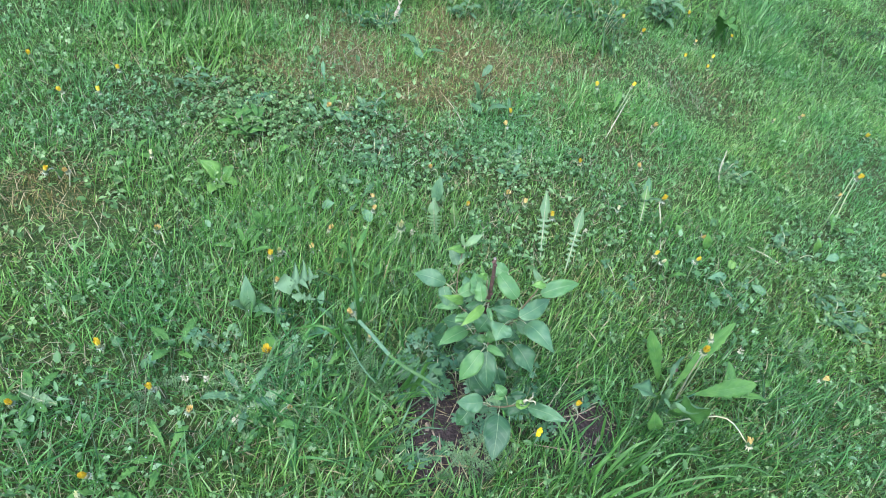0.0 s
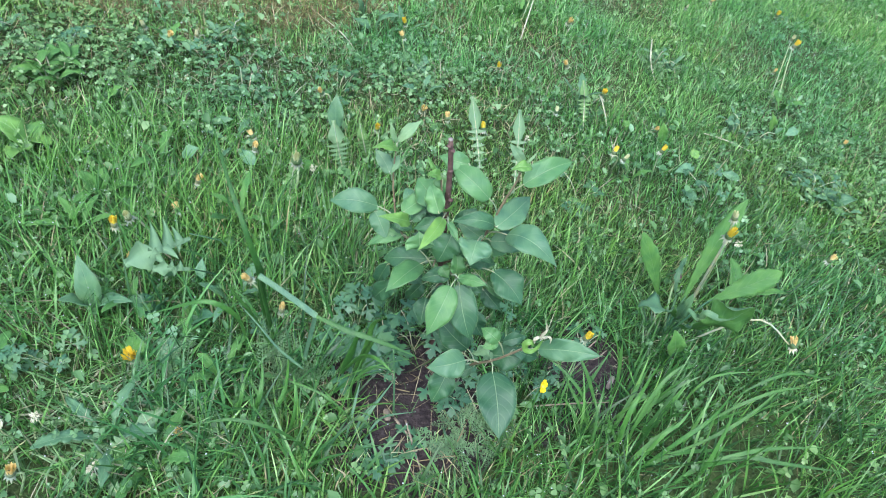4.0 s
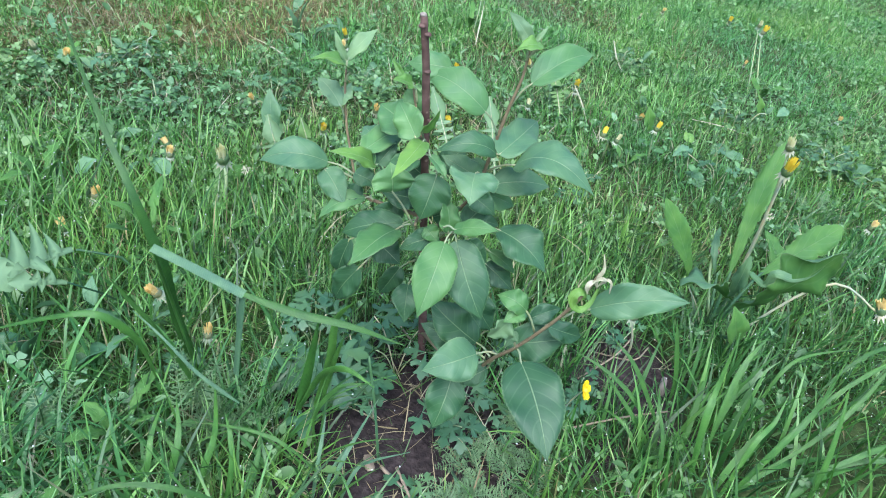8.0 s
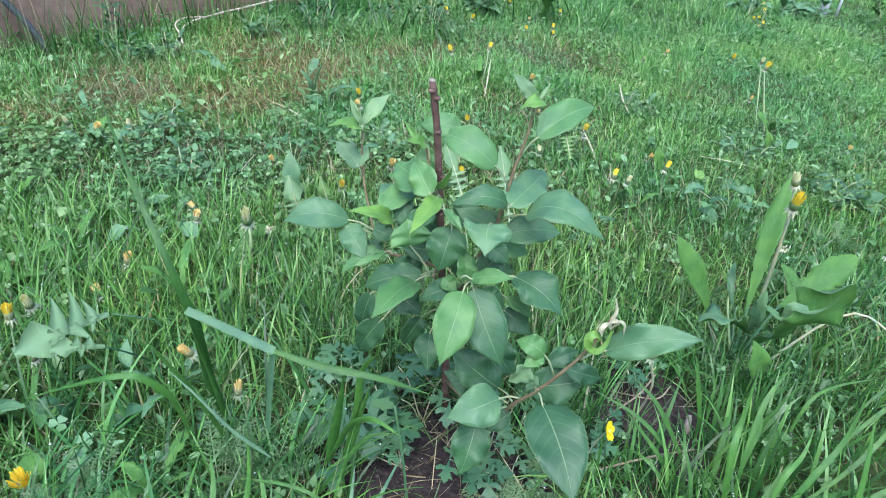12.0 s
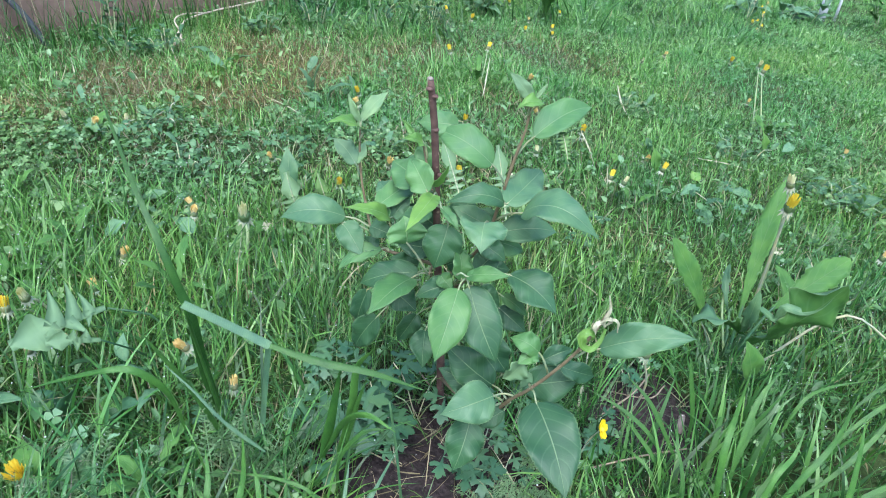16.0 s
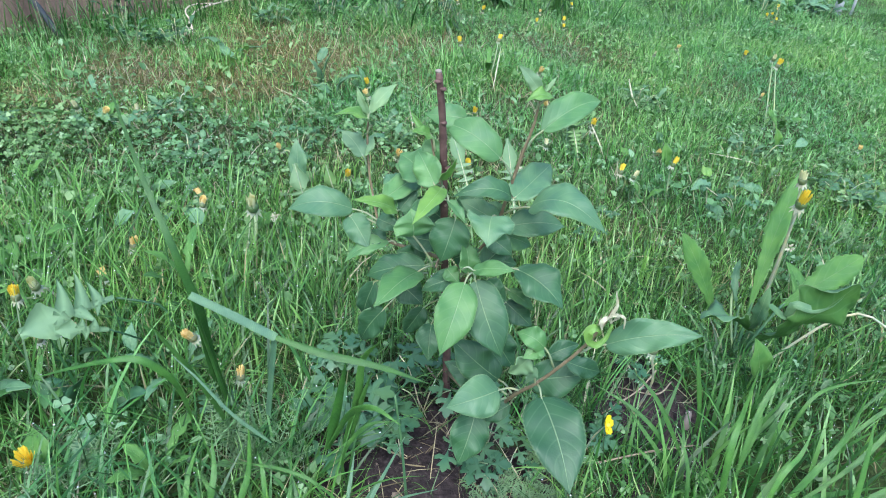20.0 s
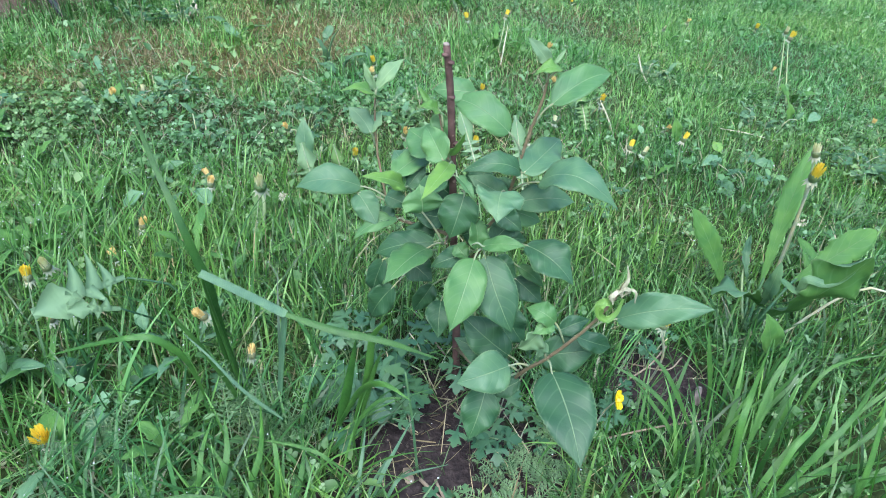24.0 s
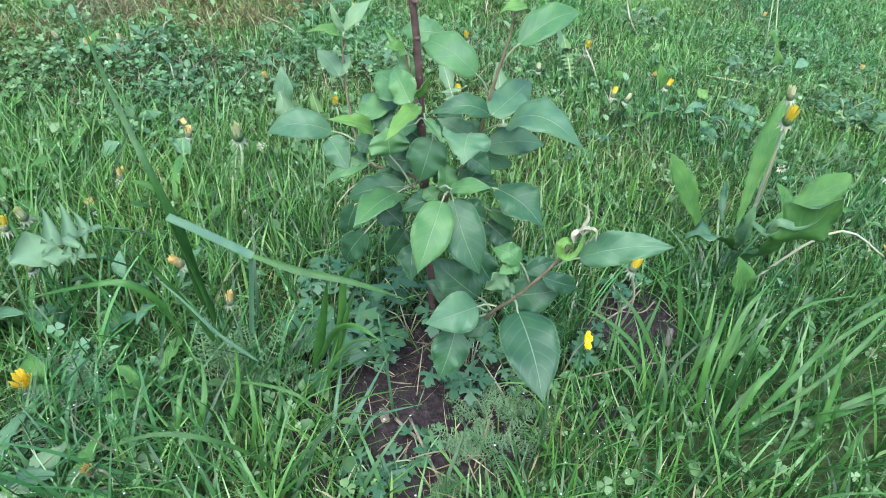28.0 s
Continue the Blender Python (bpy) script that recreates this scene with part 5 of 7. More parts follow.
for pts, w in (([(0.342, -0.097, -0.027), (0.339, -0.077, 0.065), (0.349, -0.057, 0.097), (0.360, -0.037, 0.160)], 0.01),
               ([(0.374, -0.109, -0.029), (0.396, -0.089, 0.046), (0.422, -0.069, 0.061), (0.438, -0.049, 0.083)], 0.008),
               ([(0.384, -0.108, -0.029), (0.427, -0.088, 0.047), (0.460, -0.068, 0.085), (0.478, -0.048, 0.146)], 0.009),
               ([(0.384, -0.108, -0.029), (0.430, -0.088, 0.003), (0.486, -0.068, -0.003), (0.559, -0.048, -0.011)], 0.01),
               ([(0.432, -0.125, -0.032), (0.466, -0.105, 0.003), (0.509, -0.085, -0.001), (0.562, -0.065, -0.009)], 0.01),
               ([(0.295, -0.115, -0.025), (0.297, -0.095, 0.029), (0.293, -0.075, 0.060), (0.284, -0.055, 0.078)], 0.006),
               ([(0.465, -0.122, -0.034), (0.476, -0.102, 0.030), (0.481, -0.082, 0.080), (0.485, -0.062, 0.119)], 0.008),
               ([(0.454, 0.009, -0.030), (0.481, 0.029, 0.043), (0.522, 0.049, 0.055), (0.594, 0.069, 0.054)], 0.006),
               ([(0.438, 0.045, -0.028), (0.456, 0.065, 0.016), (0.485, 0.085, 0.019), (0.495, 0.105, 0.042)], 0.006),
               ([(0.289, -0.087, -0.023), (0.272, -0.067, 0.020), (0.255, -0.047, 0.030), (0.243, -0.027, 0.019)], 0.006),
               ([(0.315, -0.077, -0.025), (0.279, -0.057, 0.029), (0.251, -0.037, 0.061), (0.225, -0.017, 0.089)], 0.007),
               ([(0.250, -0.139, -0.023), (0.258, -0.119, 0.009), (0.282, -0.099, 0.023), (0.324, -0.079, 0.004)], 0.006),
               ([(0.219, -0.142, -0.021), (0.203, -0.122, 0.019), (0.195, -0.102, 0.021), (0.181, -0.082, 0.008)], 0.005)):
    front_blade(pts, w * 0.8, FRESH if w > 0.0075 else COARSE_ONE, (-0.15, -0.5, 0.85), "broad arching green grass blade, wet with dew")
for pts, w in (([(-0.238, -0.179, 0.003), (-0.227, -0.159, 0.050), (-0.227, -0.139, 0.069), (-0.218, -0.119, 0.097)], 0.007),
               ([(-0.216, -0.177, 0.002), (-0.201, -0.157, 0.058), (-0.201, -0.137, 0.077), (-0.207, -0.117, 0.100)], 0.008),
               ([(-0.187, -0.175, 0.000), (-0.174, -0.155, 0.048), (-0.167, -0.135, 0.076), (-0.167, -0.115, 0.128)], 0.008),
               ([(-0.157, -0.179, -0.002), (-0.148, -0.159, 0.046), (-0.152, -0.139, 0.073), (-0.162, -0.119, 0.083)], 0.007),
               ([(-0.182, -0.174, -0.000), (-0.198, -0.154, 0.046), (-0.219, -0.134, 0.063), (-0.242, -0.114, 0.055)], 0.006),
               ([(-0.255, -0.180, 0.004), (-0.231, -0.160, 0.042), (-0.208, -0.140, 0.044), (-0.195, -0.120, 0.033)], 0.006),
               ([(-0.285, -0.177, 0.005), (-0.271, -0.157, 0.053), (-0.268, -0.137, 0.063), (-0.252, -0.117, 0.075)], 0.006),
               ([(-0.140, -0.177, -0.003), (-0.129, -0.157, 0.036), (-0.126, -0.137, 0.055), (-0.128, -0.117, 0.083)], 0.006)):
    front_blade(pts, w * 0.9, FRESH, (0.2, -0.7, 0.6), "upright broad green grass blade in a lush tuft")
for pts, w in (([(-0.073, -0.166, -0.006), (-0.068, -0.146, 0.043), (-0.066, -0.126, 0.062), (-0.065, -0.106, 0.074)], 0.0045),
               ([(-0.060, -0.165, -0.007), (-0.046, -0.145, 0.043), (-0.033, -0.125, 0.063), (-0.013, -0.105, 0.099)], 0.005),
               ([(-0.064, -0.171, -0.007), (-0.056, -0.151, 0.032), (-0.046, -0.131, 0.043), (-0.035, -0.111, 0.046)], 0.004),
               ([(-0.051, -0.170, -0.007), (-0.031, -0.150, 0.042), (-0.015, -0.130, 0.034), (0.023, -0.110, 0.025)], 0.004),
               ([(0.083, -0.159, -0.014), (0.074, -0.139, 0.015), (0.070, -0.119, 0.006), (0.069, -0.099, -0.013)], 0.004)):
    front_blade(pts, w, BLUE_BLADE, (0.1, -0.6, 0.8), "narrow bluish grass blade beside the bare soil")


# ---- broad weeds ----
def dandelion_outline(teeth, depth):
    def f(v):
        env = min(1, 0.22 + 1.5 * v) * min(1, (1 - v) * 3.2) ** 0.7 * (0.55 + 0.55 * v)
        k = (v * teeth) % 1.0
        return env * (1 - depth * (1 - v ** 4) * k ** 0.8) if v < 1 else 0.0
    return f


def oval_outline(v):
    return math.sin(math.pi * min(1, v ** 0.85)) ** 0.8 if 0 < v < 1 else 0.03


def broad_leaf(parent, base, tip, width, mat=WEED, teeth=0, depth=0.7, name="leaf", label="", **shape):
    shape.setdefault("up", (0, -0.2, 1))
    if teeth:
        me = leaf_mesh(base, tip, width, outline=dandelion_outline(teeth, depth), nv=teeth * 6, nu=4, rag=0.2, **shape)
    else:
        me = leaf_mesh(base, tip, width, outline=oval_outline, nv=16, nu=4, rag=0.05, **shape)
    return part(name, me, [mat, mat], parent, label)


DANDELION_LEAF = tree_leaf_material("dandelion_leaf", (0.105, 0.245, 0.055), (0.075, 0.19, 0.045), rib=0.2, crinkle=90, rough=0.58, gloss=0.25)
THISTLE_LEAF = tree_leaf_material("thistle_leaf", (0.15, 0.29, 0.16), (0.13, 0.26, 0.14), rib=0.45, crinkle=90, rough=0.6, gloss=0.3)
GREY_LEAF = tree_leaf_material("grey_green_leaf", (0.13, 0.26, 0.12), (0.085, 0.19, 0.088), rib=0.35, crinkle=130)

big = empty("dandelion_rosette", (0.45, 0.17, -0.02), "large dandelion rosette with upright and curling toothed leaves", "dandelion", "dandelion rosettes")
QUILTED = dict(fold=0.12, wave=0.22)
for base, tip, width, mat, teeth, depth, shape in (
        ((0.463, 0.19, 0.059), (0.525, 0.29, 0.239), 0.038, DANDELION_LEAF, 9, 0.2, dict(up=(-0.5, -0.8, 0.2), arch=0.06, fold=0.2, wave=0.3)),
        ((0.512, 0.2, 0.066), (0.622, 0.235, 0.137), 0.05, DANDELION_LEAF, 8, 0.12, dict(up=(-0.25, -0.75, 0.6), arch=0.15, **QUILTED)),
        ((0.452, 0.13, 0.059), (0.498, 0.06, 0.206), 0.062, GREY_LEAF, 6, 0.25, dict(up=(0.12, 0.62, 0.78), arch=-0.15, wave=0.75, fold=0.2)),
        ((0.45, 0.14, 0.061), (0.368, 0.131, 0.088), 0.062, GREY_LEAF, 5, 0.2, dict(up=(0.1, 0.6, 0.8), arch=0.3, wave=0.5)),
        ((0.449, 0.25, 0), (0.373, 0.273, 0.139), 0.038, DANDELION_LEAF, 8, 0.15, dict(up=(0.15, -0.9, 0.4), arch=0.1, **QUILTED)),
        ((0.465, 0.22, 0.036), (0.474, 0.28, 0.093), 0.016, GREY_LEAF, 5, 0.5, dict(up=(-0.5, -0.8, 0.2), arch=0.4, wave=0.9)),
        ((0.449, 0.15, 0.059), (0.435, 0.12, 0.153), 0.024, GREY_LEAF, 5, 0.5, dict(up=(-0.5, -0.8, 0.3), arch=0.3, wave=0.9)),
        ((0.454, 0.1, 0.023), (0.424, 0.09, 0.093), 0.034, DANDELION_LEAF, 0, 0.3, dict(up=(0.2, -0.9, 0.3), arch=0.2))):
    under = DANDELION_LEAF if shape["up"][1] > 0 else mat
    if teeth:
        me = leaf_mesh(base, tip, width, outline=dandelion_outline(teeth, depth), nv=teeth * 6, nu=6, rag=0.12, **shape)
    else:
        me = leaf_mesh(base, tip, width, outline=oval_outline, nv=16, nu=4, rag=0.05, **shape)
    blade = part("leaf", me, [mat, under], big, "pale top, green underside, curling edge" if under is not mat else "")
    foot = Vector((0.452, 0.168, -0.026))
    part("leaf_stalk", tube("leaf_stalk", [foot, foot.lerp(Vector(base), 0.6) + Vector((0, 0, 0.004)), base, Vector(base).lerp(Vector(tip), 0.12)], [0.0028, 0.0018], 6, 8), WEED, blade)
part("curled_edge", ribbon_mesh([(0.425, 0.09, 0.147), (0.446, 0.085, 0.134), (0.448, 0.08, 0.156), (0.469, 0.075, 0.154), (0.483, 0.07, 0.167), (0.491, 0.065, 0.19), (0.499, 0.06, 0.205)], 0.011, count=26, fold=0.5, taper="tip", facing=(-0.2, -0.7, 0.6)), GREY_LEAF, big, "pale curled leaf edge")
part("bud_stalk", tube("bud_stalk", [(0.455, 0.17, -0.02), (0.452, 0.22, 0.046), (0.463, 0.25, 0.061)], [0.0022, 0.0018], 6, 8), STALK, big)
bump_on(big, (0.462, 0.25, 0.068), 0.008, BARK, "bud", "dark red-brown closed bud")

def lobed_mesh(base, tip, lobes, up, arch=0.1, rib=0.004, end=0.05):
    """A deeply cut leaf: curved pointed lobes along a bowed midrib and a large end lobe. lobes: place along the rib, side, length, sweep towards the tip, width."""
    base, tip = Vector(base), Vector(tip)
    axis = tip - base
    length = axis.length
    axis.normalize()
    nrm = Vector(up) - axis * Vector(up).dot(axis)
    nrm.normalize()
    side = axis.cross(nrm)
    verts, faces = [], []

    def on_rib(v):
        return base + axis * (length * v) + nrm * (arch * length * 2 * v * (1 - v))

    def strip(line, widths, across, lift):
        k, n = len(verts), len(line)
        for layer in (0.0, -0.0004):
            for p, w in zip(line, widths):
                verts.extend([p - across * w + nrm * (lift * w + layer), p + nrm * layer, p + across * w + nrm * (lift * w + layer)])
        for i in range(n - 1):
            for j in (0, 1):
                a = k + 3 * i + j
                faces.append((a, a + 1, a + 4, a + 3))
                faces.append((a + 3 * n, a + 3 * n + 3, a + 3 * n + 4, a + 3 * n + 1))
            for j in (0, 2):
                a = k + 3 * i + j
                faces.append((a, a + 3, a + 3 * n + 3, a + 3 * n))

    strip([on_rib(i / 10) for i in range(11)], [rib * (0.5 + 0.5 * i / 10) for i in range(11)], side, 0.1)
    strip([on_rib(0.58 + 0.042 * i) for i in range(11)], [end * w for w in (0.2, 0.5, 0.62, 0.86, 0.9, 0.74, 0.66, 0.5, 0.32, 0.16, 0.01)], side, 0.25)
    for v, sgn, ln, sweep, w in lobes:
        p, d = on_rib(v), (side * sgn + axis * sweep).normalized()
        bend = axis * (0.22 * ln) + nrm * (random.uniform(-0.15, 0.25) * ln)
        line = [p + d * (ln * q) + bend * q * q for q in (0, 0.2, 0.4, 0.6, 0.8, 1.0)]
        strip(line, [w * q for q in (1.0, 0.86, 0.62, 0.42, 0.22, 0.01)], (axis - d * axis.dot(d)).normalized(), 0.2)
    return mesh_of("leaf", verts, faces)


thistle = empty("sow_thistle", (-0.36, 0.13, 0.02), "grey-green deeply toothed sow thistle leaves above the grass", "weed", "weeds")
part("stem", tube("stem", [(-0.36, 0.13, 0.0), (-0.352, 0.12, 0.07), (-0.403, 0.1, 0.099)], [0.0022, 0.0014], 6, 6), WEED, thistle)
part("leaf", lobed_mesh((-0.380, 0.060, 0.131), (-0.446, -0.020, 0.135), ((0.18, 1, 0.03, -0.2, 0.007), (0.2, -1, 0.016, 0.2, 0.005), (0.36, 1, 0.05, -0.45, 0.009), (0.42, -1, 0.03, -0.7, 0.008), (0.56, 1, 0.05, -0.5, 0.011), (0.62, -1, 0.034, -0.7, 0.009)), (0.35, -0.55, 0.75), 0.1, 0.007, 0.027), THISTLE_LEAF, thistle)
part("leaf", lobed_mesh((-0.347, -0.015, 0.145), (-0.388, -0.042, 0.162), ((0.3, 1, 0.014, -0.3, 0.006), (0.45, -1, 0.012, -0.2, 0.005), (0.55, 1, 0.014, -0.4, 0.006)), (0.3, -0.6, 0.75), 0.15, 0.005, 0.012), THISTLE_LEAF, thistle)
part("stem", tube("stem", [(-0.345, 0.1, 0.0), (-0.34, 0.04, 0.08), (-0.347, -0.015, 0.145)], [0.0018, 0.001], 6, 6), WEED, thistle)
part("leaf", leaf_mesh((-0.357, 0.03, 0.073), (-0.36, 0.05, 0.102), 0.018, up=(0.2, -0.9, 0.4), nv=16, nu=4), [THISTLE_LEAF, THISTLE_LEAF], thistle)
for b0, t0, w in (((-0.403, -0.116, 0.029), (-0.422, -0.079, 0.056), 0.045), ((-0.411, -0.03, 0.009), (-0.432, 0, 0.052), 0.05), ((-0.351, -0.05, 0.015), (-0.372, 0, 0.049), 0.038)):
    ob = part("plantain_leaf", leaf_mesh(b0, t0, w, up=(0.1, -0.9, 0.4), fold=0.12, wave=0.1, nv=20, nu=6), [DANDELION_LEAF, GREY_LEAF], None)
    tagged(ob, "single smooth oval plantain leaf standing in the grass", "weed leaf", "plantain leaves")

for b0, t0, w, mat in (((-0.378, 0.344, 0.071), (-0.421, 0.368, 0.084), 0.028, THISTLE_LEAF),
                       ((-0.520, 0.333, 0.068), (-0.487, 0.346, 0.087), 0.03, THISTLE_LEAF),
                       ((0.584, 0.705, 0.023), (0.534, 0.671, 0.016), 0.03, THISTLE_LEAF),
                       ((0.927, 0.992, 0.016), (0.887, 0.962, 0.008), 0.03, THISTLE_LEAF),
                       ((0.534, 0.914, 0.020), (0.518, 0.911, 0.052), 0.025, GREY_LEAF),
                       ((-0.788, 0.705, 0.093), (-0.723, 0.676, 0.089), 0.03, GREY_LEAF),
                       ((-0.750, 0.758, 0.093), (-0.687, 0.693, 0.098), 0.026, THISTLE_LEAF),
                       ((-0.678, 0.725, 0.098), (-0.651, 0.695, 0.086), 0.02, THISTLE_LEAF),
                       ((0.521, 0.805, 0.009), (0.505, 0.805, 0.070), 0.03, LEAF_YOUNG),
                       ((0.873, 1.016, -0.020), (0.850, 1.013, 0.042), 0.03, LEAF_YOUNG),
                       ((0.439, 0.828, 0.015), (0.417, 0.835, 0.037), 0.03, LEAF_YOUNG),
                       ((0.591, 0.759, 0.014), (0.612, 0.772, 0.023), 0.03, LEAF_YOUNG),
                       ((-0.519, 0.469, 0.062), (-0.466, 0.472, 0.079), 0.02, GREY_LEAF),
                       ((0.708, 0.710, 0.005), (0.661, 0.719, 0.009), 0.03, GREY_LEAF),
                       ((0.575, 0.585, 0.011), (0.542, 0.609, 0.014), 0.028, GREY_LEAF),
                       ((-0.848, 0.937, 0.113), (-0.797, 0.861, 0.088), 0.014, THISTLE_LEAF),
                       ((-0.341, 1.267, 0.115), (-0.362, 1.234, 0.075), 0.03, GREY_LEAF),
                       ((-0.625, 1.206, 0.118), (-0.580, 1.206, 0.086), 0.03, THISTLE_LEAF),
                       ((-0.741, 0.475, 0.074), (-0.697, 0.470, 0.112), 0.03, DANDELION_LEAF),
                       ((-0.275, 0.392, 0.067), (-0.296, 0.359, 0.057), 0.03, DANDELION_LEAF)):
    ob = part("weed_leaf", leaf_mesh(b0, t0, w, up=(0, -0.5, 0.85), fold=0.2, wave=0.25, nv=16, nu=6), [mat, mat], None)
    tagged(ob, "single pale broad weed leaf among the grass" if mat in (THISTLE_LEAF, GREY_LEAF) else "single bright green weed leaf among the grass", "weed leaf", "broad weed leaves")


def toothed_leaf(base, tip, width, mat):
    """One dandelion leaf of paired back-swept teeth, with its pale rib, standing or lying in the grass."""
    e = empty("dandelion_leaf", base, "long toothed dandelion leaf with a pale midrib in the grass", "leaf", "toothed leaves")
    up = (0, -0.75, 0.65)
    teeth = [(0.2 + 0.075 * k, sgn, width * (0.4 + 0.1 * k), -0.35 + 0.04 * k, 0.006) for k in range(6) for sgn in (-1, 1)]
    blade = part("blade", lobed_mesh(base, tip, teeth, up, 0.12, width * 0.16, width * 0.62), mat, e)
    a, b = Vector(base), Vector(tip)
    lift = Vector((0, -0.002, 0.0015))
    part("midrib", tube("midrib", [a, a.lerp(b, 0.4) + lift + (b - a).length * 0.055 * Vector((0, -0.7, 0.6)), a.lerp(b, 0.75) + lift + (b - a).length * 0.045 * Vector((0, -0.7, 0.6)), b], [0.0018, 0.0005], 5, 10), PETIOLE, blade)


for base, tip, width, mat in (((0.078, 0.469, 0.021), (0.022, 0.657, 0.128), 0.026, GREY_LEAF),
                              ((0.149, 0.474, 0.017), (0.134, 0.649, 0.121), 0.026, GREY_LEAF),
                              ((-0.210, 0.402, 0.036), (-0.247, 0.449, 0.137), 0.03, GREY_LEAF),
                              ((-0.172, 0.462, 0.035), (-0.197, 0.473, 0.125), 0.02, DANDELION_LEAF),
                              ((0.315, 0.783, 0.014), (0.297, 0.892, 0.096), 0.022, DANDELION_LEAF),
                              ((-0.294, 0.287, 0.037), (-0.294, 0.351, 0.107), 0.02, DANDELION_LEAF),
                              ((-0.306, -0.267, 0.021), (-0.406, -0.273, 0.044), 0.02, DANDELION_LEAF),
                              ((-0.383, -0.271, 0.025), (-0.323, -0.193, 0.052), 0.022, GREY_LEAF),
                              ((-0.784, -0.416, 0.042), (-0.688, -0.412, 0.055), 0.03, GREY_LEAF),
                              ((-0.369, -0.271, 0.024), (-0.326, -0.315, 0.038), 0.02, GREY_LEAF)):
    toothed_leaf(base, tip, width, mat)


def rosette(at, count, length, width, mat=DANDELION_LEAF, teeth=5, depth=0.6, rise=0.35, turn=0.0, name="dandelion_rosette", label="dandelion rosette with toothed green leaves in the lawn", category="dandelion", group="dandelion rosettes", fan=6.283):
    z = gz(*at)
    e = empty(name, (at[0], at[1], z), label, category, group)
    for k in range(count):
        a = turn + fan * k / count + random.uniform(-0.3, 0.3)
        ln = length * random.uniform(0.7, 1.15)
        el = rise * random.uniform(0.6, 1.5)
        base = Vector((at[0] + 0.006 * math.cos(a), at[1] + 0.006 * math.sin(a), z + 0.012))
        tip = base + Vector((math.cos(a) * math.cos(el), math.sin(a) * math.cos(el), math.sin(el))) * ln
        broad_leaf(e, base, tip, width * random.uniform(0.8, 1.2), mat, teeth, depth, arch=random.uniform(0.15, 0.5), wave=0.15, up=(0, 0.01, 1))
    return e


for at, n, ln, w, mat, teeth, kw in (
        ((0.3, 0.87), 4, 0.1, 0.03, GREY_LEAF, 5, dict(rise=0.9)),
        ((-0.29, 0.24), 4, 0.08, 0.03, DANDELION_LEAF, 5, dict(rise=0.5)),
        ((-0.74, -0.42), 5, 0.06, 0.024, DANDELION_LEAF, 6, {}),
        ((-0.38, -0.24), 5, 0.09, 0.026, GREY_LEAF, 6, {}),
        ((-0.31, -0.26), 4, 0.08, 0.024, DANDELION_LEAF, 6, {}),
        ((-0.5, -0.5), 5, 0.07, 0.026, DANDELION_LEAF, 6, {}),
        ((-0.58, -0.2), 4, 0.07, 0.026, DANDELION_LEAF, 5, {}),
        ((-0.1, 0.75), 4, 0.07, 0.022, GREY_LEAF, 5, dict(rise=0.6)),
        ((0.42, 0.62), 3, 0.06, 0.024, DANDELION_LEAF, 5, dict(rise=0.5)),
        ((0.12, 1.32), 4, 0.09, 0.024, DANDELION_LEAF, 5, dict(rise=0.8))):
    rosette(at, n, ln, w, mat, teeth, **kw)
for at, n, ln, w, mat, teeth, kw in (
        ((-0.45, -0.03), 4, 0.07, 0.022, DANDELION_LEAF, 4, dict(rise=0.8)),
        ((-0.3, 0.02), 4, 0.08, 0.022, GREY_LEAF, 5, dict(rise=0.8)),
        ((-0.27, -0.12), 5, 0.07, 0.02, DANDELION_LEAF, 5, dict(rise=0.7)),
        ((-0.36, 0.2), 4, 0.09, 0.024, DANDELION_LEAF, 4, dict(rise=0.9)),
        ((-0.55, 0.3), 4, 0.08, 0.024, DANDELION_LEAF, 4, dict(rise=0.8)),
        ((0.94, 1.16), 3, 0.07, 0.026, DANDELION_LEAF, 5, dict(rise=0.7)),
        ((0.45, 2.3), 6, 0.18, 0.06, DANDELION_LEAF, 5, dict(rise=0.9)),
        ((-0.45, 0.42), 4, 0.07, 0.022, GREY_LEAF, 5, {}),
        ((-0.72, 0.73), 4, 0.06, 0.022, DANDELION_LEAF, 5, dict(rise=0.6)),
        ((-1.05, 0.25), 5, 0.07, 0.024, DANDELION_LEAF, 5, {}),
        ((-0.6, 0.1), 5, 0.08, 0.024, DANDELION_LEAF, 5, dict(rise=0.7)),
        ((0.72, 0.42), 4, 0.05, 0.02, DANDELION_LEAF, 5, {}),
        ((-0.45, -0.4), 5, 0.08, 0.024, DANDELION_LEAF, 7, {}),
        ((-0.2, 1.05), 3, 0.07, 0.024, GREY_LEAF, 4, dict(rise=0.7))):
    rosette(at, n, ln, w, mat, teeth, **kw)
tall = empty("sow_thistle", (-0.255, 0.5, gz(-0.255, 0.5)), "single upright grey-green sow thistle leaf among the grass", "weed", "weeds")
one = part("leaf", leaf_mesh((-0.255, 0.5, 0.081), (-0.261, 0.53, 0.151), 0.038, up=(0, -0.9, 0.4), fold=0.2), [GREY_LEAF, GREY_LEAF], tall)
part("leaf_stalk", tube("leaf_stalk", [(-0.255, 0.5, 0.0), (-0.25, 0.5, 0.04), (-0.255, 0.5, 0.081)], [0.002, 0.0014], 6, 6), STALK, one)
feather = empty("silverweed", (-0.348, -0.119, 0.036), "feathered grey-green leaf of paired leaflets low in the grass", "weed", "weeds")
rib_foot, rib_top = Vector((-0.348, -0.119, 0.036)), Vector((-0.367, -0.089, 0.056))
rib = part("leaf_stalk", tube("leaf_stalk", [rib_foot - Vector((0, 0, 0.03)), rib_foot, rib_foot.lerp(rib_top, 0.6), rib_top], [0.001, 0.0006], 5, 8), STALK, feather)
across = Vector((0.85, 0.4, 0.15))
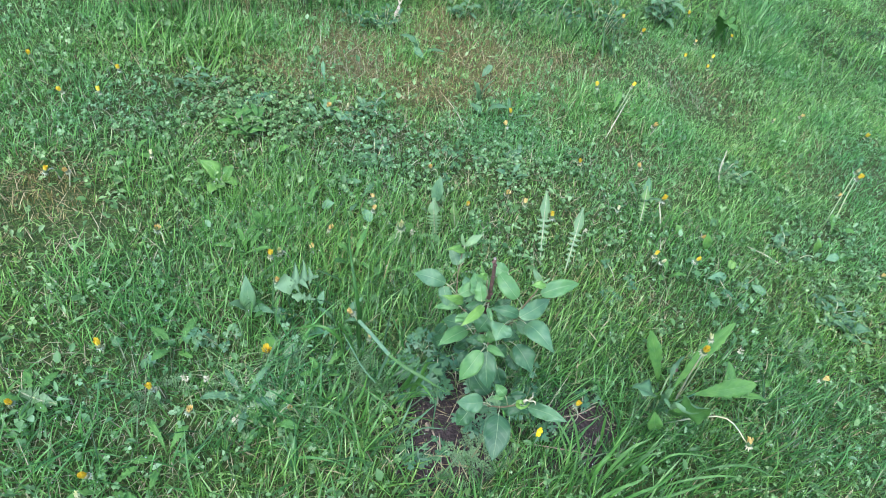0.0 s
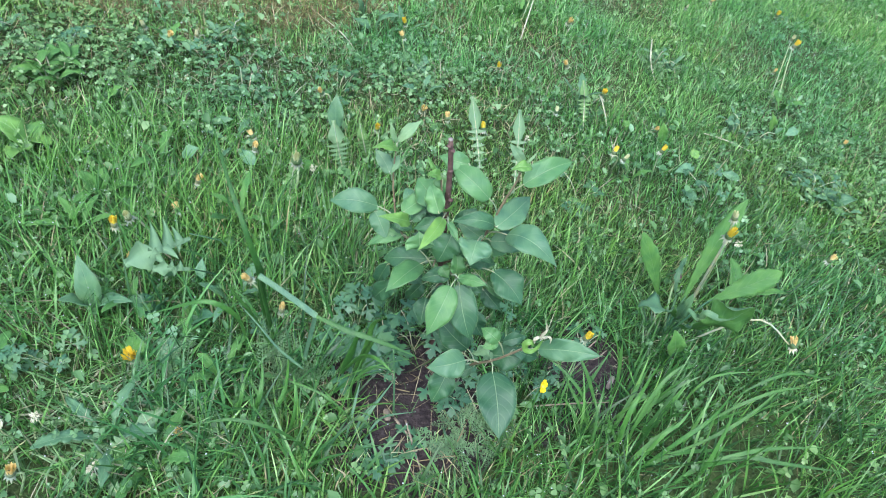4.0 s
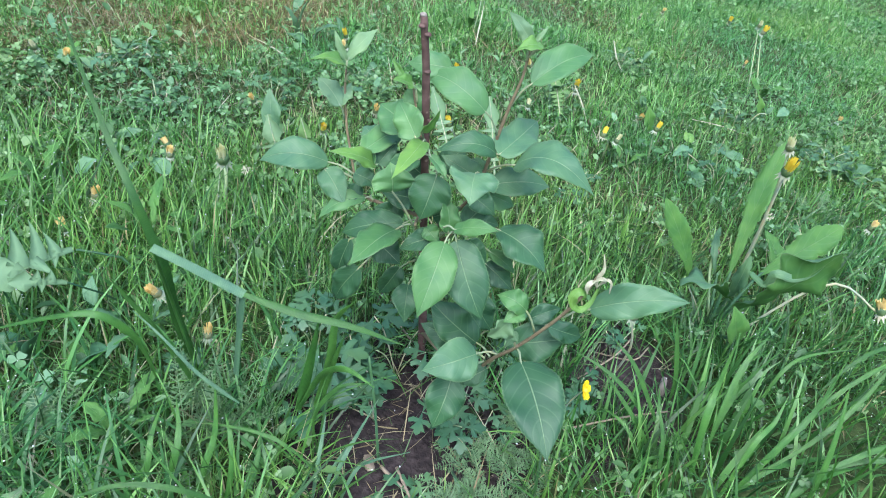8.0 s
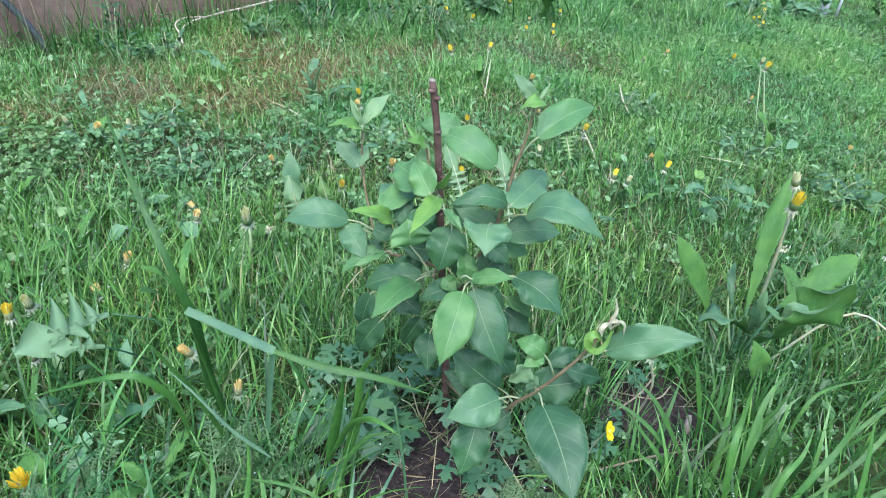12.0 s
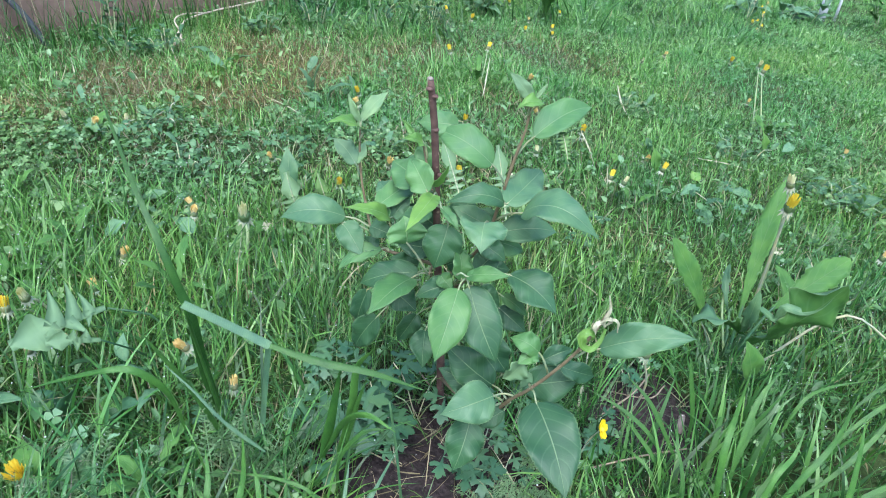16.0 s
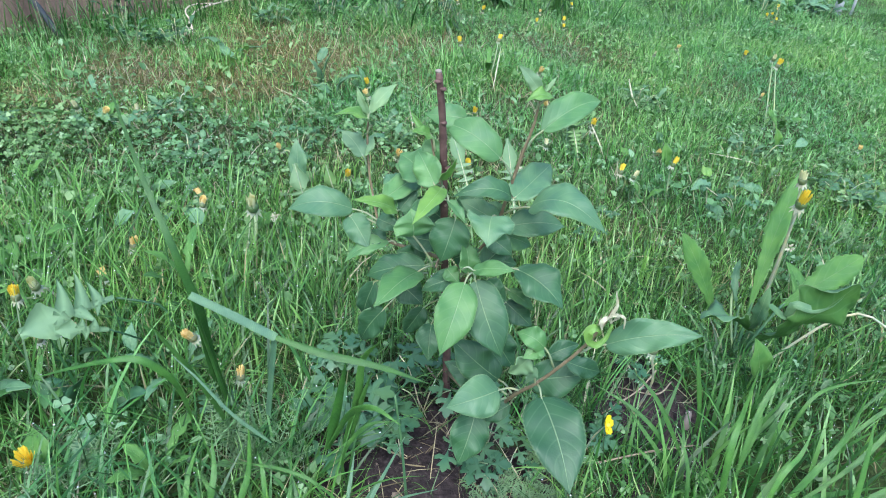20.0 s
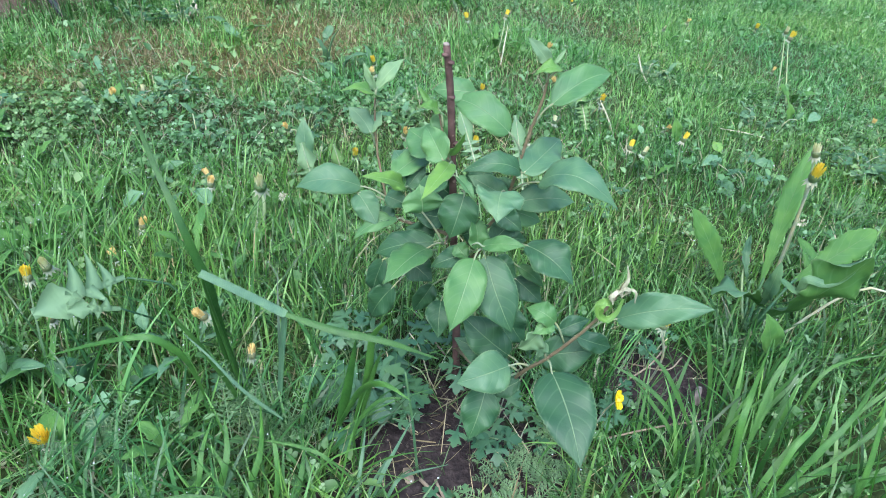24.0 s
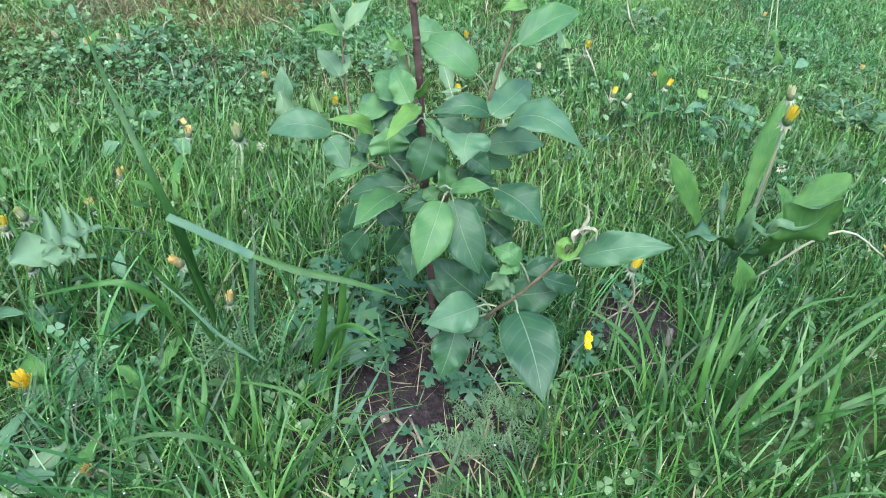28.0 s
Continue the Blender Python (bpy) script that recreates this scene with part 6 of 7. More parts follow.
for k in range(6):
    at0 = rib_foot.lerp(rib_top, 0.02 + 0.18 * k)
    for sgn in (-1, 1):
        reach = 0.021 * (1 - 0.08 * k)
        broad_leaf(rib, at0, at0 + (across * sgn + (rib_top - rib_foot).normalized() * 0.45).normalized() * reach, 0.0105, THISTLE_LEAF, name="leaflet", fold=0.3, arch=0.2, up=(0, -0.6, 0.8))
plain = dict(teeth=0, name="plantain", label="plantain with smooth oval green leaves", category="weed", group="plantains")
for at, n, ln, w, mat, rise in (((-0.41, -0.03), 2, 0.06, 0.032, WEED, 1.1), ((-0.355, -0.035), 1, 0.065, 0.03, WEED, 1.3),
                                ((-0.61, 1.24), 2, 0.09, 0.035, GREY_LEAF, 0.3), ((-0.325, 1.09), 2, 0.1, 0.035, GREY_LEAF, 0.9), ((-0.28, 1.02), 2, 0.08, 0.04, GREY_LEAF, 0.5),
                                ((-0.8, 0.283), 4, 0.07, 0.04, LEAF_YOUNG, 0.5), ((-0.87, 0.52), 5, 0.08, 0.04, DANDELION_LEAF, 0.4), ((-0.62, 0.2), 4, 0.07, 0.03, DANDELION_LEAF, 0.7),
                                ((0.95, 0.7), 4, 0.06, 0.03, GREY_LEAF, 0.4), ((0.62, 0.3), 3, 0.08, 0.03, DANDELION_LEAF, 0.5), ((-0.5, -0.05), 3, 0.09, 0.03, GREY_LEAF, 0.9)):
    rosette(at, n, ln, w, mat, rise=rise, **plain)
def weed_clump(at, radius, height, count, size, mat=GREY_LEAF, narrow=0.45):
    """A leafy weed: several stems with small leaves set along them."""
    z = gz(*at)
    e = empty("broadleaf_weed", (at[0], at[1], z), "leafy grey-green weed with many small leaves at the lawn edge", "weed", "broadleaf weeds")
    for k in range(count):
        a = random.uniform(0, 6.283)
        d = radius * math.sqrt(random.random())
        foot = Vector((at[0] + d * 0.4 * math.cos(a), at[1] + d * 0.4 * math.sin(a), z - 0.004))
        top = Vector((at[0] + d * math.cos(a), at[1] + d * math.sin(a), z + height * random.uniform(0.4, 1.1)))
        stem = part("stem", tube("stem", [foot, (foot + top) / 2 + Vector((0, 0, 0.02)), top], [0.0018, 0.001], 5, 6), STALK, e)
        for m in range(4):
            p = foot.lerp(top, 0.4 + 0.2 * m)
            b = a + m * 2.4 + random.uniform(-0.5, 0.5)
            el = random.uniform(-0.2, 0.7)
            tip = p + Vector((math.cos(b) * math.cos(el), math.sin(b) * math.cos(el), math.sin(el))) * size * random.uniform(0.7, 1.3)
            broad_leaf(stem, p, tip, size * narrow, mat, arch=0.3, up=(0, -0.1, 1))


for at, r, h, n, size, mat in (((-0.97, 1.38), 0.05, 0.2, 5, 0.036, WEED), ((-0.8, 1.34), 0.07, 0.07, 6, 0.032, WEED), ((-0.9, 1.28), 0.08, 0.07, 5, 0.03, WEED), ((-0.45, 1.82), 0.12, 0.12, 7, 0.034, WEED), ((-0.25, 1.85), 0.12, 0.11, 7, 0.034, WEED), ((-0.05, 1.92), 0.12, 0.11, 6, 0.034, WEED),
                               ((0.16, 2.27), 0.09, 0.12, 8, 0.07, GREY_LEAF), ((1.6, 2.95), 0.1, 0.1, 3, 0.1, THISTLE_LEAF), ((1.85, 3.0), 0.12, 0.12, 3, 0.1, THISTLE_LEAF), ((2.0, 3.1), 0.12, 0.12, 3, 0.09, GREY_LEAF), ((-0.6, 1.65), 0.08, 0.09, 6, 0.04, GREY_LEAF), ((2.4, 3.05), 0.15, 0.2, 8, 0.08, DANDELION_LEAF)):
    weed_clump(at, r, h, n, size, mat)
# small leafy weeds mixed into the turf
for at, r, h, n, size, mat in (((-1.12, 0.62), 0.08, 0.05, 5, 0.035, GREY_LEAF), ((-0.87, 0.5), 0.06, 0.06, 5, 0.04, DANDELION_LEAF), ((-0.5, 0.62), 0.06, 0.05, 4, 0.03, GREY_LEAF), ((-0.62, 0.82), 0.07, 0.05, 5, 0.03, GREY_LEAF), ((0.55, 1.26), 0.07, 0.04, 5, 0.03, GREY_LEAF), ((0.78, 0.95), 0.09, 0.05, 6, 0.03, GREY_LEAF), ((0.92, 0.72), 0.09, 0.05, 6, 0.03, GREY_LEAF), ((-0.15, 0.82), 0.08, 0.05, 5, 0.03, GREY_LEAF), ((1.1, 0.55), 0.09, 0.05, 5, 0.03, DANDELION_LEAF)):
    weed_clump(at, r, h, n, size, mat)


def palmate_mesh(centre, nrm, size, spin, lobes=3):
    """A deeply cut leaf of three leaflets, each with pointed lobes, drooping at the tips."""
    centre, nrm = Vector(centre), Vector(nrm).normalized()
    a = nrm.orthogonal().normalized()
    b = nrm.cross(a)
    half = ((0.0, 0.02), (0.3, 0.07), (0.3, 0.3), (0.46, 0.46), (0.6, 0.42), (0.5, 0.24), (0.5, 0.13), (0.66, 0.2), (0.82, 0.3), (0.8, 0.14), (0.9, 0.12))
    verts, faces = [], []
    for k in range(lobes):
        th = spin + (0, 1.5, -1.5)[k] + random.uniform(-0.15, 0.15)
        d = a * math.cos(th) + b * math.sin(th)
        s = nrm.cross(d)
        ln = size * (1.0, 0.82, 0.82)[k] * random.uniform(0.9, 1.1)
        ring = [(x, y) for x, y in half] + [(1.0, 0.0)] + [(x, -y) for x, y in half[::-1]]
        m = len(ring)
        o = len(verts)
        for layer in (0.0, -0.0004):
            verts.append(centre + d * (0.42 * ln) + nrm * (0.03 * ln + layer))
            for x, y in ring:
                verts.append(centre + d * (0.06 * size + x * ln) + s * (y * ln * 1.05) + nrm * (0.1 * ln * abs(y) - 0.22 * ln * x * x + layer))
        for i in range(m):
            j = (i + 1) % m
            faces.append((o, o + 1 + j, o + 1 + i))
            faces.append((o + m + 1, o + m + 2 + i, o + m + 2 + j))
    return mesh_of("leaf", verts, faces)


def buttercup(at, count, size, spread, height, label="creeping buttercup with cut green leaves on bare soil"):
    z = gz(*at)
    e = empty("creeping_buttercup", (at[0], at[1], z), label, "weed", "creeping buttercups")
    for k in range(count):
        a = random.uniform(0, 6.283)
        d = spread * random.uniform(0.3, 1.0)
        c = (at[0] + d * math.cos(a), at[1] + d * math.sin(a), z + height * random.uniform(0.5, 1.2))
        leaf_ob = part("leaf", palmate_mesh(c, (random.uniform(-0.3, 0.3), random.uniform(-0.5, 0.1), 1), size * random.uniform(0.7, 1.15), random.uniform(0, 6.28)), WEED, e)
        part("leaf_stalk", tube("leaf_stalk", [(at[0], at[1], z - 0.003), ((at[0] + c[0]) / 2, (at[1] + c[1]) / 2, z + (c[2] - z) * 0.7), c], [0.0009, 0.0007], 5, 6), STALK, leaf_ob)


for at, n, size, spread, h in (((-0.045, 0.0), 6, 0.042, 0.045, 0.075), ((0.0, 0.02), 4, 0.036, 0.035, 0.08), ((-0.085, -0.04), 3, 0.036, 0.04, 0.06), ((0.06, -0.06), 4, 0.03, 0.03, 0.05), ((0.025, -0.165), 6, 0.026, 0.03, 0.025), ((-0.1, 0.03), 5, 0.038, 0.045, 0.07), ((-0.02, -0.2), 3, 0.024, 0.02, 0.03), ((-0.02, -0.05), 4, 0.032, 0.03, 0.045),
                               ((0.16, 0.085), 4, 0.024, 0.035, 0.055), ((0.08, -0.03), 4, 0.026, 0.035, 0.055), ((0.1, -0.07), 4, 0.024, 0.03, 0.035), ((0.21, -0.02), 5, 0.024, 0.035, 0.045), ((0.29, 0.09), 4, 0.022, 0.03, 0.05), ((-0.25, -0.03), 3, 0.026, 0.03, 0.06), ((0.15, 0.0), 4, 0.024, 0.035, 0.05)):
    buttercup(at, n, size, spread, h)
for at, n, size, spread, h in (((-0.9, 0.62), 6, 0.03, 0.06, 0.05), ((0.9, 0.75), 6, 0.022, 0.08, 0.05), ((0.62, 0.62), 6, 0.022, 0.08, 0.05), ((1.1, 0.5), 6, 0.022, 0.08, 0.05), ((-0.3, 0.7), 6, 0.022, 0.08, 0.05), ((-0.65, 0.75), 6, 0.022, 0.08, 0.05), ((0.3, 0.5), 5, 0.022, 0.08, 0.06), ((-0.5, -0.15), 5, 0.024, 0.05, 0.05)):
    buttercup(at, n, size, spread, h, "creeping buttercup with cut green leaves in the lawn")


def feather_mesh(base, tip, width, pairs=16):
    """A finely divided frond: rows of narrow leaflets along a rib, each forked."""
    base, tip = Vector(base), Vector(tip)
    ax = tip - base
    ln = ax.length
    ax.normalize()
    side = ax.cross(Vector((0, -0.3, 1))).normalized()
    nrm = side.cross(ax)
    verts, faces = [], []

    def sliver(p, d, l, w):
        s = d.cross(nrm).normalized() * w
        k = len(verts)
        verts.extend([p - s, p + s, p + d * l * 0.6 + s * 0.8 + nrm * 0.0008, p + d * l, p + d * l * 0.6 - s * 0.8 + nrm * 0.0008])
        faces.append((k, k + 1, k + 2, k + 3, k + 4))

    sliver(base, ax, ln, 0.0007)
    for i in range(pairs):
        v = (i + 1) / (pairs + 1)
        w = width * math.sin(math.pi * (0.12 + 0.85 * v)) * 0.5 * random.uniform(0.6, 1.2)
        p = base + ax * (ln * v) + nrm * (0.1 * ln * v * (1 - v) * 4 * 0.3)
        for sgn in (-1, 1):
            d = (side * sgn + ax * random.uniform(0.1, 0.9) + nrm * random.uniform(-0.5, 0.7)).normalized()
            sliver(p, d, w, 0.0004)
            for f in (0.4, 0.65, 0.85):
                for g in (-1, 1):
                    sliver(p + d * (w * f), (d + ax * (0.7 * g) + nrm * random.uniform(-0.3, 0.5)).normalized(), w * 0.4, 0.00038)
    return mesh_of("frond", verts, faces)


def yarrow(at, count, length, rise=0.6, spread=0.03):
    z = gz(*at)
    e = empty("yarrow", (at[0], at[1], z), "feathery grey-green yarrow fronds low in the grass", "weed", "yarrow plants")
    for k in range(count):
        a = random.uniform(0, 6.283)
        el = rise * random.uniform(0.4, 1.4)
        b = Vector((at[0] + random.uniform(-spread, spread), at[1] + random.uniform(-spread, spread), z + 0.012))
        ln = length * random.uniform(0.6, 1.1)
        t = b + Vector((math.cos(a) * math.cos(el), math.sin(a) * math.cos(el), math.sin(el))) * ln
        part("frond", feather_mesh(b, t, 0.02), GREY_LEAF, e)


for at, n, ln, rise in (((-0.185, -0.085), 24, 0.1, 0.9), ((0.115, -0.12), 16, 0.06, 0.3), ((0.14, -0.08), 9, 0.055, 0.3), ((0.09, -0.16), 9, 0.055, 0.3), ((-0.35, -0.1), 8, 0.07, 0.6), ((-0.55, -0.3), 8, 0.06, 0.4), ((0.8, 0.55), 10, 0.06, 0.4), ((0.55, 1.2), 8, 0.08, 0.4), ((0.9, 0.85), 8, 0.07, 0.4), ((-0.75, 0.55), 8, 0.06, 0.4)):
    yarrow(at, n, ln, rise)


# ---- dandelion flowers ----
def tuft_mesh(at, axis, count, length, r0, r1, width, droop=0.0, seed=0):
    """Narrow petals or bracts standing in a ring-filled bundle along the axis."""
    rr = random.Random(seed)
    at, axis = Vector(at), Vector(axis).normalized()
    a = axis.orthogonal().normalized()
    b = axis.cross(a)
    verts, faces = [], []
    for k in range(count):
        th = rr.uniform(0, 6.283)
        q = math.sqrt(rr.uniform(0.05, 1))
        out = a * math.cos(th) + b * math.sin(th)
        ln = length * rr.uniform(0.75, 1.08)
        p0 = at + out * (r0 * q)
        p1 = at + out * (r0 * q + (r1 - r0) * q * 0.6) + axis * (ln * 0.55)
        p2 = at + out * (r0 * q + (r1 - r0) * q * 1.1) + axis * (ln * (1 - droop)) - Vector((0, 0, droop * ln * 0.5))
        s = axis.cross(out).normalized() * (width * 0.5)
        i = len(verts)
        lift = out * (width * 0.18)
        verts.extend([p0 - s * 0.6, p0 + s * 0.6, p1 + s, p1 - s, p2 + s * 0.7, p2 - s * 0.7, p1 + lift, p0 + lift, p2 + lift])
        faces.extend([(i, i + 7, i + 6, i + 3), (i + 7, i + 1, i + 2, i + 6), (i + 3, i + 6, i + 8, i + 5), (i + 6, i + 2, i + 4, i + 8)])
    return mesh_of("petals", verts, faces)


def cup_mesh(at, axis, r, h):
    at, axis = Vector(at), Vector(axis).normalized()
    a = axis.orthogonal().normalized()
    b = axis.cross(a)
    verts, faces = [], []
    prof = [(0.0, 0.15), (0.12, 0.75), (0.4, 1.05), (0.75, 1.0), (1.0, 0.85)]
    n = 12
    for f, g in prof:
        for k in range(n):
            th = 6.28319 * k / n
            verts.append(at + axis * (h * f) + (a * math.cos(th) + b * math.sin(th)) * r * g * (1.06 if k % 2 else 0.95))
    for i in range(len(prof) - 1):
        for k in range(n):
            j = (k + 1) % n
            faces.append((i * n + k, i * n + j, (i + 1) * n + j, (i + 1) * n + k))
    faces.append(tuple(range(n))[::-1])
    faces.append(tuple((len(prof) - 1) * n + k for k in range(n)))
    return mesh_of("calyx", verts, faces)


def skirt_mesh(at, axis, r, ln, rr):
    """A ring of drooping outer bracts joined at their feet."""
    a = axis.orthogonal().normalized()
    b = axis.cross(a)
    n = 9
    verts, faces = [], []
    for k in range(n * 2):
        th = 6.28319 * k / (2 * n)
        out = a * math.cos(th) + b * math.sin(th)
        verts.append(at + out * r + axis * 0.001)
    for k in range(n * 2):
        th = 6.28319 * k / (2 * n)
        out = a * math.cos(th) + b * math.sin(th)
        f = rr.uniform(0.7, 1.15) if k % 2 else 0.25
        verts.append(at + out * (r + ln * 0.5 * f) - axis * (ln * 0.7 * f * f))
    m = 2 * n
    for k in range(m):
        faces.append((k, (k + 1) % m, m + (k + 1) % m, m + k))
    return mesh_of("bract_ring", verts, faces)


FLOWERS = {"y": (PETAL, "half-closed yellow dandelion flower on a pale stalk"), "o": (PETAL_OLD, "wilting orange dandelion flower in the grass"), "p": (PETAL_PALE, "closed pale dandelion bud on a stalk")}
count_flowers = 0


def dandelion(head, kind="y", size=1.0, root=None, tilt=None, arch=0.012):
    global count_flowers
    count_flowers += 1
    rr = random.Random(100 + count_flowers)
    hx, hy, hz = head
    if root is None:
        root = (hx + rr.uniform(-0.03, 0.03), hy + rr.uniform(-0.02, 0.04))
    z = gz(*root)
    e = empty("dandelion", (root[0], root[1], z), FLOWERS[kind][1], "flower", "dandelion flowers")
    top = Vector((hx, hy, hz))
    foot = Vector((root[0], root[1], z - 0.004))
    mid = (top + foot) / 2 + Vector((rr.uniform(-0.01, 0.01), rr.uniform(-0.01, 0.01), arch))
    axis = Vector(tilt) if tilt else (Vector((rr.uniform(-0.35, 0.35), rr.uniform(-0.5, 0.15), 1)) if kind != "o" else Vector((rr.uniform(-0.5, 0.5), rr.uniform(-0.6, 0.2), 1)))
    axis.normalize()
    h = 0.011 * size
    low = top - axis * (h * 1.3)
    part("stalk", tube("stalk", [foot, mid, low], [0.0018 * size, 0.0013 * size], 7, 10), STALK, e)
    calyx = part("calyx", cup_mesh(low, axis, 0.0054 * size, h), BRACT, e, "green-grey bracts round the flower")
    part("bract_ring", skirt_mesh(low, axis, 0.0042 * size, 0.0095 * size, rr), SKIRT, calyx, "pale drooping outer bracts")
    spread = {"y": 0.006, "o": 0.0066, "p": 0.0046}[kind] * size * rr.uniform(0.85, 1.2) * (1.6 if size == 1.3 and kind == "y" else 1.0)
    n = {"y": 60, "o": 46, "p": 34}[kind]
    part("flower_head", tuft_mesh(low + axis * (h * 0.8), axis, n, 0.0135 * size, 0.0046 * size, spread, 0.0021 * size, 0.08 if kind == "o" else 0.0, count_flowers + 50), FLOWERS[kind][0], e)


for h, k, s, root in (((0.159, 1.445, 0.124), "y", 1.1, (0.13, 1.33)), ((0.035, 1.33, 0.14), "y", 1.05, (0.07, 1.42)), ((-0.324, 0.635, 0.085), "o", 1.0, None), ((0.358, 0.894, 0.074), "y", 1.05, (0.38, 0.95)), ((0.365, 0.615, 0.085), "y", 1.0, (0.385, 0.66)), ((0.505, 0.83, 0.032), "o", 1.0, None), ((0.477, 0.642, 0.094), "y", 1.0, (0.485, 0.66)),
                      ((0.961, 1.314, 0.125), "y", 1.25, (0.94, 1.18)), ((0.95, 1.33, 0.135), "p", 1.0, (0.92, 1.2)), ((1.12, 1.9, 0.0), "y", 1.2, None), ((0.39, 0.6, 0.08), "p", 0.95, (0.41, 0.63)), ((-0.522, 0.085, 0.113), "y", 1.05, (-0.5, 0.13)), ((-0.505, 0.098, 0.118), "p", 1.15, (-0.49, 0.14))):
    dandelion(h, k, s, root)
for h, k, s, root in (((-0.404, -0.123, 0.056), "y", 1.3, (-0.38, -0.1)), ((-0.272, 0.007, 0.124), "o", 1.0, (-0.25, 0.04)), ((-0.283, 0.313, 0.133), "p", 1.7, (-0.29, 0.3)), ((0.458, 0.156, 0.263), "y", 1.2, (0.5, 0.23)), ((0.458, 0.175, 0.285), "p", 0.95, (0.505, 0.24)), ((0.252, -0.02, 0.165), "y", 0.9, (0.27, 0.04)), ((-0.217, 0.005, 0.072), "o", 0.9, None), ((-0.48, 0.044, 0.08), "o", 1.0, None), ((-0.383, 0.369, 0.1), "o", 0.95, None), ((0.078, 0.94, 0.071), "y", 1.1, (0.05, 0.97))):
    dandelion(h, k, s, root)
dandelion((0.631, 0.112, 0.095), "o", 1.1, (0.48, 0.16), None, 0.07)
for x, y, k in ((-1.55, 0.425, "y"), (-1.309, 0.511, "y"), (-1.28, 0.395, "y"), (-1.36, 0.336, "y"), (-1.156, 0.068, "y"), (-1.115, 0.088, "o"), (-0.99, 0.252, "p"), (-0.704, -0.278, "y"), (-0.552, -0.313, "y"), (-0.456, -0.319, "o"), (-0.286, -0.227, "o"), (-0.538, -0.507, "y"), (-0.523, -0.538, "p"), (-0.75, -0.454, "y"), (-0.708, 0.719, "o"), (-0.193, 0.976, "o"), (-0.171, 0.542, "y"), (-0.027, 0.649, "o"), (0.059, 0.641, "y"), (0.279, 1.315, "o"), (0.263, 1.042, "o"), (0.366, 0.927, "y"), (0.328, 1.952, "y"), (0.445, 2.045, "y"), (0.464, 2.33, "y")):
    dandelion((x, y, gz(x, y) + 0.052), k, random.uniform(0.9, 1.15))
for x, y, h, k in ((0.635, 2.609, 0.05, "o"), (0.024, 2.049, 0.06, "y"), (0.857, 0.458, 0.05, "o"), (-0.807, 0.041, 0.05, "o"), (-0.786, 0.743, 0.05, "p"), (-0.66, 0.757, 0.05, "p"), (-0.2, 1.055, 0.05, "y"), (0.515, 2.323, 0.05, "y"), (0.431, 1.94, 0.05, "y"), (0.722, 1.708, 0.05, "p"), (0.959, 1.352, 0.05, "o"), (1.07, 0.991, 0.05, "o"), (0.236, 0.786, 0.055, "p"), (-0.084, 0.657, 0.05, "o"), (1.6, 2.88, 0.12, "p"), (1.5, 2.64, 0.05, "y"), (-0.414, 0.427, 0.05, "o"), (-0.455, 0.263, 0.05, "o"), (-0.464, 0.18, 0.05, "o"), (0.126, 2.02, 0.05, "y"), (0.299, 2.376, 0.06, "y"), (0.36, 2.137, 0.05, "o"), (0.838, 1.826, 0.05, "o")):
    dandelion((x, y, gz(x, y) + h), k, random.uniform(0.85, 1.1))


def buttercup_flower(at, root):
    e = empty("buttercup_flower", (root[0], root[1], gz(*root)), "small bright yellow buttercup flower on a thin stalk", "flower")
    part("stalk", tube("stalk", [(root[0], root[1], -0.004), ((root[0] + at[0]) / 2, (root[1] + at[1]) / 2, at[2] * 0.6), at], [0.001, 0.0008], 6, 8), STALK, e)
    axis = Vector((0.75, -0.45, 0.4)).normalized()
    for k in range(5):
        a = axis.orthogonal().normalized()
        d = (Matrix.Rotation(6.28319 * k / 5, 3, axis) @ a)
        b = Vector(at)
        me = leaf_mesh(b, b + d * 0.0105 + axis * 0.003, 0.0105, up=tuple(axis), outline=lambda v: math.sin(math.pi * min(0.93, 0.15 + 0.8 * v)) ** 0.6, nv=6, nu=4, arch=-0.2)
        part("petal", me, [BUTTER, BUTTER], e)
    bm = bmesh.new()
    bmesh.ops.create_icosphere(bm, subdivisions=1, radius=0.0026)
    bmesh.ops.translate(bm, verts=bm.verts, vec=Vector(at) + axis * 0.0015)
    part("flower_centre", bm, PETAL, e)


buttercup_flower((0.199, -0.076, 0.1), (0.19, -0.04))


# ---- odds and ends ----
def white_clover_heads():
    r = random.Random(8)
    for x, y in ((-0.26, 0.35), (0.16, 0.62), (0.63, 0.42), (-0.5, -0.27), (-0.46, -0.25), (-0.36, -0.3)):
        e = empty("clover_head", (x, y, gz(x, y)), "small greyish white withered flower head", "flower", "withered flower heads")
        top = (x, y, gz(x, y) + 0.06)
        part("stalk", tube("stalk", [(x + 0.01, y + 0.01, gz(x, y) - 0.004), (x, y, gz(x, y) + 0.035), top], [0.001, 0.0008], 5, 5), STALK, e)
        part("flower_head", tuft_mesh(top, (r.uniform(-0.4, 0.4), -0.4, 0.8), 22, 0.009, 0.004, 0.009, 0.002, 0.4, int(x * 1000)), DRIED_LEAF, e)


white_clover_heads()


def stick(points, r0, r1, name, label, category, mat=DRY):
    return tagged(part(name, tube(name, points, [r0, r1], 6, 10, 0.08), mat, None), label, category, "sticks")


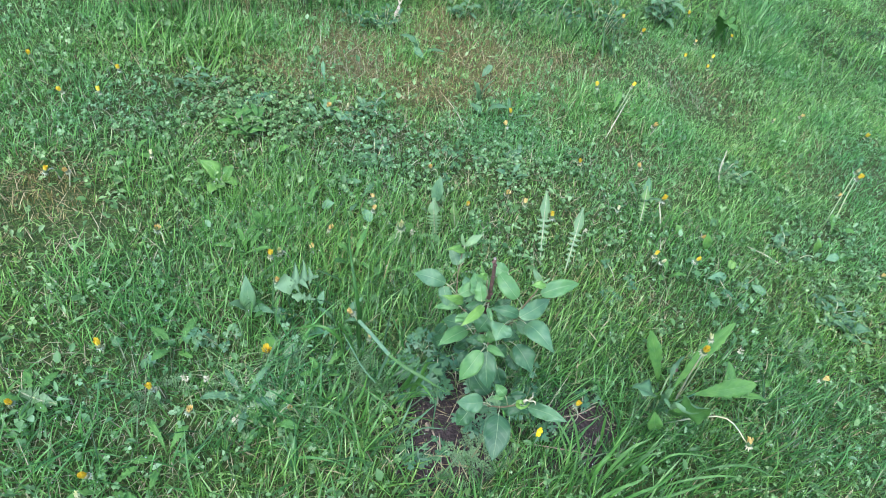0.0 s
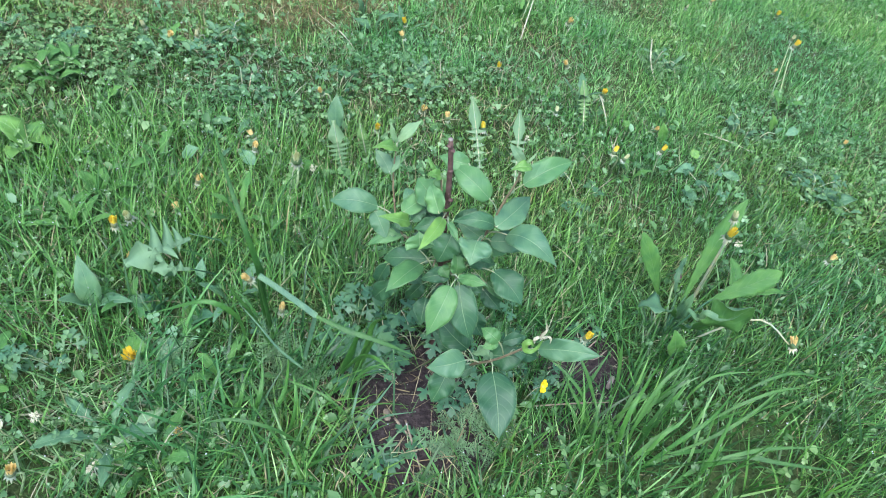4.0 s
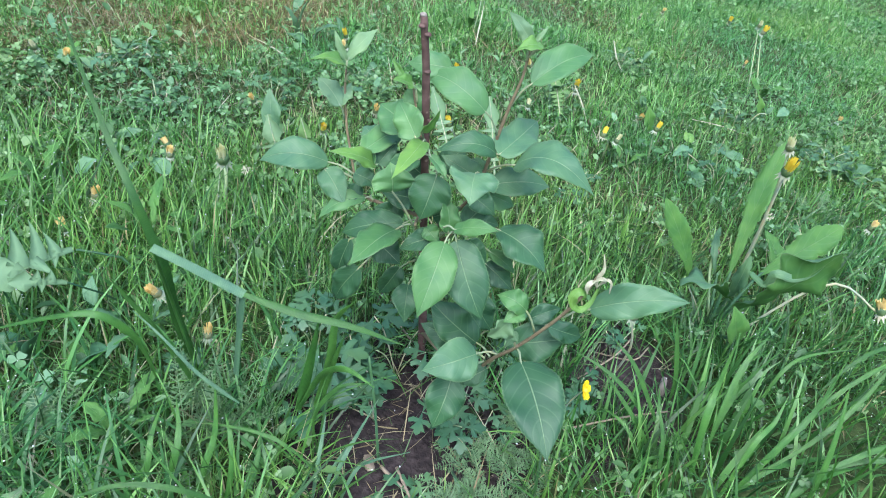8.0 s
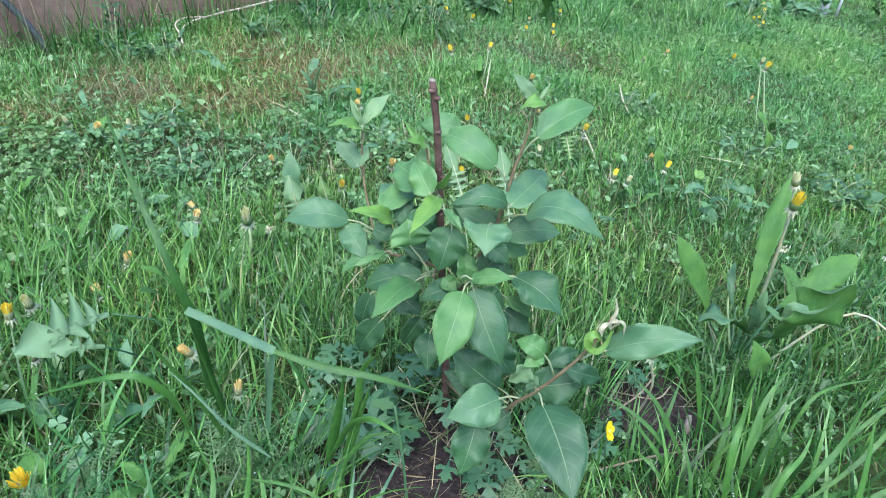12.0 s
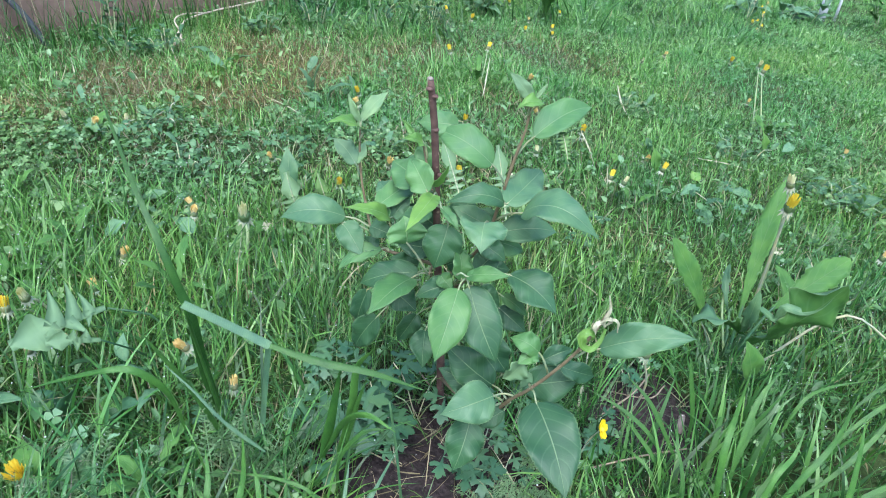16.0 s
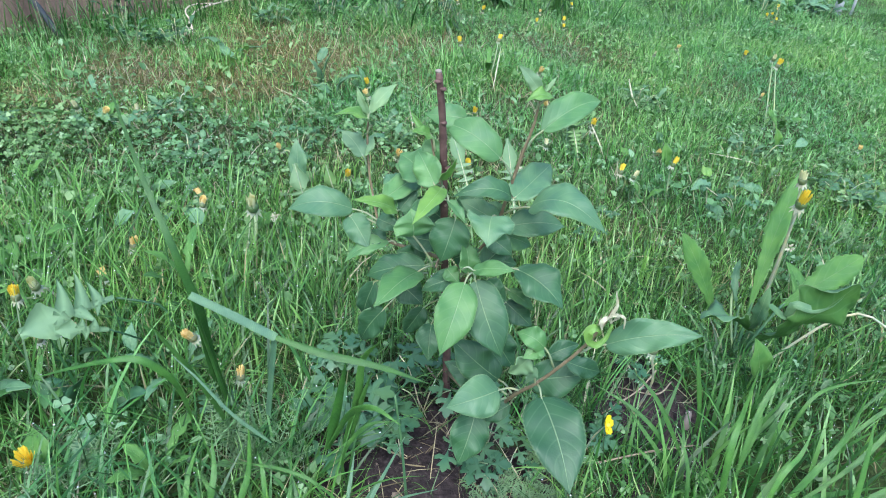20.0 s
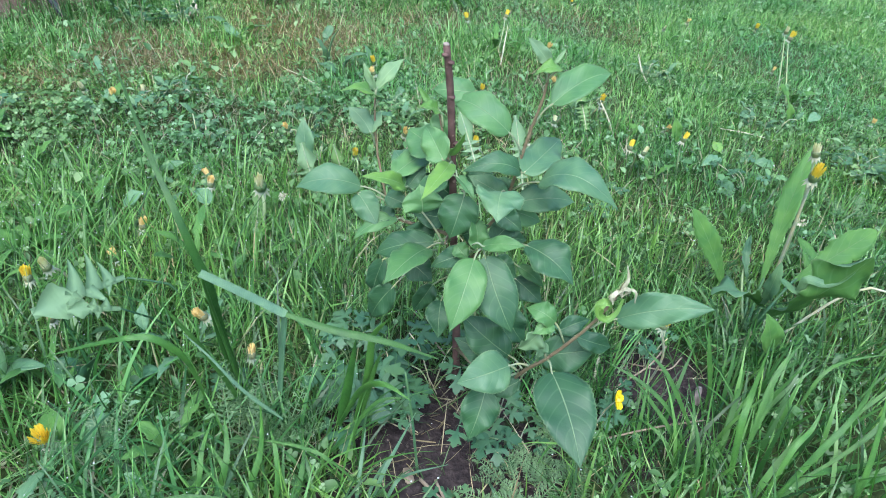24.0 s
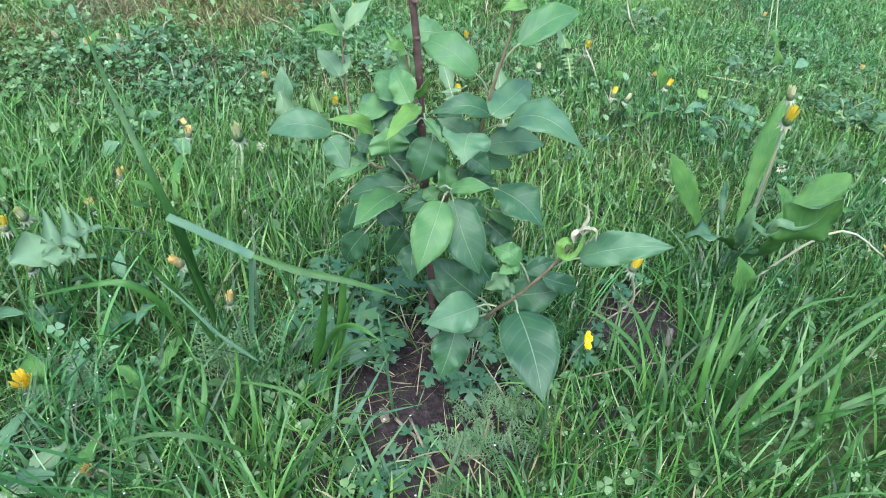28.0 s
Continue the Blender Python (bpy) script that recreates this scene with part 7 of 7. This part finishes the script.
stick([(0.01, -0.115, 0.004), (0.03, -0.16, 0.006), (0.05, -0.2, 0.004)], 0.0018, 0.0014, "twig", "thin brown twig lying on the soil", "twig")
stick([(0.2, -0.05, 0.004), (0.27, -0.04, 0.02), (0.33, -0.02, 0.012)], 0.0014, 0.001, "twig", "thin brown twig lying on the soil", "twig")
stick([(0.31, 0.09, 0.03), (0.28, 0.06, 0.02), (0.23, 0.03, 0.006)], 0.0012, 0.001, "twig", "thin brown twig lying on the soil", "twig")
stick([(0.33, 0.08, 0.02), (0.3, 0.05, 0.025), (0.26, 0.08, 0.006)], 0.0011, 0.0009, "twig", "thin brown twig lying on the soil", "twig")
stick([(0.0, 0.08, 0.03), (0.02, 0.06, 0.02), (0.06, 0.05, 0.006)], 0.0012, 0.001, "twig", "thin brown twig lying on the soil", "twig")


for pts, w in (([(0.545, 1.336, 0.048), (0.532, 1.213, 0.032), (0.548, 1.139, 0.004)], 0.005), ([(0.344, 0.854, 0.082), (0.363, 0.831, 0.050), (0.382, 0.824, 0.009)], 0.004), ([(0.646, 0.885, 0.013), (0.717, 0.884, 0.003), (0.782, 0.865, -0.006)], 0.003), ([(0.128, 1.108, 0.073), (0.144, 1.242, 0.095), (0.162, 1.410, 0.107)], 0.004), ([(-0.420, 1.040, 0.063), (-0.344, 0.953, 0.067), (-0.296, 0.900, 0.052)], 0.003)):
    ob = part("dry_blade", ribbon_mesh(pts, w, count=10, fold=0.4, taper="tip"), DRIED_LEAF, None)
    tagged(ob, "pale withered grass blade lying over the lawn", "dry grass", "dry blades")
spike = empty("yellow_flower_spike", (1.528, 2.623, -0.059), "slender weed with small yellow flowers up its stem", "weed")
foot_at = Vector((1.528, 2.623, -0.059))
top_at = foot_at + Vector((0.01, 0.02, 0.2))
part("stem", tube("stem", [foot_at - Vector((0, 0, 0.01)), foot_at.lerp(top_at, 0.5) + Vector((0.01, 0, 0)), top_at], [0.003, 0.0015], 6, 8), STALK, spike)
for k in range(9):
    p = foot_at.lerp(top_at, 0.12 + 0.1 * k) + Vector((0.008 * math.sin(k * 2.4), 0.008 * math.cos(k * 2.4), 0))
    part("blossom", tuft_mesh(p, (math.sin(k * 2.4), math.cos(k * 2.4) - 0.4, 0.6), 12, 0.009, 0.003, 0.008, 0.0035, 0.1, 300 + k), PETAL if k % 3 else PETAL_OLD, spike)

stick([(-0.007, -0.114, 0.003), (0.009, -0.131, 0.004), (0.028, -0.144, -0.002)], 0.0022, 0.0018, "twig", "thick pale brown stalk lying on the soil", "twig")
stick([(-0.010, -0.106, -0.003), (-0.017, -0.096, 0.079), (-0.025, -0.086, 0.139)], 0.0018, 0.0012, "weed_stalk", "pale green upright leaf stalk on the soil", "stalk", WEED)


def chip(at, size, turn, mat, name, label):
    bm = bmesh.new()
    bmesh.ops.create_cube(bm, size=1)
    bmesh.ops.bevel(bm, geom=bm.edges[:], offset=0.12, segments=2, affect="EDGES")
    for v in bm.verts:
        v.co = Vector((v.co.x * size[0], v.co.y * size[1], v.co.z * size[2]))
        v.co += Vector([noise.noise(v.co * 120 + Vector((k * 7, 1, 3))) * size[2] * 0.4 for k in range(3)])
    bm.transform(pose(*at, *turn))
    return tagged(part(name, bm, mat, None), label, "debris")


chip((-0.020, -0.111, 0.004), (0.01, 0.018, 0.002), (12, 8, 20), DRY, "bark_chip", "flat tan withered leaf scrap on the bare soil")
chip((0.335, 0.02, 0.012), (0.007, 0.024, 0.004), (40, 5, -15), CUT, "bark_chip", "pale wood chip standing in the soil")


def soil_crumbs():
    x, y, r = scatter(-0.25, 0.45, -0.28, 0.22, 26000, 71, lambda x, y: soil_mask(x, y))
    n = len(x)
    s = 0.001 + 0.0052 * r.rand(n) ** 2.5
    base = np.array([(1, 0, 0), (-1, 0, 0), (0, 1, 0), (0, -1, 0), (0, 0, 1), (0, 0, -1)], float)
    v = base[None] * s[:, None, None] * r.uniform(0.6, 1.4, (n, 6, 1))
    v[:, :, 2] *= 0.7
    v += np.stack([x, y, ground_height(x, y) + s * 0.2 - 0.004], 1)[:, None, :]
    f = np.array([(0, 2, 4), (2, 1, 4), (1, 3, 4), (3, 0, 4), (2, 0, 5), (1, 2, 5), (3, 1, 5), (0, 3, 5)])
    idx = (f.ravel()[None] + (np.arange(n) * 6)[:, None]).ravel()
    stuff_mesh("soil_crumbs", v.reshape(-1, 3), np.full(n * 8, 3), idx, CLOD, "loose dark brown soil crumbs round the stem", "soil")


soil_crumbs()


def soil_litter():
    x, y, r = scatter(-0.22, 0.42, -0.26, 0.2, 1300, 73, lambda x, y: soil_mask(x, y))
    n = len(x)
    blades("soil_litter", x, y, 0.008 + 0.04 * r.rand(n) ** 1.6, r.uniform(0.0005, 0.0014, n), r.uniform(1.0, 1.6, n), r.uniform(-0.5, 0.5, n), r.uniform(0, 6.283, n), THATCH, "short dry grass stalks littering the soil", "dry grass", segs=3, seed=74, base=0.007)
    x, y, r = scatter(-0.2, 0.42, -0.26, 0.2, 1700, 75, lambda x, y: soil_mask(x, y))
    n = len(x)
    blades("sparse_grass", x, y, r.uniform(0.02, 0.06, n), r.uniform(0.001, 0.0022, n), r.uniform(0.0, 0.9, n), r.uniform(0.0, 1.2, n), r.uniform(0, 6.283, n), GRASS, "sparse young grass on the soil", "grass", segs=4, seed=76)


soil_litter()


def dew():
    m, n, l, b = material("dew", 0.04, 0.6)
    # near-white body colour paints in the sky glint of the drops
    b.inputs["Base Color"].default_value = (0.92, 0.96, 0.98, 1)
    b.inputs["Transmission Weight"].default_value = 0.35
    r = np.random.RandomState(81)
    spots, share = [], {"tall_grass": 0.4, "lawn_grass": 0.075, "back_lawn_grass": 0.05, "short_lawn_grass": 0.05}
    for name, tip, low in TIPS:
        k = r.rand(len(tip)) < share.get(name, 0.0) * (0.25 + 1.5 * patch_noise(tip[:, 0], tip[:, 1], 5, 82))
        spots.append(tip[k] + (low[k] - tip[k]) * r.rand(k.sum(), 1) * 0.5)
    x, y, _ = scatter(-1.5, 1.6, -0.3, 1.6, 5000, 83, lambda x, y: 0.55 * clover_zone(x, y))
    spots.append(np.stack([x, y, ground_height(x, y) + r.uniform(0.02, 0.056, len(x))], 1))
    spots = np.concatenate(spots)
    c = len(spots)
    s = 0.0004 + 0.0008 * r.rand(c) ** 3
    base = np.array([(1, 0, 0), (-1, 0, 0), (0, 1, 0), (0, -1, 0), (0, 0, 1), (0, 0, -1), (0.7, 0.7, 0), (-0.7, 0.7, 0), (-0.7, -0.7, 0), (0.7, -0.7, 0)], float)
    v = base[None] * s[:, None, None]
    v += spots[:, None, :]
    ring = [0, 6, 2, 7, 1, 8, 3, 9]
    f = []
    for i in range(8):
        f += [(ring[i], ring[(i + 1) % 8], 4), (ring[(i + 1) % 8], ring[i], 5)]
    idx = (np.array(f).ravel()[None] + (np.arange(c) * 10)[:, None]).ravel()
    stuff_mesh("dew_drops", v.reshape(-1, 3), np.full(c * 16, 3), idx, m, "dew drops on the grass tips, whitened to look glinting", "dew")


dew()

# ---- by the wall and at the back of the lawn ----
root_string = empty("dug_up_root", (-0.81, 1.46, 0.09), "long pale dug-up root lying across the grass by the wall", "root")
part("root", tube("root", [(-0.8, 1.42, 0.09), (-0.812, 1.5, 0.115), (-0.812, 1.59, 0.13), (-0.752, 1.724, 0.135), (-0.686, 1.771, 0.145), (-0.56, 1.987, 0.15), (-0.45, 2.12, 0.15)], [0.003, 0.0024], 7, 26, 0.12), STRING, root_string)
part("root", tube("root", [(-0.812, 1.5, 0.115), (-0.835, 1.53, 0.135), (-0.835, 1.6, 0.14), (-0.79, 1.66, 0.135)], [0.0026, 0.002], 6, 14, 0.1), STRING, root_string)
for k in range(7):
    a = 0.6 * k - 2.2
    part("rootlet", tube("rootlet", [(-0.812, 1.5, 0.112), (-0.8 + 0.012 * math.cos(a), 1.45, 0.105), (-0.795 + 0.025 * math.cos(a), 1.41 + 0.012 * math.sin(a * 2), 0.092)], [0.0018, 0.0008], 5, 8, 0.1), STRING, root_string)
part("rootlet", tube("rootlet", [(-0.7, 1.76, 0.143), (-0.695, 1.74, 0.12), (-0.71, 1.72, 0.1)], [0.0016, 0.001], 5, 6, 0.1), STRING, root_string)

pole_dark = part("leaning_pole", tube("leaning_pole", [(-1.124, 1.312, 0.089), (-1.16, 1.301, 0.179), (-1.196, 1.28, 0.249), (-1.229, 1.248, 0.339)], [0.009, 0.009], 12, 10), POLE_GREY, None)
tagged(pole_dark, "thin dark grey pole leaning in the grass by the wall", "pole")
pole_pale = empty("pale_post", (2.16, 3.237, -0.1), "thin pale grey post standing at the lawn edge", "post")
part("post", tube("post", [(2.16, 3.237, -0.15), (2.164, 3.237, 0.3), (2.17, 3.237, 1.0)], [0.022, 0.022], 12, 6), POLE_PALE, pole_pale)
part("rail", tube("rail", [(2.27, 3.29, -0.15), (2.28, 3.29, 0.3), (2.29, 3.29, 1.0)], [0.008, 0.008], 8, 6), POLE_PALE, pole_pale)
